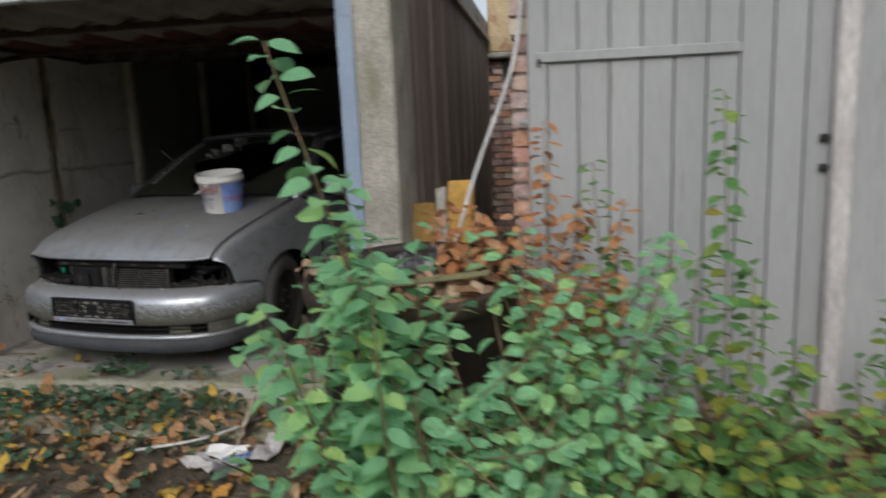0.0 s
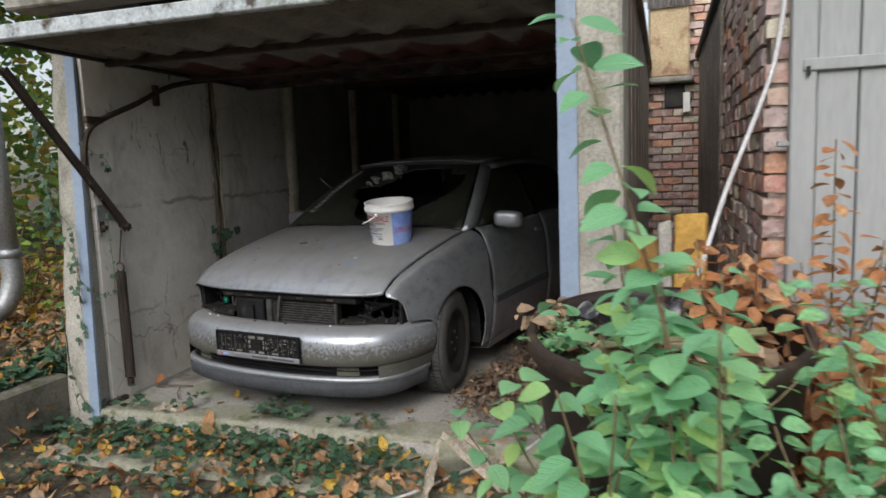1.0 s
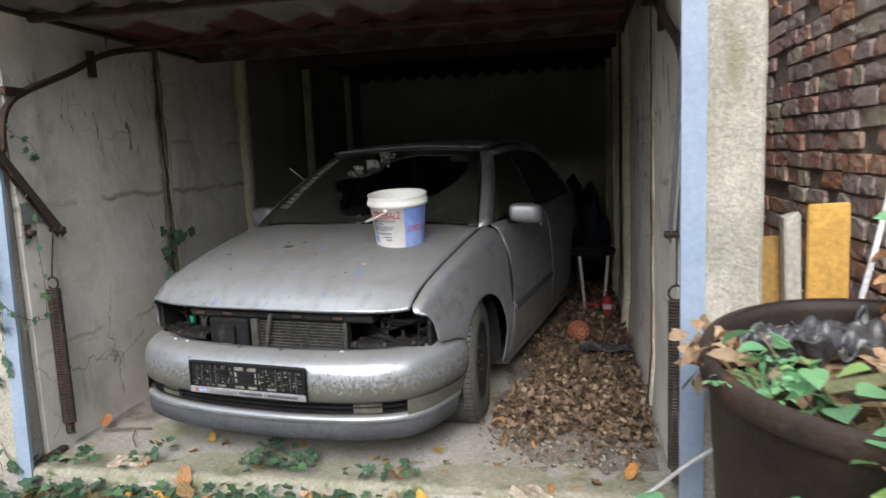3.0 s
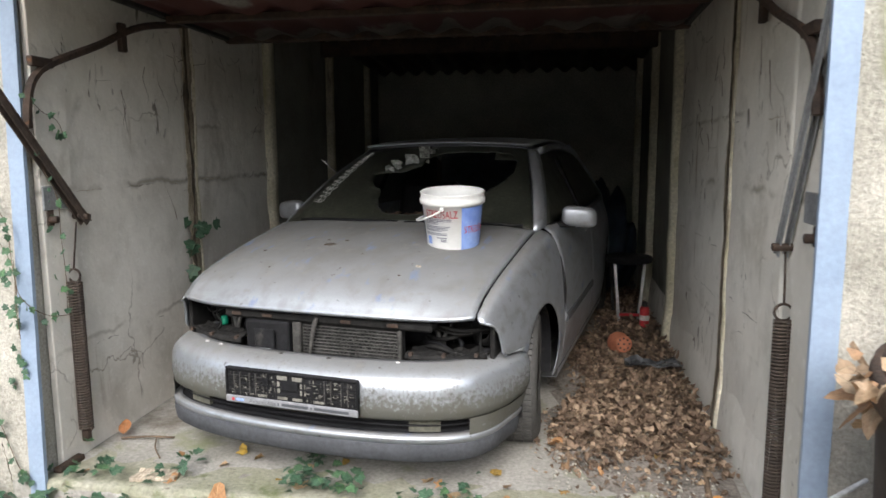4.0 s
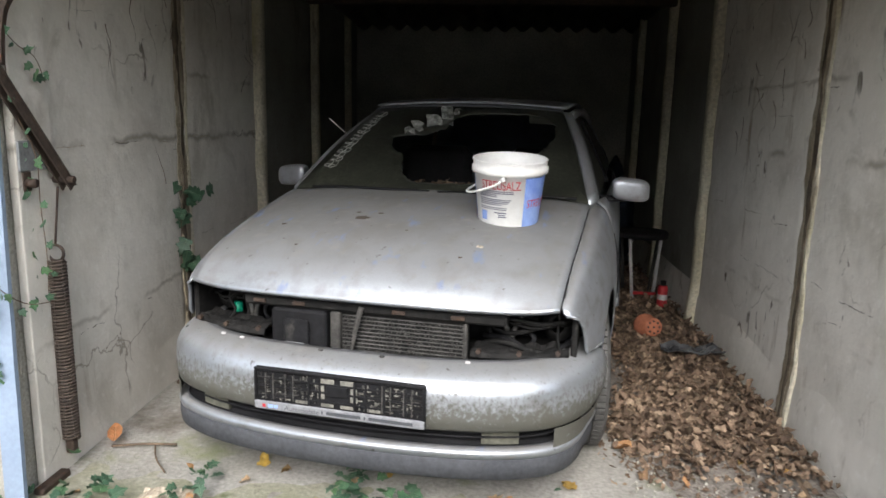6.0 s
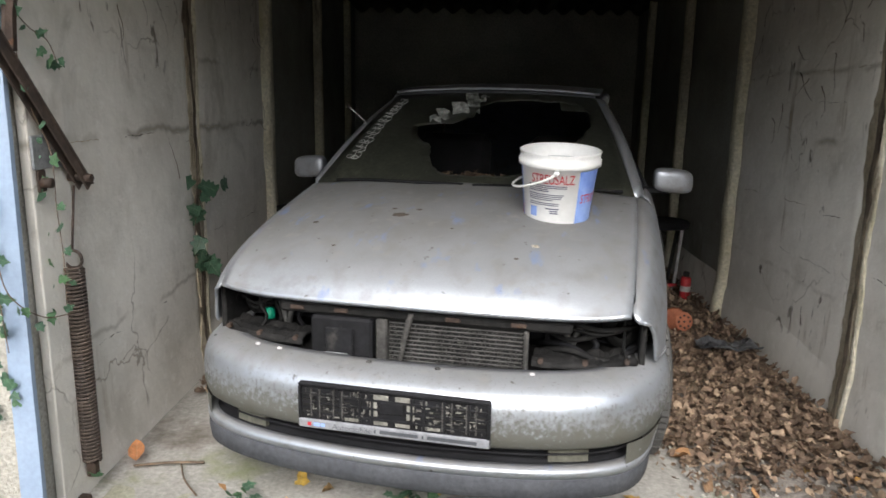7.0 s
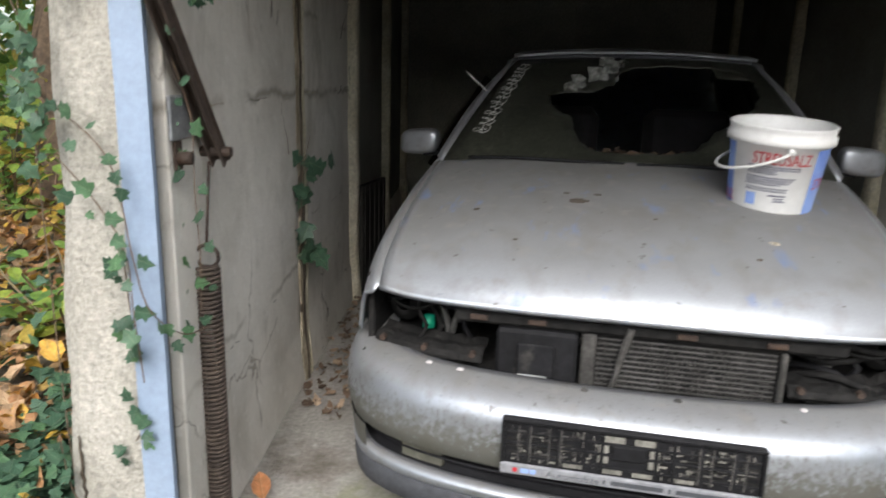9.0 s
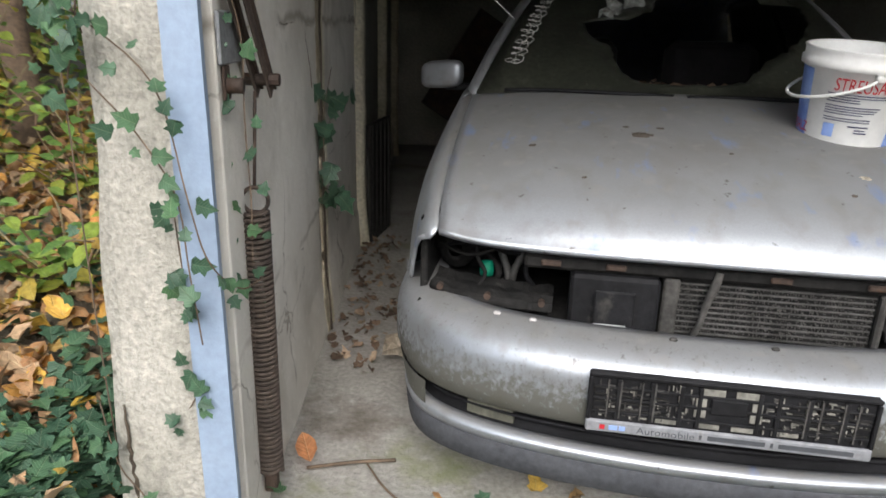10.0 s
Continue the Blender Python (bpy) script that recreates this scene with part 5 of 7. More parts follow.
    for s in (-1, 1):
        part("lamp_tray", boxed((s * 0.53 - 0.14, 0.23, 0.438), (s * 0.53 + 0.13, 0.50, 0.452), 0.006), BAYDUST, car, "dusty lower lamp tray")
        part("inner_wing", boxed((s * 0.662 - 0.012, 0.30, 0.42), (s * 0.662 + 0.006, 0.95, 0.64), 0.004), BAYDUST, car)
        for k in range(9):
            x = s * rng.uniform(0.38, 0.63)
            bm = bmesh.new()
            y = rng.uniform(0.27, 0.42)
            if k < 4:
                line = [(x, y, 0.45), (x + rng.uniform(-0.04, 0.04), y + rng.uniform(-0.02, 0.03), 0.50), (x + rng.uniform(-0.06, 0.06), y + 0.03, 0.545), (x + rng.uniform(-0.05, 0.05), y + 0.06, 0.60)]
            else:
                z = rng.uniform(0.46, 0.57)
                line = [(s * 0.36, y + 0.06, z), (s * 0.45, y, z + rng.uniform(-0.02, 0.03)), (s * 0.55, y + rng.uniform(-0.02, 0.03), z + rng.uniform(-0.03, 0.02)), (s * 0.65, y + 0.07, z + rng.uniform(-0.02, 0.02))]
            tube(bm, smoothline(line, 11), rng.uniform(0.004, 0.010), 7)
            part("hose", bm, (BLACKPLASTIC, BAYDUST, BAYDUST)[k % 3], car, smooth=True)
        # dusty jagged carrier ledge, housing shell and bolts in the empty lamp opening
        bm = bmesh.new()
        grid(bm, [[(s * (0.35 + 0.29 * i / 20), 0.212 + 0.075 * (i / 20) ** 2.5 + dy + 0.006 * noise.noise(Vector((i * 0.6, s, dy * 50))), 0.462 + up * (0.65 + 0.6 * noise.noise(Vector((i * 0.45, s * 3, 2)))) + 0.004 * noise.noise(Vector((i, dy * 90, 5)))) for i in range(21)] for dy, up in ((0.0, -0.004), (0.004, 0.020), (0.03, 0.026), (0.07, 0.018), (0.10, 0.03))])
        part("carrier_ledge", bm, BAYDUST, car, "dusty broken lamp carrier ledge", solid=0.006)
        bm = bmesh.new()
        grid(bm, [[(s * (0.60 + 0.045 * math.cos(a) * f), 0.36 + 0.05 * f, 0.535 + 0.055 * math.sin(a) * f) for a in [2 * math.pi * i / 22 for i in range(22)]] for f in (0.45, 0.75, 1.0, 1.15)], True)
        part("housing_ring", bm, BAYDUST, car, "dusty round lamp housing", True, 0.006)
        for bx, bz in ((0.375, 0.478), (0.50, 0.480), (0.615, 0.486)):
            bm = bmesh.new()
            tube(bm, [(s * bx, 0.222 + 0.2 * max(0, bx - 0.45), bz), (s * bx, 0.206 + 0.2 * max(0, bx - 0.45), bz)], 0.008, 8)
            part("bolt", bm, RUST, car)
        # pale forked stay behind the lamp opening
        for q in (-1, 1):
            bm = bmesh.new()
            tube(bm, [(s * 0.455, 0.335, 0.46), (s * 0.455 + q * 0.010, 0.335, 0.515), (s * 0.455 + q * 0.042, 0.345, 0.588)], 0.0095, 7)
            part("lamp_stay", bm, FIN, car, smooth=True)
        bm = bmesh.new()
        tube(bm, smoothline([(s * 0.36, 0.235, 0.458), (s * 0.45, 0.222, 0.466), (s * 0.55, 0.245, 0.464), (s * 0.64, 0.29, 0.475)], 14), [0.010 + 0.006 * rng.random() for _ in range(14)], 8)
        part("carrier_beam", bm, BAYDUST, car, smooth=True)
        bm = bmesh.new()
        lathe(bm, ((0.0, 0.0), (0.05, 0.0), (0.062, 0.02), (0.055, 0.06), (0.0, 0.07)), 20)
        blk = part("strut_pot", bm, BAYDUST, car, smooth=True)
        blk.matrix_basis = pose(s * 0.50, 0.46, 0.50)
        # bright cut edge of the empty lamp opening
        bm = bmesh.new()
        tube(bm, [(s * side_x(y, z) - s * 0.004, y, z) for y, z in ((0.24, 0.606), (0.275, 0.592), (0.298, 0.562), (0.307, 0.52), (0.312, 0.488), (0.33, 0.473))], 0.0065, 6)
        part("lamp_edge", bm, SILVER, car, smooth=True)
    bm = bmesh.new()
    lathe(bm, ((0.0, 0.024), (0.014, 0.022), (0.017, 0.0), (0.017, -0.012), (0.0, -0.014)), 14)
    cap = part("filler_cap", bm, mat("green_plastic", (0.0, 0.22, 0.13), (0.0, 0.18, 0.10), 9, 0.5), car, "green plastic filler cap", True)
    cap.matrix_basis = pose(-0.513, 0.325, 0.508)
    tag = part("yellow_tag", boxed((-0.415, 0.30, 0.458), (-0.375, 0.32, 0.466), 0.003), mat("yellow_plastic", (0.55, 0.36, 0.02), (0.5, 0.3, 0.02), 9, 0.6), car, "small yellow plastic tag")
    # engine block silhouette deep in the bay
    part("engine_block", boxed((-0.30, 0.42, 0.44), (0.42, 0.85, 0.66), 0.03), BLACKPLASTIC, car)
    # number plate carrier with its lattice
    car_plate = part("plate_carrier", boxed((-0.268, -0.022, 0.302), (0.268, -0.010, 0.432), 0.004), BLACKPLASTIC, car, "empty black number plate carrier")
    for z0, z1 in ((0.422, 0.432), (0.300, 0.326)):
        part("carrier_rim", boxed((-0.268, -0.031, z0), (0.268, -0.022, z1), 0.003), BLACKPLASTIC if z0 > 0.4 else STRIPGREY, car_plate)
    for x in (-0.268, 0.260):
        part("carrier_rim", boxed((x, -0.031, 0.3265), (x + 0.008, -0.0222, 0.4215), 0.002), BLACKPLASTIC, car_plate)
    for x in (-0.21, -0.145, -0.09, -0.055, 0.055, 0.09, 0.145, 0.21):
        part("carrier_bar", boxed((x - 0.004, -0.029, 0.33), (x + 0.004, -0.0225, 0.418), 0.001), BLACKPLASTIC, car_plate)
    for z in (0.345, 0.375, 0.40):
        part("carrier_bar", boxed((-0.258, -0.0285, z - 0.003), (0.258, -0.0227, z + 0.003), 0.001), BLACKPLASTIC, car_plate)
    for x, z, w, h in ((-0.034, 0.410, 0.024, 0.007), (0.034, 0.410, 0.024, 0.007), (-0.052, 0.388, 0.010, 0.011), (0.052, 0.388, 0.010, 0.011), (-0.052, 0.362, 0.011, 0.008), (0.052, 0.362, 0.011, 0.009), (-0.034, 0.337, 0.022, 0.007), (0.034, 0.337, 0.024, 0.007), (-0.112, 0.337, 0.022, 0.006), (0.112, 0.337, 0.022, 0.006)):
        part("carrier_gap", boxed((x - w, -0.0262, z - h), (x + w, -0.0224, z + h), 0.001), PLATEDUST, car_plate)
    part("centre_block", boxed((-0.034, -0.0295, 0.366), (0.034, -0.0226, 0.398), 0.002), BLACKPLASTIC, car_plate)
    for cx in (-0.185, 0.185):
        for q in (-0.045, -0.02, 0.02, 0.045):
            part("carrier_rib", boxed((cx + q - 0.0015, -0.0295, 0.334), (cx + q + 0.0015, -0.0226, 0.416)), BAYGREY, car_plate)
        for z in (0.352, 0.368, 0.384, 0.40):
            part("carrier_rib", boxed((cx - 0.07, -0.0292, z - 0.0014), (cx + 0.07, -0.0226, z + 0.0014)), BAYDUST, car_plate)
    rng = random.Random(3)
    for k in range(170):
        x = rng.choice((-1, 1)) * rng.uniform(0.065, 0.25)
        z = rng.uniform(0.336, 0.414)
        w, h = rng.choice(((0.0012, 0.008), (0.0012, 0.005), (0.007, 0.0012), (0.003, 0.001)))
        part("carrier_rib", boxed((x - w, -0.0272, z - h), (x + w, -0.0225, z + h)), rng.choice((BAYGREY, PLATEDUST)), car_plate)
    # dealer strip: illegible bars
    for x0, x1, mm in ((-0.24, -0.230, REDPRINT), (-0.222, -0.205, BLUEPRINT), (-0.202, -0.19, BLUEPRINT), (-0.048, -0.043, GREYPLASTIC), (-0.032, 0.075, GREYPLASTIC), (0.085, 0.09, GREYPLASTIC), (0.10, 0.235, GREYPLASTIC)):
        part("strip_bar", boxed((x0, -0.0322, 0.308), (x1, -0.0312, 0.318)), mm, car_plate)
    cu = bpy.data.curves.new("lettering", "FONT")
    cu.body, cu.size, cu.align_x = "Automobile", 0.021, "CENTER"
    tmp = bpy.data.objects.new("lettering", cu)
    scene.collection.objects.link(tmp)
    me = bpy.data.meshes.new_from_object(tmp)
    bpy.data.objects.remove(tmp)
    for v in me.vertices:
        v.co = Vector((-0.112 + v.co.x * 1.12, -0.0318, 0.3055 + v.co.y))
    me.materials.clear()
    me.materials.append(GREYPLASTIC)
    ob = new("lettering", me)
    ob.parent = car_plate
    car_plate.location = (0, 0.018, 0.004)
    for x, y in ((-0.47, 0.155), (-0.39, 0.135), (0.36, 0.128), (0.10, 0.10), (-0.10, 0.10)):
        part("clip", boxed((x - 0.008, y - 0.005, 0.4655), (x + 0.008, y + 0.006, 0.4735), 0.003), PALEPOST if abs(x) > 0.2 else BAYGREY, car, "pale loose clip")
    # wheels
    for x, y, turn in ((0.735, 0.758, -9), (-0.735, 0.758, -9), (0.735, 3.24, 0), (-0.735, 3.24, 0)):
        s = 1 if x > 0 else -1
        wheel = thing("wheel", "", "")
        wheel.parent = car
        wheel.matrix_basis = pose(x, y, 0.272, 0, 0, -turn)
        bm = bmesh.new()
        prof = [(0.175, 0.0), (0.20, 0.008), (0.245, 0.006), (0.268, -0.008), (0.278, -0.03), (0.280, -0.085), (0.278, -0.14), (0.268, -0.165), (0.245, -0.178), (0.18, -0.175)]
        lathe(bm, [(r, s * h) for r, h in prof], 72, "x")
        for v in bm.verts:
            if v.co.z < -0.262:
                v.co.z = -0.262 - 0.05 * (v.co.z + 0.262) * -1
                v.co.x *= 1.0
            elif v.co.z < -0.15:
                v.co.x += s * 0.012 * (-0.15 - v.co.z) / 0.11 * (1 if s * v.co.x > -0.085 else -1)
        part("tyre", bm, TYRE, wheel, "", True)
        bm = bmesh.new()
        for k in range(72):
            a = 2 * math.pi * k / 72
            for h0, h1, sk in ((-0.012, -0.045, 0.02), (-0.052, -0.083, -0.015), (-0.092, -0.12, 0.015), (-0.128, -0.16, -0.02)):
                box(bm, (min(s * h0, s * h1), -0.0085, 0.276), (max(s * h0, s * h1), 0.0085, 0.2845), 0.0, Matrix.Rotation(a + sk, 4, "X"))
        for v in bm.verts:
            v.co.z = max(v.co.z, -0.2705)
        part("tread", bm, TYRE, wheel)
        bm = bmesh.new()
        lathe(bm, [(r, s * h) for r, h in ((0.178, -0.004), (0.165, -0.012), (0.15, -0.035), (0.12, -0.045), (0.085, -0.02), (0.05, -0.016), (0.0, -0.012))], 40, "x")
        part("rim", bm, DARKSTEEL, wheel, "dark steel rim", True)
        for k in range(4):
            a = 2 * math.pi * k / 4
            bm = bmesh.new()
            tube(bm, [(s * -0.022, 0.05 * math.cos(a), 0.05 * math.sin(a)), (s * -0.004, 0.05 * math.cos(a), 0.05 * math.sin(a))], 0.009, 6)
            part("wheel_bolt", bm, RUST, wheel)
    # cabin
    part("dashboard", boxed((-0.58, 1.20, 0.70), (0.58, 1.55, 0.86), 0.04), CABIN, car)
    part("cabin_floor", boxed((-0.66, 1.05, 0.20), (0.66, 3.4, 0.25), 0.01), CABIN, car)
    for s in (-1, 1):
        part("front_seat", boxed((s * 0.33 - 0.22, 1.75, 0.25), (s * 0.33 + 0.22, 2.25, 0.50), 0.05), CABIN, car)
        part("seat_back", boxed((-0.22, -0.06, 0), (0.22, 0.06, 0.55), 0.05, Matrix.Translation((s * 0.33, 2.25, 0.48)) @ pose(0, 0, 0, -15, 0, 0)), CABIN, car)
    for x0, x1 in ((0.02, 0.60), (-0.55, -0.02)):
        bm = bmesh.new()
        tube(bm, [(x0 + (x1 - x0) * k / 8, 1.03 + 0.012 * math.sin(k), 0.872 + 0.006 * math.sin(math.pi * k / 8)) for k in range(9)], 0.007, 6)
        part("wiper", bm, BLACKPLASTIC, car, smooth=True)
    part("scuttle", boxed((-0.63, 1.045, 0.80), (0.63, 1.16, 0.842), 0.01), BLACKPLASTIC, car)
    bm = bmesh.new()
    tube(bm, [(-0.555, 1.46, 1.085), (-0.60, 1.45, 1.125), (-0.645, 1.44, 1.165)], 0.003, 5)
    part("aerial", bm, STEEL, car)


make_car()


# ---- leaves and plants ----
BROAD = ((0.0, 0.0), (0.05, 0.11), (0.13, 0.215), (0.25, 0.30), (0.40, 0.345), (0.55, 0.335), (0.70, 0.27), (0.82, 0.17), (0.91, 0.08), (1.0, 0.0))
OVATE = ((0.0, 0.0), (0.12, 0.13), (0.34, 0.29), (0.62, 0.31), (0.86, 0.17), (1.0, 0.0))
LOBED = ((0.0, 0.02), (-0.06, 0.25), (0.10, 0.46), (0.32, 0.30), (0.55, 0.50), (0.62, 0.24), (1.0, 0.0))
RAGGED = ((0.0, 0.0), (0.10, 0.18), (0.26, 0.24), (0.42, 0.36), (0.58, 0.27), (0.78, 0.21), (1.0, 0.0))


class Pile:
    """Many small leaves gathered into one mesh."""

    def __init__(self):
        self.v, self.f, self.uv = [], [], []

    def leaf(self, m, size, shape=OVATE, fold=0.25, curl=0.15):
        base = len(self.v)
        n = len(shape)
        for k, (t, w) in enumerate(shape):
            self.v.append(m @ Vector((0, t * size, -curl * size * t * t)))
            self.uv.append((0.0, t))
        for sgn in (-1, 1):
            for t, w in shape[1:-1]:
                self.v.append(m @ Vector((sgn * w * size, t * size, fold * w * size - curl * size * t * t)))
                self.uv.append((sgn * w, t))
        for q, sgn in ((0, -1), (1, 1)):
            o = base + n + q * (n - 2)
            side = [base] + [o + k for k in range(n - 2)] + [base + n - 1]
            for k in range(n - 1):
                a, b, c, d = base + k, base + k + 1, side[k + 1], side[k]
                face = [i for i in (a, b, c, d)]
                face = list(dict.fromkeys(face))
                if len(face) > 2:
                    self.f.append(tuple(face if sgn < 0 else reversed(face)))

    def mesh(self, name, material):
        me = bpy.data.meshes.new(name)
        me.from_pydata(self.v, [], self.f)
        me.materials.append(material)
        layer = me.uv_layers.new(name="blade")
        ids = [0] * len(me.loops)
        me.loops.foreach_get("vertex_index", ids)
        layer.data.foreach_set("uv", [c for i in ids for c in self.uv[i]])
        me.polygons.foreach_set("use_smooth", [True] * len(me.polygons))
        return me

    def put(self, name, material, parent=None):
        ob = new(name, self.mesh(name, material))
        if parent:
            ob.parent = parent
        return ob


def surface(x, y):
    if LEFT < x < RIGHT and y > 0.25:
        return 0.004
    if LEFT < x < RIGHT and y > -0.15:
        return -0.075
    return ground_height(x, y) + 0.004


def flat_leaf(rng, x, y, z, tilt=25):
    return pose(x, y, z, rng.uniform(-tilt, tilt), rng.uniform(-tilt, tilt), rng.uniform(0, 360))


def litter(name, label, material, n, place, size, lift=0.02, tilt=28, seed=1, shape=None):
    rng = random.Random(seed)
    p = Pile()
    for _ in range(n):
        x, y = place(rng)
        z = surface(x, y) + rng.uniform(0.006, lift)
        s = rng.uniform(*size)
        start = len(p.v)
        p.leaf(flat_leaf(rng, x, y, z, tilt), s, shape or rng.choice((OVATE, RAGGED, RAGGED)), rng.uniform(-0.8, 1.1), rng.uniform(-0.7, 0.8))
        # dry leaves are crumpled
        for k in range(start, len(p.v)):
            p.v[k] = p.v[k] + Vector((rng.gauss(0, 0.05), rng.gauss(0, 0.05), rng.gauss(0, 0.075))) * s
    return tagged(p.put(name, material), label, "leaves", kind="stuff")


# fallen leaves
def heap(rng):
    while True:
        x, y = rng.uniform(0.45, 1.27), 0.62 + 3.5 * rng.random() ** 1.3
        if y < 1.0 and rng.random() > ((y - 0.55) / 0.45) ** 2 + 0.06:
            continue
        edge = 0.50 + 0.12 * y + 0.25 * max(0, 1.3 - y) + 0.08 * math.sin(y * 5)
        if x > edge:
            return x, y


litter("leaf_heap", "thick drift of dry brown leaves along the garage wall", BROWNLITTER, 7600, heap, (0.018, 0.052), 0.040, 32, 2)
litter("leaf_crumbs", "dark crumbled leaf fragments spread over the garage floor", BROWNLITTER, 5200, lambda r: (lambda q: (q[0] - 0.04 + r.gauss(0, 0.05), max(0.45, q[1] - abs(r.gauss(0, 0.16)))))(heap(r)), (0.01, 0.03), 0.035, 40, 12)
litter("floor_leaves", "scattered dry leaves on the garage floor", LITTER, 34, lambda r: (r.uniform(-1.2, 1.2), 0.28 + 0.9 * r.random() ** 2), (0.04, 0.08), 0.015, 14, 3)
litter("corner_leaves", "dusty debris leaves along the limewashed garage wall", BROWNLITTER, 170, lambda r: (-1.25 + abs(r.gauss(0, 0.13)), 1.15 + 1.4 * r.random()), (0.012, 0.05), 0.025, 30, 4)
litter("yard_leaves", "fallen orange and brown leaves in front of the garage", LITTER, 1500, lambda r: (r.uniform(-1.48, 1.7), 0.22 - 2.4 * r.random() ** 1.1), (0.03, 0.095), 0.045, 18, 5)
litter("apron_leaves", "orange and brown leaves lying on the mossy apron", LITTER, 110, lambda r: (r.uniform(-1.25, 1.2), r.uniform(-0.16, 0.235)), (0.03, 0.08), 0.02, 15, 15)
litter("bank_leaves", "orange autumn leaves on the raised bank", LITTER, 8500, lambda r: (-1.5 - 3.4 * r.random() ** 1.3, r.uniform(-0.8, 5.5)), (0.045, 0.10), 0.05, 28, 6)
litter("gate_leaves", "brown and orange leaves drifted before the grey gate", LITTER, 700, lambda r: (r.uniform(1.4, 4.2), r.uniform(-1.7, 0.05)), (0.06, 0.12), 0.06, 35, 7)


# ivy on the ground
def ivy_patch(name, label, centres, n, seed, spread=1.0, size=(0.03, 0.065)):
    rng = random.Random(seed)
    p = Pile()
    for _ in range(n):
        cx, cy, sx, sy = rng.choice(centres)
        x, y = rng.gauss(cx, sx * spread), rng.gauss(cy, sy * spread)
        if LEFT - 0.02 < x < RIGHT and y > 0.62:
            continue
        z = surface(x, y) + rng.uniform(0.015, 0.07)
        p.leaf(flat_leaf(rng, x, y, z, 35), rng.uniform(*size), LOBED, 0.15, 0.2)
    tagged(p.put(name, IVY), label, "ivy", kind="stuff")


ivy_patch("ground_ivy", "dark green ivy creeping over the ground before the garage", ((-0.9, -0.25, 0.35, 0.22), (-0.2, -0.05, 0.28, 0.12), (0.25, 0.05, 0.16, 0.10), (-1.2, -0.6, 0.3, 0.3), (-0.3, -0.55, 0.35, 0.25), (0.3, -0.4, 0.3, 0.2), (-1.05, 0.12, 0.15, 0.08), (-0.95, 0.08, 0.22, 0.07), (-0.45, 0.10, 0.22, 0.07), (0.05, 0.08, 0.2, 0.08), (0.45, -0.12, 0.2, 0.1), (-0.6, -0.2, 0.4, 0.15), (-0.7, 0.05, 0.35, 0.09), (-0.15, 0.12, 0.12, 0.08), (0.2, 0.0, 0.3, 0.1), (-1.1, 0.05, 0.15, 0.1), (-0.35, 0.02, 0.3, 0.1)), 950, 21, 1.0, (0.028, 0.056))
ivy_patch("threshold_ivy", "ivy runners reaching onto the garage floor", ((-0.28, 0.36, 0.05, 0.09), (-0.12, 0.30, 0.07, 0.04), (-0.78, 0.33, 0.03, 0.10), (0.22, 0.26, 0.07, 0.03), (-0.22, 0.30, 0.06, 0.06), (-0.30, 0.42, 0.03, 0.08), (0.30, 0.30, 0.05, 0.05), (-1.12, 0.28, 0.06, 0.03)), 180, 22, 1.0, (0.022, 0.046))
ivy_patch("bank_ivy", "ivy and weeds over the raised bank", ((-1.75, 0.3, 0.15, 0.35), (-2.0, 1.2, 0.35, 0.6), (-1.65, -0.2, 0.1, 0.3), (-2.3, 2.2, 0.5, 0.6), (-1.60, 0.32, 0.06, 0.18), (-1.66, 0.42, 0.09, 0.22), (-1.62, 0.1, 0.06, 0.2)), 1500, 23, 1.0, (0.035, 0.075))


def climber(name, label, strands, seed, size=(0.02, 0.042), face=(0, -1, 0.3), gap=0.033):
    """Ivy runners with their leaves, hung over a support."""
    rng = random.Random(seed)
    root = thing(name, label, "ivy")
    f = Vector(face).normalized()
    for st in strands:
        pts = smoothline(st, max(12, int(sum((Vector(b) - Vector(a)).length for a, b in zip(st, st[1:])) / gap)))
        bm = bmesh.new()
        tube(bm, pts, 0.0015, 5)
        part("runner", bm, BARK, root)
        p = Pile()
        for c in pts[1:]:
            if rng.random() < 0.2:
                continue
            d = (f + Vector((rng.uniform(-0.6, 0.6), rng.uniform(-0.3, 0.3), rng.uniform(-0.6, 0.4)))).normalized()
            rot = d.to_track_quat("Z", "Y").to_matrix().to_4x4() @ Matrix.Rotation(rng.uniform(0, 6.3), 4, "Z")
            off = Vector((rng.uniform(-0.03, 0.03), rng.uniform(-0.02, 0.0), rng.uniform(-0.02, 0.02)))
            p.leaf(Matrix.Translation(c + off + f * 0.012) @ rot, rng.uniform(*size), LOBED, 0.15, 0.25)
        p.put("foliage", IVY, root)


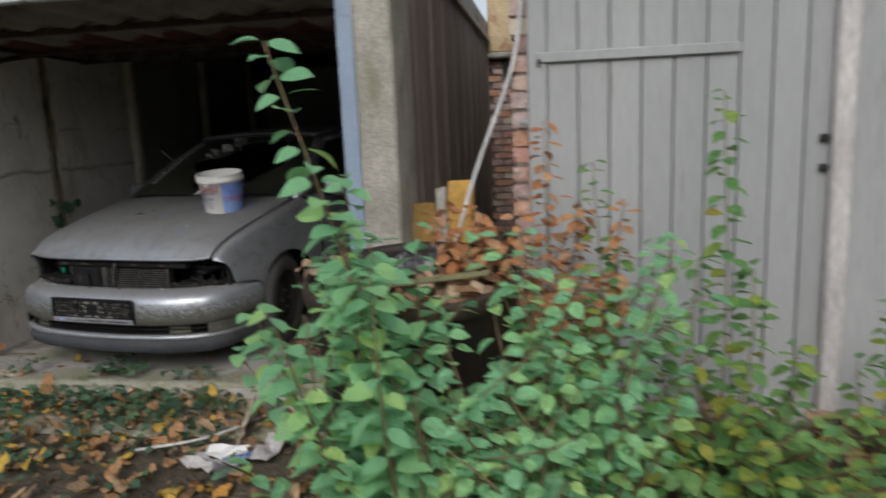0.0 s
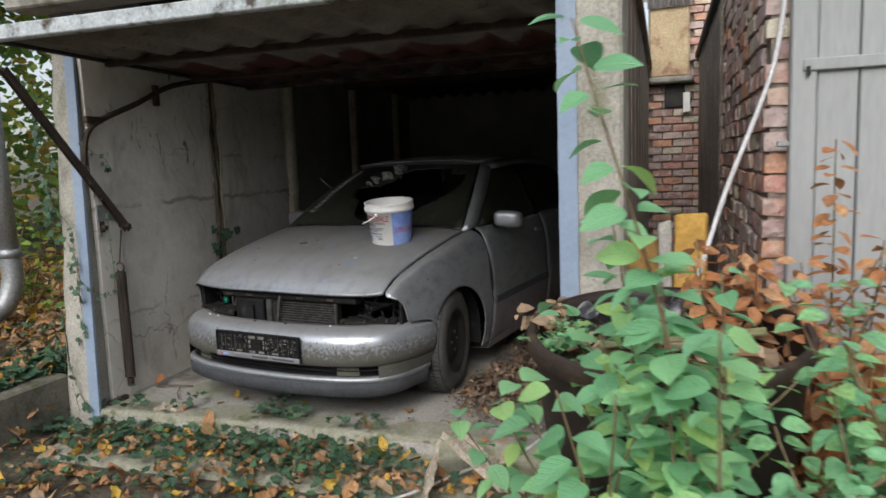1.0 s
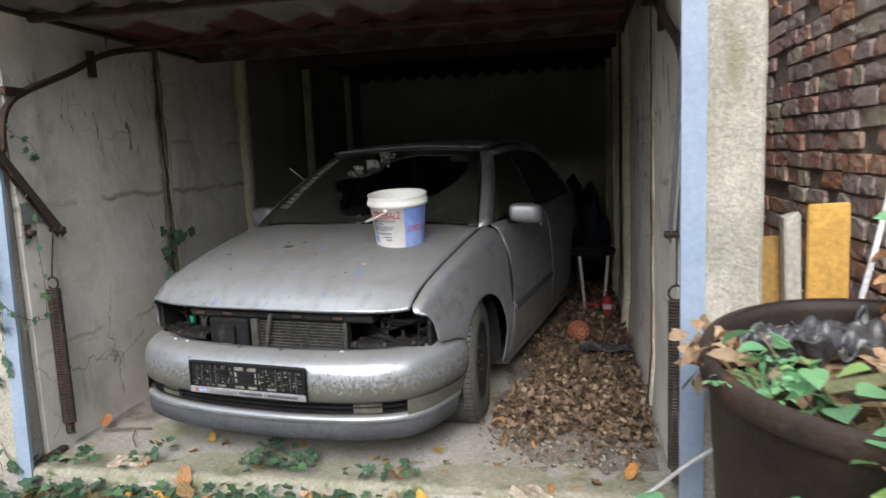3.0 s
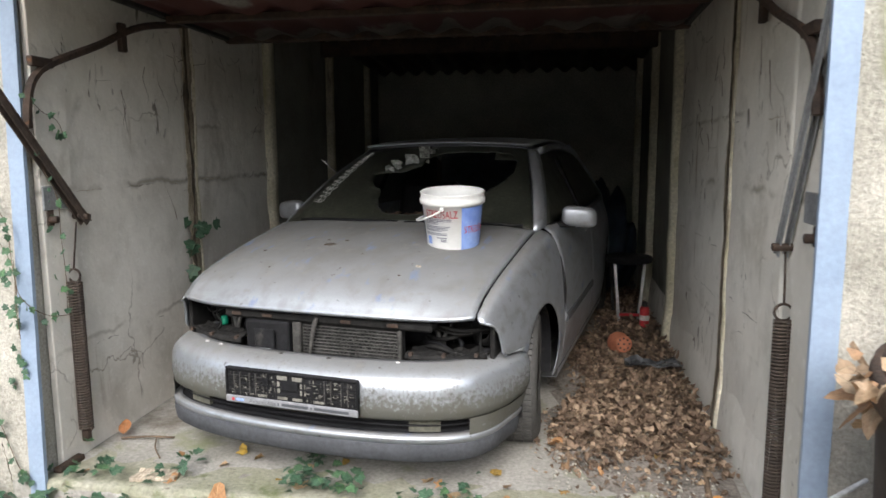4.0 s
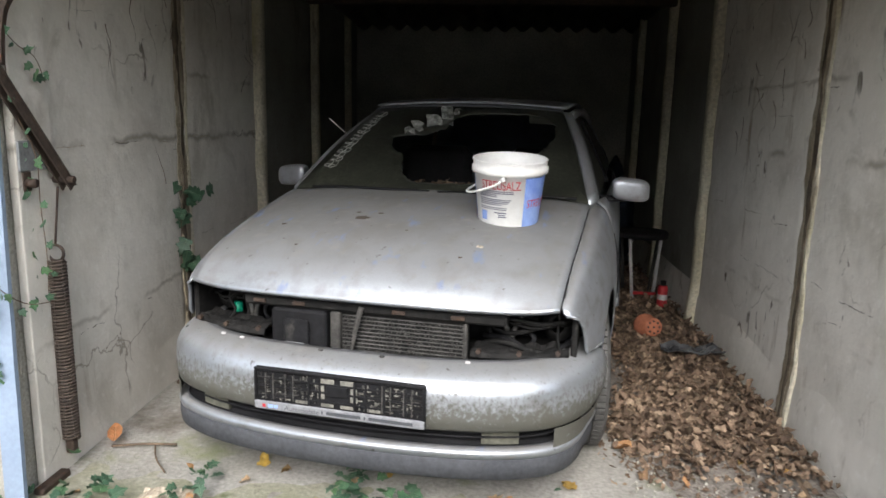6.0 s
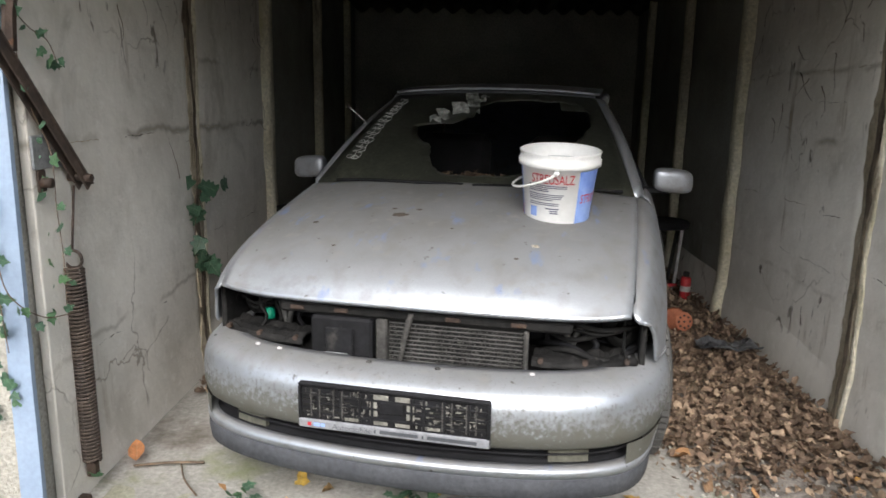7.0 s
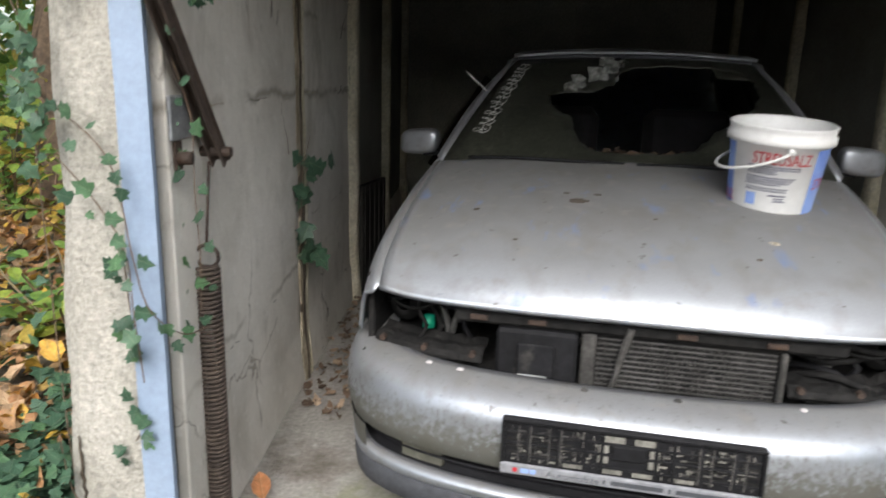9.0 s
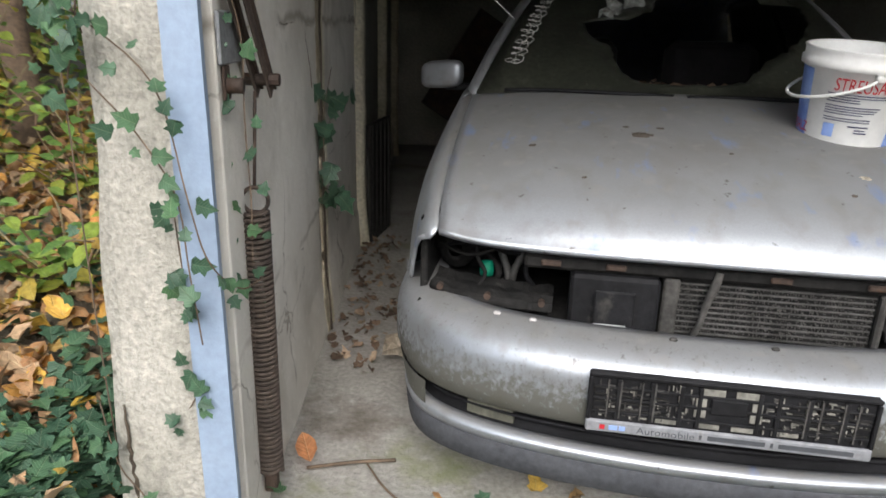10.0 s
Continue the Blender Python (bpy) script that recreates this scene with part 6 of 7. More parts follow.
climber("pillar_ivy", "ivy climbing over the rough concrete pillar and jamb", (
    [(-1.50, 0.25, 1.12), (-1.42, 0.26, 1.06), (-1.33, 0.25, 0.97), (-1.28, 0.21, 0.80), (-1.255, 0.21, 0.70), (-1.235, 0.30, 0.62), (-1.228, 0.42, 0.595)],
    [(-1.33, 0.27, 0.83), (-1.325, 0.268, 0.7), (-1.315, 0.268, 0.55), (-1.32, 0.268, 0.42), (-1.37, 0.27, 0.36)],
    [(-1.45, 0.26, 1.45), (-1.42, 0.262, 1.3), (-1.46, 0.262, 1.15), (-1.44, 0.265, 1.05)],
    [(-1.52, 0.28, 1.75), (-1.46, 0.25, 1.52), (-1.50, 0.26, 1.30), (-1.44, 0.255, 1.12), (-1.47, 0.26, 0.98)],
    [(-1.44, 0.26, 0.98), (-1.37, 0.255, 0.90), (-1.315, 0.25, 0.80), (-1.295, 0.225, 0.68), (-1.28, 0.215, 0.55)],
    [(-1.50, 0.27, 0.40), (-1.47, 0.25, 0.28), (-1.42, 0.245, 0.20), (-1.36, 0.24, 0.05), (-1.30, 0.23, 0.0)],
    [(-1.49, 0.30, 1.6), (-1.50, 0.30, 1.4), (-1.51, 0.31, 1.2), (-1.50, 0.30, 1.0), (-1.50, 0.30, 0.5), (-1.49, 0.3, 0.1)]), 31, (0.018, 0.040), gap=0.026)
climber("jamb_ivy", "ivy runner hanging beside the door spring", ([(-1.255, 0.33, 1.38), (-1.25, 0.34, 1.2), (-1.235, 0.40, 1.05), (-1.24, 0.41, 0.9), (-1.24, 0.42, 0.75), (-1.245, 0.42, 0.62)], [(-1.25, 0.30, 1.42), (-1.235, 0.36, 1.36), (-1.225, 0.42, 1.33), (-1.22, 0.45, 1.26)]), 32, (0.018, 0.038))
climber("wall_ivy", "ivy sprig growing out of the wall seam", ([(-1.275, 1.37, 0.50), (-1.265, 1.37, 0.65), (-1.26, 1.38, 0.80), (-1.24, 1.42, 0.93)], [(-1.26, 1.36, 0.72), (-1.235, 1.45, 0.80), (-1.22, 1.52, 0.82)], [(-1.27, 1.37, 0.55), (-1.24, 1.42, 0.52), (-1.22, 1.46, 0.46)]), 33, (0.05, 0.085), (0.8, -0.6, 0.2), 0.045)


# shrubs
def shrub(name, label, base, shoots, material, seed, size, gap, singly=False, droop=0.35, fine=False, stem=0.0045):
    """Arching shoots from one base, leaves in alternate pairs along them."""
    rng = random.Random(seed)
    root = thing(name, label, "shrub", pose(*base))
    kinds = []
    if singly:
        for k in range(5):
            p = Pile()
            p.leaf(Matrix.Identity(4), 1.0, BROAD, rng.uniform(0.1, 0.35), rng.uniform(0.1, 0.4))
            kinds.append(p.mesh("leaf", material))
    pile = Pile()
    for tip, bend in shoots:
        tip = Vector(tip) - Vector(base)
        mid = tip * 0.5 + Vector(bend)
        pts = smoothline([Vector((0, 0, 0)), mid, tip], 18)
        bm = bmesh.new()
        tube(bm, pts, [stem * (1 - 0.75 * k / 17) + 0.001 for k in range(18)], 6)
        part("stem", bm, SHOOT, root, smooth=True)
        length = sum((b - a).length for a, b in zip(pts, pts[1:]))
        n = max(4, int(length / gap))
        for k, c in enumerate(along(pts, n)):
            f = k / (n - 1)
            if f < 0.18:
                continue
            for q in range(2):
                if rng.random() < 0.12:
                    continue
                az = k * 1.9 + q * math.pi + rng.uniform(-0.5, 0.5)
                out = Vector((math.cos(az), math.sin(az), rng.uniform(-droop, 0.35))).normalized()
                nrm = (Vector((0, -0.25, 1)) + Vector((rng.uniform(-0.5, 0.5), rng.uniform(-0.5, 0.5), 0))).normalized()
                xax = out.cross(nrm).normalized()
                zax = xax.cross(out)
                rot = Matrix((xax, out, zax)).transposed().to_4x4()
                sc = rng.uniform(*size) * (1.0 - 0.35 * f)
                m = Matrix.Translation(c + out * 0.012) @ rot
                if singly:
                    ob = new("leaf", rng.choice(kinds))
                    ob.parent = root
                    ob.matrix_basis = m @ Matrix.Diagonal((sc * rng.uniform(0.85, 1.15), sc, sc, 1))
                else:
                    pile.leaf(m, sc, BROAD if fine else OVATE, rng.uniform(0.1, 0.35), rng.uniform(0.1, 0.45))
    if pile.v:
        pile.put("foliage", material, root)
    return root


def make_shrubs():
    rng = random.Random(77)
    # leafy shrub beside the tub
    shoots = [((1.475, -1.36, 1.48), (0.06, -0.06, 0.10)), ((1.27, -1.12, 0.70), (-0.02, 0, 0.03)), ((1.345, -1.26, 0.80), (-0.03, -0.03, 0.05)), ((1.44, -1.38, 0.83), (-0.03, -0.06, 0.06)), ((1.10, -0.88, 0.56), (-0.02, 0.0, 0.04)), ((1.50, -0.90, 1.13), (-0.02, 0.06, 0.12)),
              ((1.33, -0.62, 0.83), (0.02, 0.10, 0.10)), ((1.54, -1.06, 1.04), (-0.04, 0, 0.12)), ((1.44, -1.02, 0.69), (0.03, 0, 0.06)), ((1.50, -1.08, 0.78), (0.02, 0, 0.08)), ((1.46, -0.86, 0.83), (0.05, 0.05, 0.08)), ((1.60, -0.91, 0.86), (0.03, 0.03, 0.1)), ((1.55, -1.22, 0.74), (0.02, -0.04, 0.08)), ((1.62, -1.04, 0.66), (0.04, 0, 0.08)), ((1.40, -0.70, 0.78), (0.06, 0.08, 0.1)), ((1.66, -1.22, 0.98), (0.0, -0.03, 0.1)), ((1.74, -1.05, 1.0), (0.02, 0.02, 0.1)), ((1.62, -1.33, 1.04), (-0.02, -0.06, 0.12)), ((1.71, -1.43, 0.96), (0, -0.1, 0.1))]
    shrub("leafy_shrub", "green broad-leaved shrub sprouting beside the rusty tub", (1.72, -1.15, -0.12), shoots, FRESH, 5, (0.085, 0.125), 0.042, True)
    shoots = []
    for _ in range(64):
        x = 1.28 + 0.95 * rng.random() ** 0.7
        top = curve(x, (1.1, 1.27, 1.45, 1.6, 1.8, 2.0, 2.3), (0.3, 0.5, 0.72, 0.92, 0.88, 0.8, 0.7))
        shoots.append(((x, rng.uniform(-1.45, -0.85), top * rng.uniform(0.4, 1.0)), (rng.uniform(-0.2, 0.2), rng.uniform(-0.1, 0.1), 0.12)))
    shrub("low_shrub", "dense tangle of green shoots round the shrub", (1.76, -1.2, -0.12), shoots, FRESH, 6, (0.06, 0.105), 0.075, fine=True)
    shoots = [((1.88 + 0.75 * rng.random(), rng.uniform(-1.15, -0.7), rng.uniform(0.35, 0.95)), (rng.uniform(-0.12, 0.12), rng.uniform(-0.1, 0.1), 0.12)) for _ in range(30)]
    shrub("broad_shrub", "bushy green shrub between the tub and the gate", (2.22, -0.92, -0.1), shoots, FRESH, 14, (0.06, 0.105), 0.055, fine=True)
    # wilted shrub behind the tub
    shoots = [((2.10, -0.30, 1.27), (0.03, 0, 0.0)), ((1.72, -0.30, 0.98), (-0.1, 0, 0.1)), ((1.85, -0.35, 0.95), (0, 0, 0.1)), ((2.0, -0.40, 0.92), (0.03, 0, 0.1)), ((2.22, -0.35, 0.98), (0.05, 0, 0.1)),
              *[((rng.uniform(1.68, 2.4), rng.uniform(-0.6, -0.2), rng.uniform(0.5, 1.0)), (rng.uniform(-0.12, 0.12), 0, 0.12)) for _ in range(15)], ((1.95, -0.5, 0.75), (0, -0.05, 0.1)), ((2.15, -0.55, 0.70), (0.05, -0.05, 0.1)), ((2.30, -0.45, 0.66), (0.05, 0, 0.1)), ((1.78, -0.22, 0.86), (-0.05, 0, 0.1)), ((2.3, -0.6, 0.45), (0.1, 0, 0.1))]
    shrub("wilted_shrub", "shrub with wilted orange-brown leaves before the gate", (2.05, -0.22, -0.08), shoots, ORANGE, 8, (0.065, 0.10), 0.026, droop=0.7)
    # shoots in front of the grey gate
    shoots = [((2.68, -0.55, 1.34), (0.02, 0, 0)), ((2.60, -0.60, 0.80), (-0.05, 0, 0.1)), ((2.80, -0.50, 0.75), (0.05, 0, 0.1)), ((2.50, -0.7, 0.62), (-0.1, 0, 0.08)), ((2.9, -0.65, 0.52), (0.1, 0, 0.08)),
              ((2.72, -0.8, 0.5), (0, -0.1, 0.1)), ((2.45, -0.85, 0.42), (-0.1, -0.1, 0.1)), ((2.95, -0.9, 0.36), (0.1, -0.1, 0.1))]
    shrub("gate_shrub", "yellowing green shrub before the grey gate", (2.70, -0.5, -0.08), shoots, GREEN, 9, (0.07, 0.11), 0.03)
    shoots = [((2.27, -0.45, 1.12), (0.02, 0, 0)), ((2.35, -0.5, 0.85), (0.03, 0, 0.1)), ((2.2, -0.6, 0.75), (0, 0, 0.1)), ((2.42, -0.55, 0.6), (0.05, 0, 0.1)), ((2.25, -0.75, 0.5), (0, -0.1, 0.1))]
    shrub("slender_shrub", "slender green shrub before the grey gate", (2.3, -0.45, -0.08), shoots, GREEN, 10, (0.06, 0.10), 0.032)
    shoots = [((3.3, -0.35, 0.58), (0, 0, 0)), ((3.5, -0.4, 0.5), (0.05, 0, 0.05)), ((3.15, -0.5, 0.42), (-0.05, 0, 0.05)), ((3.4, -0.6, 0.35), (0, -0.05, 0.05)), ((3.7, -0.5, 0.3), (0.1, 0, 0.05))]
    shrub("corner_shrub", "small green shrub at the foot of the white post", (3.35, -0.35, -0.08), shoots, GREEN, 12, (0.06, 0.10), 0.03)
    # low growth before the gate
    shoots = [((rng.uniform(2.1, 3.7), rng.uniform(-1.3, -0.3), rng.uniform(0.05, 0.45)), (rng.uniform(-0.1, 0.1), rng.uniform(-0.1, 0.1), 0.1)) for _ in range(36)]
    shrub("undergrowth", "yellow-green undergrowth before the gate", (2.75, -0.75, -0.1), shoots, GREEN, 13, (0.06, 0.10), 0.05)
    # thicket on the bank
    for k, (x, y, h) in enumerate(((-2.1, 1.3, 0.32), (-2.5, 2.3, 0.5), (-2.2, 3.4, 0.6), (-3.0, 1.4, 0.7), (-3.3, 2.8, 1.0), (-2.7, 4.4, 1.2))):
        z = ground_height(x, y)
        shoots = [((x + rng.uniform(-0.45, 0.45), y + rng.uniform(-0.45, 0.45), z + h * rng.uniform(0.5, 1.1)), (rng.uniform(-0.1, 0.1), rng.uniform(-0.1, 0.1), 0.1)) for _ in range(11)]
        shrub("bank_shrub", "green and yellow undergrowth shrub on the leafy bank", (x, y, z - 0.02), shoots, FOREST, 40 + k, (0.07, 0.12), 0.06)


make_shrubs()


def tree(x, y, h, r, seed, crown=1.0):
    rng = random.Random(seed)
    z = ground_height(x, y) - 0.05
    root = thing("tree", "dark-barked tree with thinning autumn foliage", "tree", pose(x, y, z), "trees behind the garage bank")
    bm = bmesh.new()
    pts = [(0.25 * noise.noise(Vector((k * 0.3, seed, 0))), 0.25 * noise.noise(Vector((k * 0.3, seed, 9))), h * k / 14) for k in range(15)]
    tube(bm, pts, [r * (1 - 0.75 * k / 14) * (1.35 if k == 0 else 1) for k in range(15)], 10)
    part("trunk", bm, BARK, root, smooth=True)
    p = Pile()
    for k in range(9):
        a = rng.uniform(0, 6.28)
        b = Vector(pts[4 + k])
        e = b + Vector((math.cos(a), math.sin(a), rng.uniform(0.2, 0.7))) * rng.uniform(0.9, 1.7) * crown
        m = (b + e) / 2 + Vector((0, 0, 0.2))
        bm = bmesh.new()
        line = smoothline([b, m, e], 9)
        tube(bm, line, [r * 0.3 * (1 - 0.8 * i / 8) for i in range(9)], 6)
        part("limb", bm, BARK, root, smooth=True)
        for c in line[2:]:
            for _ in range(42):
                q = c + Vector((rng.gauss(0, 0.32), rng.gauss(0, 0.32), rng.gauss(0, 0.28))) * crown
                p.leaf(pose(*q, rng.uniform(-60, 60), rng.uniform(-60, 60), rng.uniform(0, 360)), rng.uniform(0.09, 0.17))
    p.put("crown", FOREST, root)


for k, (x, y, h) in enumerate(((-3.4, 3.4, 4.5), (-4.4, 1.6, 5.0), (-5.0, 4.6, 5.5), (-3.0, 6.5, 5.0), (-6.0, 2.4, 6.0), (-5.4, 7.2, 6.0))):
    tree(x, y, h, 0.10 + 0.012 * k, 60 + k)


def make_thicket():
    rng = random.Random(99)
    p = Pile()
    for _ in range(620):
        a = rng.uniform(0, 1)
        c = Vector((-4.0 - 5.5 * rng.random(), 1.0 + 10 * a, 0.2 + 5.5 * rng.random() ** 1.3))
        for _ in range(26):
            q = c + Vector((rng.gauss(0, 0.3), rng.gauss(0, 0.3), rng.gauss(0, 0.25)))
            p.leaf(pose(*q, rng.uniform(-60, 60), rng.uniform(-60, 60), rng.uniform(0, 360)), rng.uniform(0.10, 0.18))
    tagged(p.put("thicket", FOREST), "dense green and yellow thicket behind the bank", "thicket", kind="stuff")


make_thicket()


# ---- left bank: kerb, downpipe ----
def make_bank():
    bm = bmesh.new()
    rows = []
    for k in range(31):
        y = 0.275 - 1.9 * k / 30
        e = 0.008 * noise.noise(Vector((y * 5, 1, 0)))
        rows.append([(-1.485 + e, y, -0.25), (-1.485 + e, y, 0.165), (-1.50 + e, y, 0.178 + e), (-1.60 + e, y, 0.18 + e), (-1.61, y, -0.25)])
    grid(bm, rows)
    whole("kerb", bm, KERB, "low mossy concrete kerb holding the leafy bank", "kerb", kind="structure")
    pipe = thing("downpipe", "grey plastic downpipe with elbow on the bank", "pipe", pose(-2.75, 1.05, 0.28))
    bm = bmesh.new()
    tube(bm, [(0.0, 0, 2.6), (0.0, 0, 1.2), (0.02, 0, 0.45)], 0.062, 16)
    part("pipe_run", bm, GALV, pipe, smooth=True)
    bm = bmesh.new()
    tube(bm, smoothline([(0.02, 0, 0.46), (0.025, -0.005, 0.25), (0.0, -0.06, 0.1), (-0.06, -0.14, 0.03)], 12), 0.068, 16)
    part("elbow", bm, GALV, pipe, smooth=True)
    bm = bmesh.new()
    tube(bm, [(0.02, 0, 0.42), (0.02, 0, 0.48)], 0.076, 16)
    part("collar", bm, GALV, pipe, smooth=True)


make_bank()


def make_gutter():
    g = thing("roof_gutter", "grey half-round gutter along the garage eave with moss", "gutter")
    bm = bmesh.new()
    rows = []
    for k in range(2):
        x = -1.75 + 3.4 * k
        rows.append([(x, -0.06 + 0.055 * math.cos(radians(a)), 2.115 + 0.055 * math.sin(radians(a))) for a in range(180, 361, 15)])
    grid(bm, rows)
    part("trough", bm, GALV, g, smooth=True, solid=0.004)
    for x in (-1.5, -0.6, 0.3, 1.2):
        bm = bmesh.new()
        tube(bm, [(x, -0.06 + 0.06 * math.cos(radians(a)), 2.115 + 0.06 * math.sin(radians(a))) for a in range(180, 361, 15)] + [(x, 0.05, 2.17), (x, 0.16, 2.2)], 0.006, 5)
        part("bracket", bm, RUST, g)


make_gutter()


# ---- neighbour: brick wall, gate, alley ----
def make_neighbour():
    st = "structure"
    y0, y1, xf, top = 0.13, 2.16, 1.965, 2.2
    wall = thing("wall_brick", "weathered red brick wall with crumbling mortar", "wall", kind=st)
    part("mortar", boxed((xf + 0.016, y0 + 0.016, -0.2), (xf + 0.24, y1, 2.62)), MORTAR, wall)
    rend = thing("wall_rendered", "rough grey cement-rendered wall along the alley", "wall", kind=st)
    bm = bmesh.new()
    grid(bm, [[(xf - 0.012 + 0.012 * noise.noise(Vector((y * 4, z * 4, 1))), y, z) for y in [y1 + (5.6 - y1) * i / 40 for i in range(41)]] for z in [-0.2 + 2.4 * j / 30 for j in range(31)]])
    part("render_coat", bm, RENDERCOAT, rend, smooth=True, solid=-0.02)
    part("wall_body", boxed((xf + 0.03, y1 + 0.001, -0.2), (xf + 0.24, 5.6, top)), MORTAR, rend)
    part("coping", boxed((xf - 0.05, y1 - 0.02, top), (xf + 0.3, 5.6, top + 0.05), 0.01), DARKSTEEL, rend)
    # end of the alley
    end = thing("wall_alley_end", "brick and ochre plaster wall at the end of the alley", "wall", kind=st)
    part("backing", boxed((1.46, 5.12, -0.2), (2.9, 5.3, 4.2)), MORTAR, end)
    part("plaster", boxed((1.47, 4.98, 2.02), (1.86, 5.119, 2.72), 0.02), OCHRE, end, "stained ochre plaster")
    part("ledge", boxed((1.46, 4.93, 1.96), (1.90, 5.119, 2.019), 0.015), CONCRETE, end)
    # solid dark block whose colour stands for the shade inside a niche
    part("niche", boxed((1.62, 5.05, 1.72), (1.82, 5.119, 1.94), 0.005), DARKSTEEL, end)
    part("white_block", boxed((1.80, 5.0, 1.66), (1.87, 5.049, 1.86), 0.005), WHITEPLASTIC, end)
    bm = bmesh.new()
    grid(bm, [[(1.46 + 0.42 * i / 60, 4.95 + 0.018 * math.sin(i * 0.62), z) for i in range(61)] for z in (2.70, 3.6)])
    part("corrugated_sheet", bm, PALEPOST, end, "pale corrugated sheet", True, 0.008)
    sheet = thing("wall_garage_side", "weathered brown boards on the garage's outer side", "wall", kind=st)
    for k in range(20):
        y = 0.37 + 0.25 * k
        part("board", boxed((1.4415, y, -0.2), (1.462 + 0.003 * (k % 2), y + 0.243, 2.12), 0.004), BOARDS, sheet)
    part("eave_board", boxed((1.45, 0.37, 2.121), (1.50, 5.5, 2.17), 0.006), OLDWOOD, sheet)
    # grey gate
    gate = thing("gate", "grey painted board gate with steel strap hinges", "gate", pose(0, 0.10, 0))
    part("gate_frame", boxed((2.035, -0.03, 0.0), (2.115, 0.03, 2.6), 0.006), GREYDOOR, gate)
    rng = random.Random(4)
    x = 2.118
    while x < 3.20:
        w = 0.128
        part("board", boxed((x, -0.018 + rng.uniform(-0.002, 0.002), 0.02), (x + w - 0.006, 0.012, 2.6), 0.004), GREYDOOR, gate)
        x += w
    part("gate_core", boxed((2.116, 0.0125, 0.02), (3.22, 0.03, 2.6)), GREYDOOR, gate)
    for z in (1.505,):
        part("strap_hinge", boxed((2.07, -0.038, z), (2.88, -0.0205, z + 0.042), 0.004), GREYDOOR, gate)
        bm = bmesh.new()
        tube(bm, [(2.085, -0.04, z - 0.015), (2.085, -0.04, z + 0.015)], 0.007, 8)
        part("hinge_pin", bm, DARKSTEEL, gate)
    for z in (1.02, 1.14):
        part("latch", boxed((3.195, -0.04, z), (3.228, -0.0205, z + 0.03), 0.005), DARKSTEEL, gate)
    post = boxed((3.232, 0.03, -0.2), (3.312, 0.16, 2.7), 0.01)
    whole("post_white", post, PALEPOST, "peeling white timber post of the gate", "post", kind=st)
    far = thing("wall_grey_boards", "grey board wall beyond the gate", "wall", kind=st)
    for k in range(14):
        part("board", boxed((3.318 + 0.2 * k, 0.095, -0.2), (3.512 + 0.2 * k, 0.12, 2.7), 0.004), GREYDOOR, far)
    part("backing", boxed((2.04, 0.1335, -0.25), (6.2, 0.30, 2.75)), MORTAR, far)
    # fine sill under the gate
    whole("gate_sill", boxed((2.04, 0.02, -0.2), (3.24, 0.132, 0.015), 0.01), CONCRETE, "grey concrete sill under the gate", "sill", kind=st)
    # white cable up the brick corner
    bm = bmesh.new()
    tube(bm, smoothline([(1.70, -0.10, 0.70), (1.76, -0.06, 0.90), (1.83, 0.0, 1.12), (1.93, 0.06, 1.38), (1.99, 0.085, 1.58), (2.02, 0.095, 1.9), (2.02, 0.1, 2.5)], 40), 0.0085, 8)
    whole("wall_cable", bm, CABLEWHITE, "white cable running down the brick corner", "cable", smooth=True)
    whole("cable_clip", boxed((1.995, 0.065, 1.255), (2.034, 0.10, 1.275), 0.004), GALV, "small metal clip on the gate frame", "clip")
    # bricks
    shapes = []
    for k in range(6):
        rng = random.Random(200 + k)
        bm = boxed((-0.5, -0.5, -0.5), (0.5, 0.5, 0.5), 0.0)
        bmesh.ops.subdivide_edges(bm, edges=bm.edges[:], cuts=2, use_grid_fill=True)
        for v in bm.verts:
            outer = sum(abs(c) > 0.4 for c in v.co)
            v.co *= 1 - rng.uniform(0, (0.0, 0.04, 0.08, 0.15)[outer])
        me = bpy.data.meshes.new("brick")
        bm.to_mesh(me)
        bm.free()
        me.materials.append(BRICK)
        shapes.append(me)
    rng = random.Random(8)

    def brick(parent, c, size, turn=0):
        ob = new("brick", rng.choice(shapes))
        ob.parent = parent
        ob.matrix_basis = pose(*c, rng.uniform(-0.8, 0.8), rng.uniform(-0.8, 0.8), turn + rng.uniform(-0.6, 0.6)) @ Matrix.Diagonal((*size, 1))
    course = 0.078
    for j in range(3, 33):
        z = j * course + 0.03
        y = y0
        first = True
        while y < y1:
            ln = rng.choice((0.235, 0.235, 0.12, 0.17)) if not (first and j % 2) else 0.115
            ln = min(ln, max(0.06, y1 - y))
            sink = 0.012 * rng.random() ** 2 + (0.025 if rng.random() < 0.07 else 0)
            brick(wall, (xf + 0.052 + sink, y + ln / 2, z + rng.uniform(-0.004, 0.004)), (0.118, ln - rng.uniform(0.006, 0.018), 0.068 + rng.uniform(-0.006, 0.004)))
            y += ln
            first = False
    for j in range(0, 42):
        z = j * course + 0.03
        for i in range(5):
            if 1.95 < z < 2.7 and i < 2:
                continue
            x = 1.50 + 0.2 * i + (0.1 if j % 2 else 0)
            brick(end, (x, 5.10, z), (0.19, 0.06, 0.066))


make_neighbour()


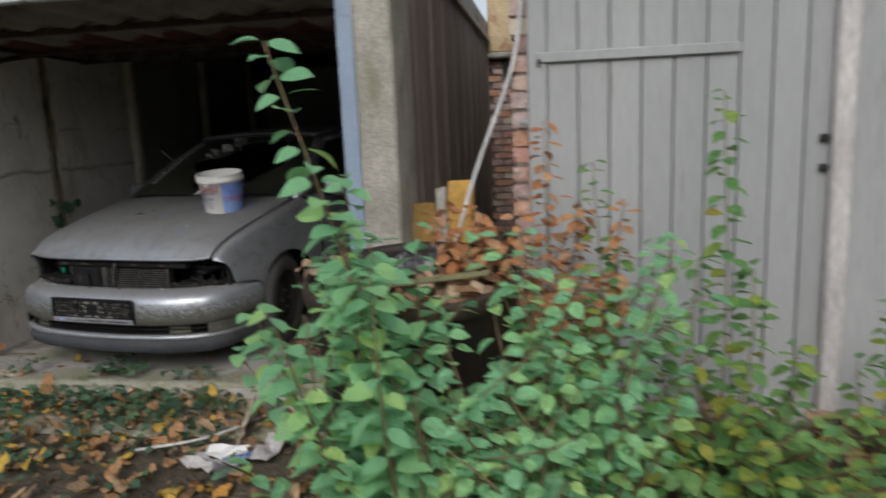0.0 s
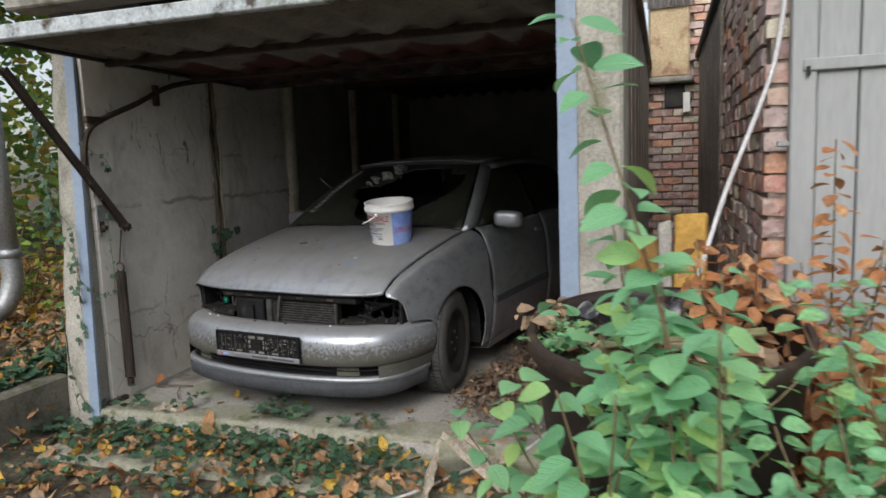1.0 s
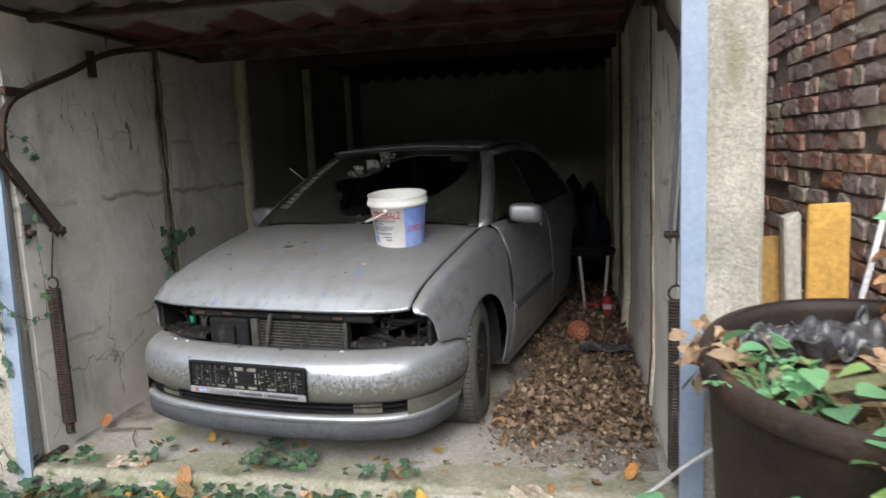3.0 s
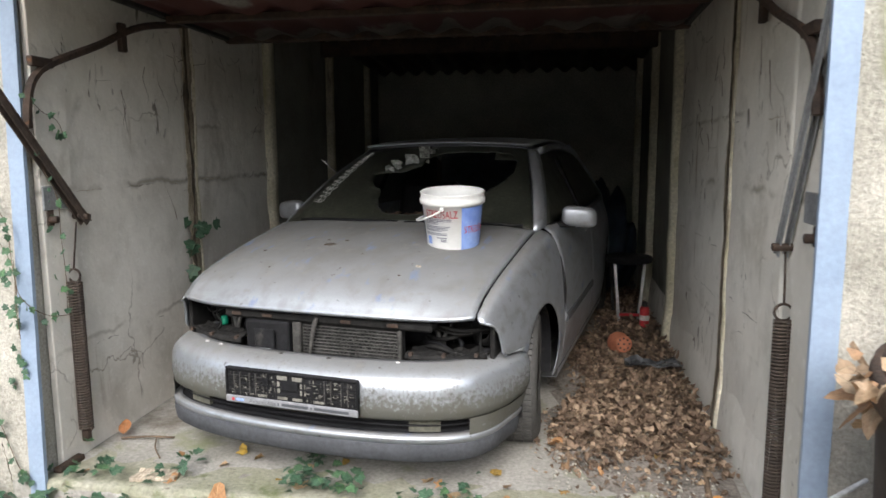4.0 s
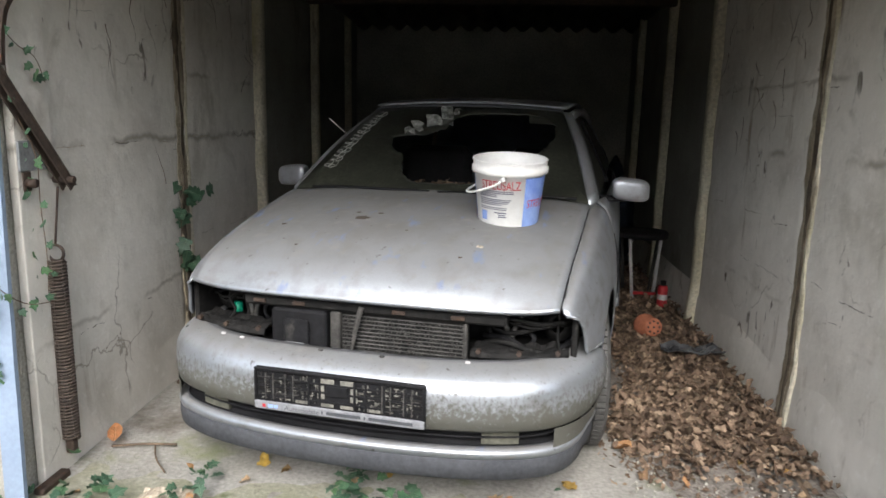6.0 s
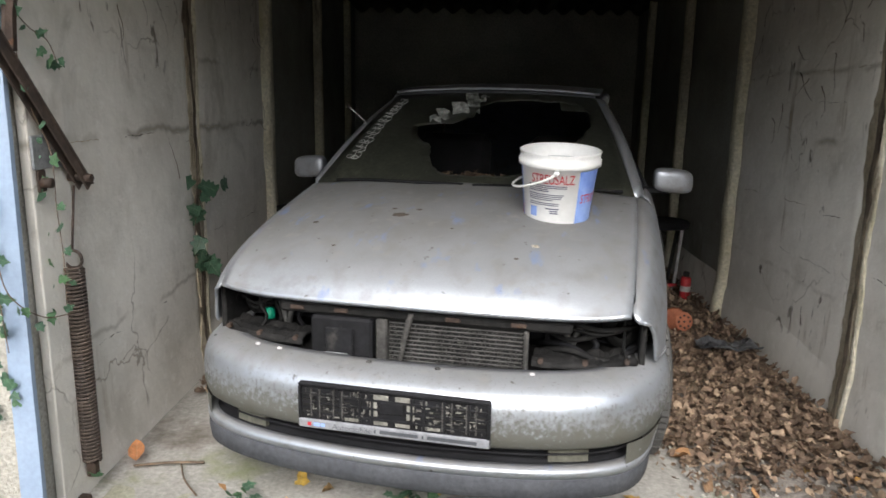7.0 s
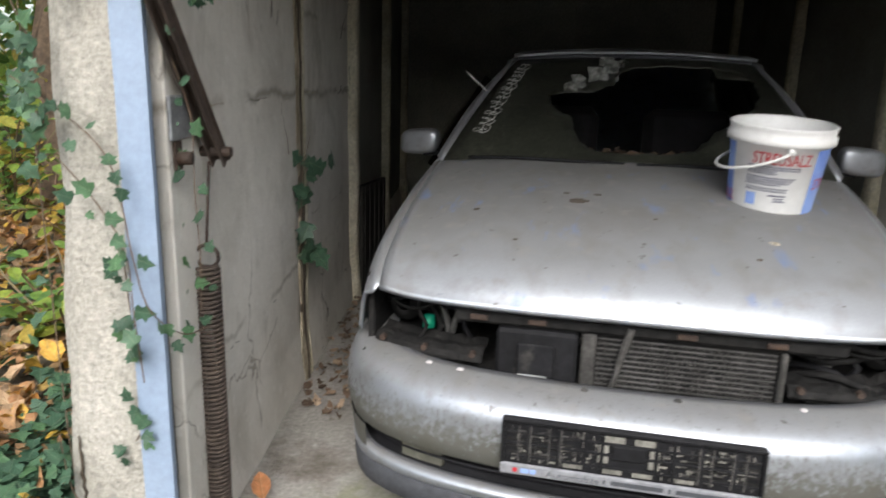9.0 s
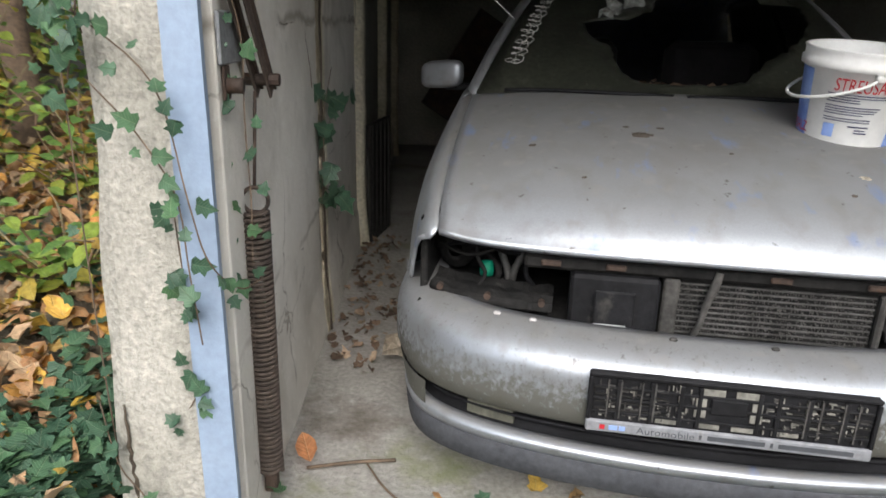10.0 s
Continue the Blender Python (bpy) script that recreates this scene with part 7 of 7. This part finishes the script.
# ---- tub, planks and litter at the corner ----
def make_tub():
    tub = thing("tub", "rusty brown steel tub filled with leaves and rubbish", "tub", pose(1.625, -0.45, -0.10, 6.0, 0, 0))
    bm = bmesh.new()
    prof = [(0.0, 0.02), (0.295, 0.02), (0.31, 0.03), (0.335, 0.3), (0.36, 0.6), (0.378, 0.82), (0.388, 0.845), (0.388, 0.86), (0.374, 0.86), (0.368, 0.83), (0.35, 0.62), (0.33, 0.40)]
    lathe(bm, prof, 64)
    for v in bm.verts:
        a = math.atan2(v.co.y, v.co.x)
        k = 1 + 0.012 * math.sin(3 * a + 1) + 0.006 * noise.noise(v.co * 6)
        v.co.x *= k
        v.co.y *= k
    part("shell", bm, TUBSTEEL, tub, smooth=True)
    bm = bmesh.new()
    lathe(bm, [(0.384, 0.80), (0.392, 0.805), (0.394, 0.85), (0.389, 0.862), (0.376, 0.862)], 64)
    part("rim_band", bm, RUST, tub, smooth=True)
    bm = bmesh.new()
    lathe(bm, [(0.36, 0.70), (0.30, 0.73), (0.2, 0.745), (0.1, 0.75), (0.0, 0.75)], 32)
    for v in bm.verts:
        v.co.z += 0.02 * noise.noise(v.co * 7)
    part("soil", bm, SOIL, tub, smooth=True)
    rng = random.Random(14)
    p = Pile()
    for _ in range(150):
        a, r = rng.uniform(0, 6.28), 0.34 * math.sqrt(rng.random())
        x, y = 1.60 + r * math.cos(a), -0.45 + r * math.sin(a)
        z = 0.66 + 0.105 * (y + 0.45) + rng.uniform(0.0, 0.05)
        p.leaf(flat_leaf(rng, x, y, z, 40), rng.uniform(0.06, 0.11), RAGGED, rng.uniform(-0.2, 0.5), rng.uniform(-0.3, 0.5))
    for _ in range(30):
        p.leaf(flat_leaf(rng, rng.gauss(1.27, 0.035), rng.gauss(-0.47, 0.06), 0.735 + rng.uniform(0, 0.035), 50), rng.uniform(0.035, 0.065), RAGGED, 0.5, 0.5)
    tagged(p.put("tub_leaves", PALELITTER), "dry orange leaves heaped in the tub", "leaves", kind="stuff")
    # crumpled dark foil
    bm = bmesh.new()
    rows = [[(1.34 + 0.34 * i / 48, -0.50 + 0.16 * j / 28 + 0.12 * i / 48 + 0.02 * noise.noise(Vector((i * 0.2, j * 0.3, 9))), 0.735 + 0.06 * noise.noise(Vector((i * 0.14, j * 0.26, 3))) + 0.03 * math.sin(j * 0.42 + i * 0.1) + 0.012 * abs(noise.noise(Vector((i * 0.5, j * 0.6, 1))))) for i in range(49)] for j in range(29)]
    grid(bm, rows)
    whole("plastic_sheet", bm, FOIL, "crumpled dark plastic sheet in the tub", "plastic sheet", smooth=True, solid=0.003)
    bm = bmesh.new()
    rows = [[(1.45 + 0.45 * i / 10, -0.66 + 0.09 * j / 3 + 0.15 * i / 10, 0.715 + 0.012 * math.sin(j * 1.4) + 0.02 * i / 10) for i in range(11)] for j in range(4)]
    grid(bm, rows)
    whole("green_strip", bm, mat("olive_strip", (0.22, 0.22, 0.11), (0.16, 0.16, 0.08), 6, 0.6), "bent olive-green plastic strip in the tub", "strip", solid=0.005)
    bm = bmesh.new()
    box(bm, (1.50, -0.76, 0.56), (1.86, -0.66, 0.655), 0.02, Matrix.Identity(4))
    whole("wood_block", bm, OLDWOOD, "weathered brown wood block in the tub", "wood", smooth=False)
    # small fern-like weed
    rng = random.Random(15)
    weed = thing("tub_weed", "fresh green weed growing at the tub's edge", "plant", pose(1.33, -0.66, 0.70))
    p = Pile()
    for k in range(16):
        a, e = rng.uniform(0, 6.28), rng.uniform(0.04, 0.10)
        tip = Vector((e * math.cos(a), e * math.sin(a) - 0.01, rng.uniform(0.02, 0.09)))
        bm = bmesh.new()
        tube(bm, [(0, 0, 0), tip * 0.6 + Vector((0, 0, 0.012)), tip], 0.0014, 4)
        part("stalk", bm, FRESH, weed)
        for q in range(9):
            c = tip + Vector((rng.gauss(0, 0.014), rng.gauss(0, 0.014), rng.gauss(0, 0.006)))
            p.leaf(flat_leaf(rng, *c, 35), rng.uniform(0.014, 0.024))
    p.put("foliage", FRESH, weed)


FOIL = mat("dark_shiny_foil", (0.10, 0.104, 0.11), (0.03, 0.03, 0.033), 9, 0.25, bump=0.2, spec=0.6)
TUBSTEEL = mat("dark_brown_tub_steel", (0.045, 0.033, 0.027), (0.028, 0.022, 0.02), 5, 0.55, metal=0.3, bump=0.25, stains=(((0.09, 0.045, 0.028), 7, 0.0, (1, 1, 1)),))
make_tub()


def make_planks():
    for x, y, w, h, lean, turn, m, label in ((1.545, 0.14, 0.17, 1.0, -7, 14, DULLBOARD, "dull brown foam board"), (1.70, 0.09, 0.115, 1.10, -5, -14, OCHREBOARD, "bright ochre foam board"), (1.632, 0.11, 0.05, 1.075, -6, 3, CONCRETE, "grey torn board")):
        bm = bmesh.new()
        rows = []
        box(bm, (-w / 2, -0.025, 0), (w / 2, 0.025, h), 0.006)
        for v in bm.verts:
            if v.co.z > h * 0.8:
                v.co.z += 0.02 * noise.noise(v.co * 30)
        whole("board", bm, m, label + " leaning in the alley behind the pillar", "board", pose(x, y, -0.08, lean, 3 if h < 1.07 else 0, turn), "boards leaning in the alley")


make_planks()


def make_corner_litter():
    # broken rotten timber, two slabs propped together
    log = thing("rotten_timber", "pale broken rotten timber propped on the apron", "wood")
    for base, d, w, up in (((0.735, 0.035, 0.105), (0.30, -0.22, -0.10), (0.075, 0.085, -0.035), 0.03), ((0.728, 0.03, 0.10), (0.05, -0.25, -0.06), (-0.055, -0.02, -0.14), 0.012)):
        bm = bmesh.new()
        rows = []
        for j in range(13):
            rows.append([Vector(base) + Vector(d) * (j / 12) + Vector(w) * (i / 6) + Vector((0.012 * noise.noise(Vector((i * 1.7, j * 0.5, up * 99))), (0.035 if j in (0, 12) else 0.006) * noise.noise(Vector((i * 2.1, j, 4))), 0.012 * noise.noise(Vector((i * 1.9, j * 0.35, 7))))) for i in range(7)])
        grid(bm, rows)
        part("slab", bm, OLDWOOD, log, solid=up)
    bm = bmesh.new()
    tube(bm, smoothline([(0.30, -0.35, -0.075), (0.6, -0.22, -0.06), (0.85, 0.10, -0.045), (1.0, 0.04, 0.02), (1.16, -0.04, 0.16), (1.27, -0.12, 0.30), (1.40, -0.10, 0.38)], 40), 0.0065, 8)
    whole("ground_cable", bm, CABLEWHITE, "stiff white cable curling over the ground", "cable", smooth=True)
    # moss cushion
    bm = bmesh.new()
    bmesh.ops.create_icosphere(bm, subdivisions=4, radius=1.0)
    for v in bm.verts:
        k = 1 + 0.15 * noise.noise(v.co * 5) + 0.06 * noise.noise(v.co * 15)
        v.co = Vector((v.co.x * 0.05 * k, v.co.y * 0.045 * k, max(-0.1, v.co.z) * 0.045 * k))
    whole("moss_cushion", bm, mat("green_moss", (0.09, 0.12, 0.025), (0.05, 0.075, 0.02), 40, 0.95, bump=0.9, fine=160), "round green moss cushion at the threshold", "moss", pose(0.37, 0.17, -0.07), smooth=True)
    # bark chip, sticks, paper, scraps
    bm = bmesh.new()
    grid(bm, [[(-0.93 + 0.16 * i / 8 + 0.01 * noise.noise(Vector((i, j, 4))), 0.27 + 0.075 * j / 5 + 0.04 * i / 8 + 0.01 * noise.noise(Vector((i * 0.8, j, 1))), 0.022 + 0.012 * noise.noise(Vector((i * 0.9, j * 1.1, 0)))) for i in range(9)] for j in range(6)])
    whole("bark_chip", bm, OLDWOOD, "flaky rotten bark chip on the mossy concrete", "bark", solid=0.015)
    for pts, r in (([(-1.20, 0.62, 0.012), (-1.08, 0.64, 0.018), (-0.98, 0.66, 0.012)], 0.0045), ([(-1.05, 0.64, 0.012), (-1.0, 0.55, 0.012), (-0.93, 0.47, 0.01)], 0.003), ([(1.15, 0.47, 0.012), (1.18, 0.75, 0.016), (1.20, 1.05, 0.014)], 0.011), ([(0.25, 0.85, 0.006), (0.32, 0.90, 0.006), (0.37, 0.98, 0.006)], 0.002)):
        bm = bmesh.new()
        tube(bm, smoothline(pts, 10), r, 6)
        whole("stick", bm, BARK, "dry brown stick on the garage floor", "stick", smooth=True)
    p = Pile()
    p.leaf(pose(-1.19, 0.62, 0.03, 8, -10, 20), 0.085, OVATE, 0.2, -0.3)
    tagged(p.put("orange_leaf", ORANGE), "single curled orange leaf on the concrete", "leaf")
    bm = bmesh.new()
    grid(bm, [[(-1.06 + 0.15 * i / 6 + 0.015 * noise.noise(Vector((i, j, 6))), 1.18 + 0.15 * j / 6, 0.045 + 0.03 * noise.noise(Vector((i * 0.9, j * 0.9, 2)))) for i in range(7)] for j in range(7)])
    whole("crumpled_paper", bm, OLDWOOD, "crumpled brown paper beside the car wheel", "paper", solid=0.003)
    bm = bmesh.new()
    grid(bm, [[(0.98 + 0.30 * i / 9, 1.80 + 0.11 * j / 4 + 0.02 * math.sin(i), 0.075 + 0.03 * noise.noise(Vector((i * 0.7, j * 0.8, 7)))) for i in range(10)] for j in range(5)])
    whole("rubber_scrap", bm, FOIL, "black rubber scrap lying on the leaf drift", "scrap", solid=0.008)
    for k, (x, y, sc, m) in enumerate(((0.72, -0.32, 0.10, WHITEPLASTIC), (0.80, -0.36, 0.075, BLUEPRINT), (0.90, -0.30, 0.11, PALEPOST), (0.78, -0.45, 0.10, STEEL), (0.66, -0.42, 0.09, PALEPOST), (1.05, -0.15, 0.06, PALEPOST), (2.05, -1.0, 0.08, GALV))):
        bm = bmesh.new()
        grid(bm, [[(sc * (i / 4 - 0.5) * 1.8, sc * (j / 3 - 0.5), 0.02 + 0.5 * sc * noise.noise(Vector((i * 0.9 + 3 * k, j * 0.9, k)))) for i in range(5)] for j in range(4)])
        whole("plastic_scrap", bm, m, "torn plastic scrap among the leaves", "scrap", pose(x, y, surface(x, y) + 0.012, 0, 0, 40 * k), solid=0.002)
    # grit and soil on the floor, thinning out towards the front
    bm = bmesh.new()
    rows = []
    for j in range(60):
        y = 0.36 + 3.4 * j / 59
        left = 0.55 + 0.45 * max(0, 0.95 - y) + 0.07 * noise.noise(Vector((y * 4, 0, 3))) + 0.04 * noise.noise(Vector((y * 13, 0, 5)))
        rows.append([(x0, y, -0.006 + 0.022 * min(1, i / 6) + 0.012 * noise.noise(Vector((x0 * 6, y * 6, 0))) + 0.006 * noise.noise(Vector((x0 * 25, y * 25, 0))) - 0.025 * max(0, (0.62 - y) / 0.26)) for i, x0 in enumerate([left + (1.262 - left) * i / 40 for i in range(41)])])
    grid(bm, rows)
    tagged(part("grit", bm, DIRT, smooth=True), "dark grit and soil along the garage wall", "soil", kind="stuff")
    rng = random.Random(16)
    bm = bmesh.new()
    for _ in range(320):
        x, y = rng.uniform(0.6, 1.2), rng.uniform(0.4, 1.3)
        sc = rng.uniform(0.0015, 0.0045)
        box(bm, (-sc, -sc, -sc), (sc, sc * 1.3, sc * 0.7), 0.0, pose(x, y, 0.016, rng.uniform(0, 90), rng.uniform(0, 90), rng.uniform(0, 90)))
    tagged(part("pebbles", bm, PILLAR), "small pale pebbles in the grit", "pebbles", kind="stuff")


make_corner_litter()


# ---- inside the garage ----
def make_inside():
    pot = thing("flower_pot", "terracotta pot with drain holes lying on the leaves", "pot", pose(0.99, 2.20, 0.075, 78, 0, 12))
    bm = bmesh.new()
    lathe(bm, [(0.0, 0.055), (0.047, 0.055), (0.050, 0.05), (0.062, -0.04), (0.066, -0.045), (0.066, -0.07), (0.058, -0.07), (0.055, -0.045), (0.044, 0.045), (0.0, 0.047)], 32)
    part("pot_body", bm, TERRACOTTA, pot, smooth=True)
    for k in range(9):
        a = 2 * math.pi * k / 8
        r = 0.032 if k < 8 else 0.0
        bm = bmesh.new()
        lathe(bm, [(0.0, 0.0575), (0.006, 0.0575), (0.006, 0.0555)], 10, "z", (r * math.cos(a), r * math.sin(a), 0))
        part("drain_hole", bm, DARKSTEEL, pot)
    can = thing("spray_can", "red spray can standing by the wall", "can", pose(1.19, 2.80, 0.03))
    bm = bmesh.new()
    lathe(bm, [(0.0, 0.0), (0.03, 0.0), (0.032, 0.006), (0.032, 0.125), (0.026, 0.14), (0.0, 0.142)], 24)
    part("can_body", bm, REDPLASTIC, can, smooth=True)
    bm = bmesh.new()
    lathe(bm, [(0.018, 0.142), (0.018, 0.17), (0.0, 0.172)], 16)
    part("cap", bm, DARKSTEEL, can, smooth=True)
    part("label_band", lathe(bmesh.new(), [(0.0325, 0.05), (0.0325, 0.085)], 24), WHITEMARK, can)
    stool = thing("stool", "low stool with steel legs and dark seat", "stool", pose(1.10, 3.10, 0.0))
    bm = bmesh.new()
    lathe(bm, [(0.0, 0.47), (0.16, 0.47), (0.17, 0.455), (0.165, 0.43), (0.0, 0.43)], 28)
    part("seat", bm, BLACKPLASTIC, stool, smooth=True)
    for dx, dy in ((-0.06, -0.12), (0.07, -0.10), (0.09, 0.12), (-0.08, 0.12)):
        part("leg", boxed((-0.011, -0.008, 0.0), (0.011, 0.008, 0.44), 0.003, Matrix.Translation((dx, dy, 0)) @ pose(0, 0, 0, -4 if dy < 0 else 4, -5 if dx < 0 else 5, 0)), STEEL if dy < 0 else DARKSTEEL, stool)
    part("crossbar", boxed((-0.06, -0.13, 0.06), (0.09, -0.115, 0.08), 0.003), REDPLASTIC, stool)
    for k, (x, y, sx, sy, sz, m, lb) in enumerate(((1.0, 4.5, 0.28, 0.4, 0.85, "dark_blue_sheet", "dark blue tarpaulin heap behind the car"), (0.55, 4.95, 0.4, 0.25, 0.6, "dark_brown_sack", "dark sacks stacked behind the car"))):
        bm = bmesh.new()
        bmesh.ops.create_icosphere(bm, subdivisions=5, radius=1.0)
        for v in bm.verts:
            c = v.co.copy()
            q = 1 + 0.22 * noise.noise(c * 2.3 + Vector((k, 0, 0))) + 0.10 * noise.noise(c * 6)
            v.co = Vector((c.x * sx * q, c.y * sy * q, (max(c.z, -0.55) + 0.55) / 1.55 * sz * q))
        col = (0.02, 0.035, 0.06) if k == 0 else (0.05, 0.04, 0.035)
        whole("tarpaulin" if k == 0 else "sack", bm, mat(m, col, tuple(c * 0.6 for c in col), 6, 0.6, bump=0.3), lb, "heap", pose(x, y, 0.0), smooth=True)
    for x, y, z, w, h, lean, roll, turn, m in ((-0.86, 4.55, 0.55, 0.45, 0.85, -14, 32, 0, RUST), (-1.20, 2.62, 0.0, 0.34, 0.60, 0, 3, 78, DARKSTEEL)):
        bm = bmesh.new()
        box(bm, (-w / 2, -0.012, 0), (w / 2, 0.012, h), 0.005)
        for k in range(5):
            box(bm, (-w / 2 + w * (k + 0.3) / 5, -0.018, 0.01), (-w / 2 + w * (k + 0.5) / 5, -0.0125, h - 0.01))
        whole("loose_board", bm, m, "dark ribbed board leaning in the garage", "board", pose(x, y, z if z < 0.1 else 0.0, lean, 0, turn) if z < 0.1 else pose(x, y, 0.35, lean, roll, turn), "boards leaning in the garage")
    # debris on the dashboard
    rng = random.Random(19)
    p = Pile()
    for _ in range(90):
        lx, ly = rng.uniform(-0.2, 0.25), rng.uniform(1.22, 1.45)
        p.leaf(car.matrix_basis @ flat_leaf(rng, lx, ly, 0.868 + rng.uniform(0, 0.02), 35), rng.uniform(0.025, 0.05), RAGGED, 0.4, 0.4)
    tagged(p.put("dashboard_leaves", BROWNLITTER), "dry leaves and glass crumbs on the dashboard", "leaves", kind="stuff")
    # dark smudges and specks on the bonnet
    def bonnet_z(x, y):
        return hood_z(y) - (hood_z(y) - edge_z(y)) * abs(x / hood_x(y)) ** 3.2
    for x, y, sx, m in ((-0.153, 0.60, 0.030, DIRTCRUST), (-0.10, 0.66, 0.012, DIRTCRUST), (-0.19, 0.66, 0.010, DIRTCRUST), (0.33, 0.42, 0.013, OLDWOOD), (-0.43, 0.52, 0.010, DIRTCRUST), (0.28, 0.34, 0.007, DIRTCRUST), (0.05, 0.5, 0.006, DIRTCRUST), (-0.3, 0.35, 0.006, DIRTCRUST), (0.45, 0.7, 0.008, DIRTCRUST)):
        bm = bmesh.new()
        n = 20
        ring = []
        for k in range(n):
            a = 6.283 * k / n
            r = sx * (1 + 0.55 * noise.noise(Vector((math.cos(a) * 2.2, math.sin(a) * 2.2, sx * 99))))
            ring.append((r * math.cos(a), 0.7 * r * math.sin(a)))
        levels = []
        for f, lift in ((1.0, -0.001), (0.92, 0.0145), (0.55, 0.0155 + 0.04 * sx)):
            levels.append([bm.verts.new((px * f, py * f, bonnet_z(x + px * f, y + py * f) - bonnet_z(x, y) + lift)) for px, py in ring])
        for lo, hi in zip(levels, levels[1:]):
            for k in range(n):
                bm.faces.new((lo[k], lo[(k + 1) % n], hi[(k + 1) % n], hi[k]))
        bm.faces.new(levels[-1])
        whole("dirt_crust", bm, m, "dark crust of dirt on the bonnet", "dirt", car.matrix_basis @ pose(x, y, bonnet_z(x, y)))


make_inside()


def make_bucket():
    b = thing("bucket", "white plastic road-salt bucket with blue and red label on the bonnet", "bucket", pose(0.172, 0.99, 0.806, 6.5, 0.5, -2))
    r0, r1, h = 0.108, 0.130, 0.232

    def rad(z):
        return r0 + (r1 - r0) * z / h
    bm = bmesh.new()
    lathe(bm, [(0.0, 0.004), (0.102, 0.004), (0.106, 0.0), (r0, 0.004), (rad(0.195), 0.195), (0.137, 0.196), (0.138, 0.214), (0.133, 0.216), (0.134, 0.236), (0.137, 0.240), (0.133, 0.243), (0.127, 0.240), (0.124, 0.2), (0.121, 0.17)], 72)
    part("bucket_body", bm, WHITEPLASTIC, b, smooth=True)
    part("contents", lathe(bmesh.new(), [(0.0, 0.198), (0.1245, 0.198)], 48), GALV, b, "grey water inside", True)
    mid = radians(-112)

    def on(a, z, lift=0.0012):
        r = rad(z) + lift
        return Vector((r * math.cos(a), r * math.sin(a), z))

    def patch(a0, a1, z0, z1, lift=0.0012, n=16):
        bm = bmesh.new()
        grid(bm, [[on(a0 + (a1 - a0) * i / n, z0 + (z1 - z0) * j / 4, lift) for i in range(n + 1)] for j in range(5)])
        return bm
    for a0, a1 in ((mid + radians(50), mid + radians(128)), (mid - radians(128), mid - radians(56))):
        part("blue_field", patch(a0, a1, 0.012, 0.19), BLUEPRINT, b, "blue printed label field", True)

    def word(text, a_mid, z, size, material):
        cu = bpy.data.curves.new("lettering", "FONT")
        cu.body, cu.size, cu.align_x = text, size, "CENTER"
        tmp = bpy.data.objects.new("lettering", cu)
        scene.collection.objects.link(tmp)
        me = bpy.data.meshes.new_from_object(tmp)
        bpy.data.objects.remove(tmp)
        for v in me.vertices:
            zz = z + v.co.y * 1.25
            p = on(a_mid + v.co.x * 0.80 / rad(zz), zz, 0.002)
            v.co = p
        me.materials.clear()
        me.materials.append(material)
        ob = new("lettering", me)
        ob.parent = b
    word("STREUSALZ", mid + radians(8), 0.148, 0.036, REDPRINT)
    word("STREUSALZ", mid + radians(90), 0.082, 0.034, REDPRINT)
    word("STREUSALZ", mid - radians(84), 0.030, 0.030, REDPRINT)
    # small print as bars
    rng = random.Random(2)
    z = 0.142
    k = 0
    while z > 0.075:
        ln = rng.uniform(0.5, 0.98)
        part("print_bar", patch(mid - radians(32), mid + radians(-32 + 66 * ln), z - 0.0022, z, 0.0018, 8), INK, b)
        z -= 0.0062 if k % 4 != 3 else 0.011
        k += 1
    for a0, a1, z0, z1 in ((-30, -17, 0.032, 0.066), (-2, 20, 0.062, 0.065), (6, 18, 0.054, 0.057), (6, 20, 0.047, 0.050)):
        part("print_bar", patch(mid + radians(a0), mid + radians(a1), z0, z1, 0.0018, 6), INK if a0 > -20 else BLUEPRINT, b)
    # handle resting round the left side
    bm = bmesh.new()
    a0 = mid + radians(14)
    pts = []
    for i in range(31):
        f = i / 30
        a = a0 - math.pi * f
        zz = 0.186 - 0.07 * math.sin(math.pi * f) ** 0.8
        r = 0.142 + 0.012 * math.sin(math.pi * f)
        pts.append((r * math.cos(a), r * math.sin(a), zz))
    tube(bm, pts, 0.0042, 8)
    part("handle", bm, WHITEPLASTIC, b, smooth=True)
    for a in (a0, a0 - math.pi):
        bm = bmesh.new()
        d = Vector((math.cos(a), math.sin(a), 0))
        tube(bm, [d * 0.128 + Vector((0, 0, 0.187)), d * 0.147 + Vector((0, 0, 0.187))], 0.009, 12)
        part("pivot", bm, WHITEPLASTIC, b, smooth=True)


make_bucket()
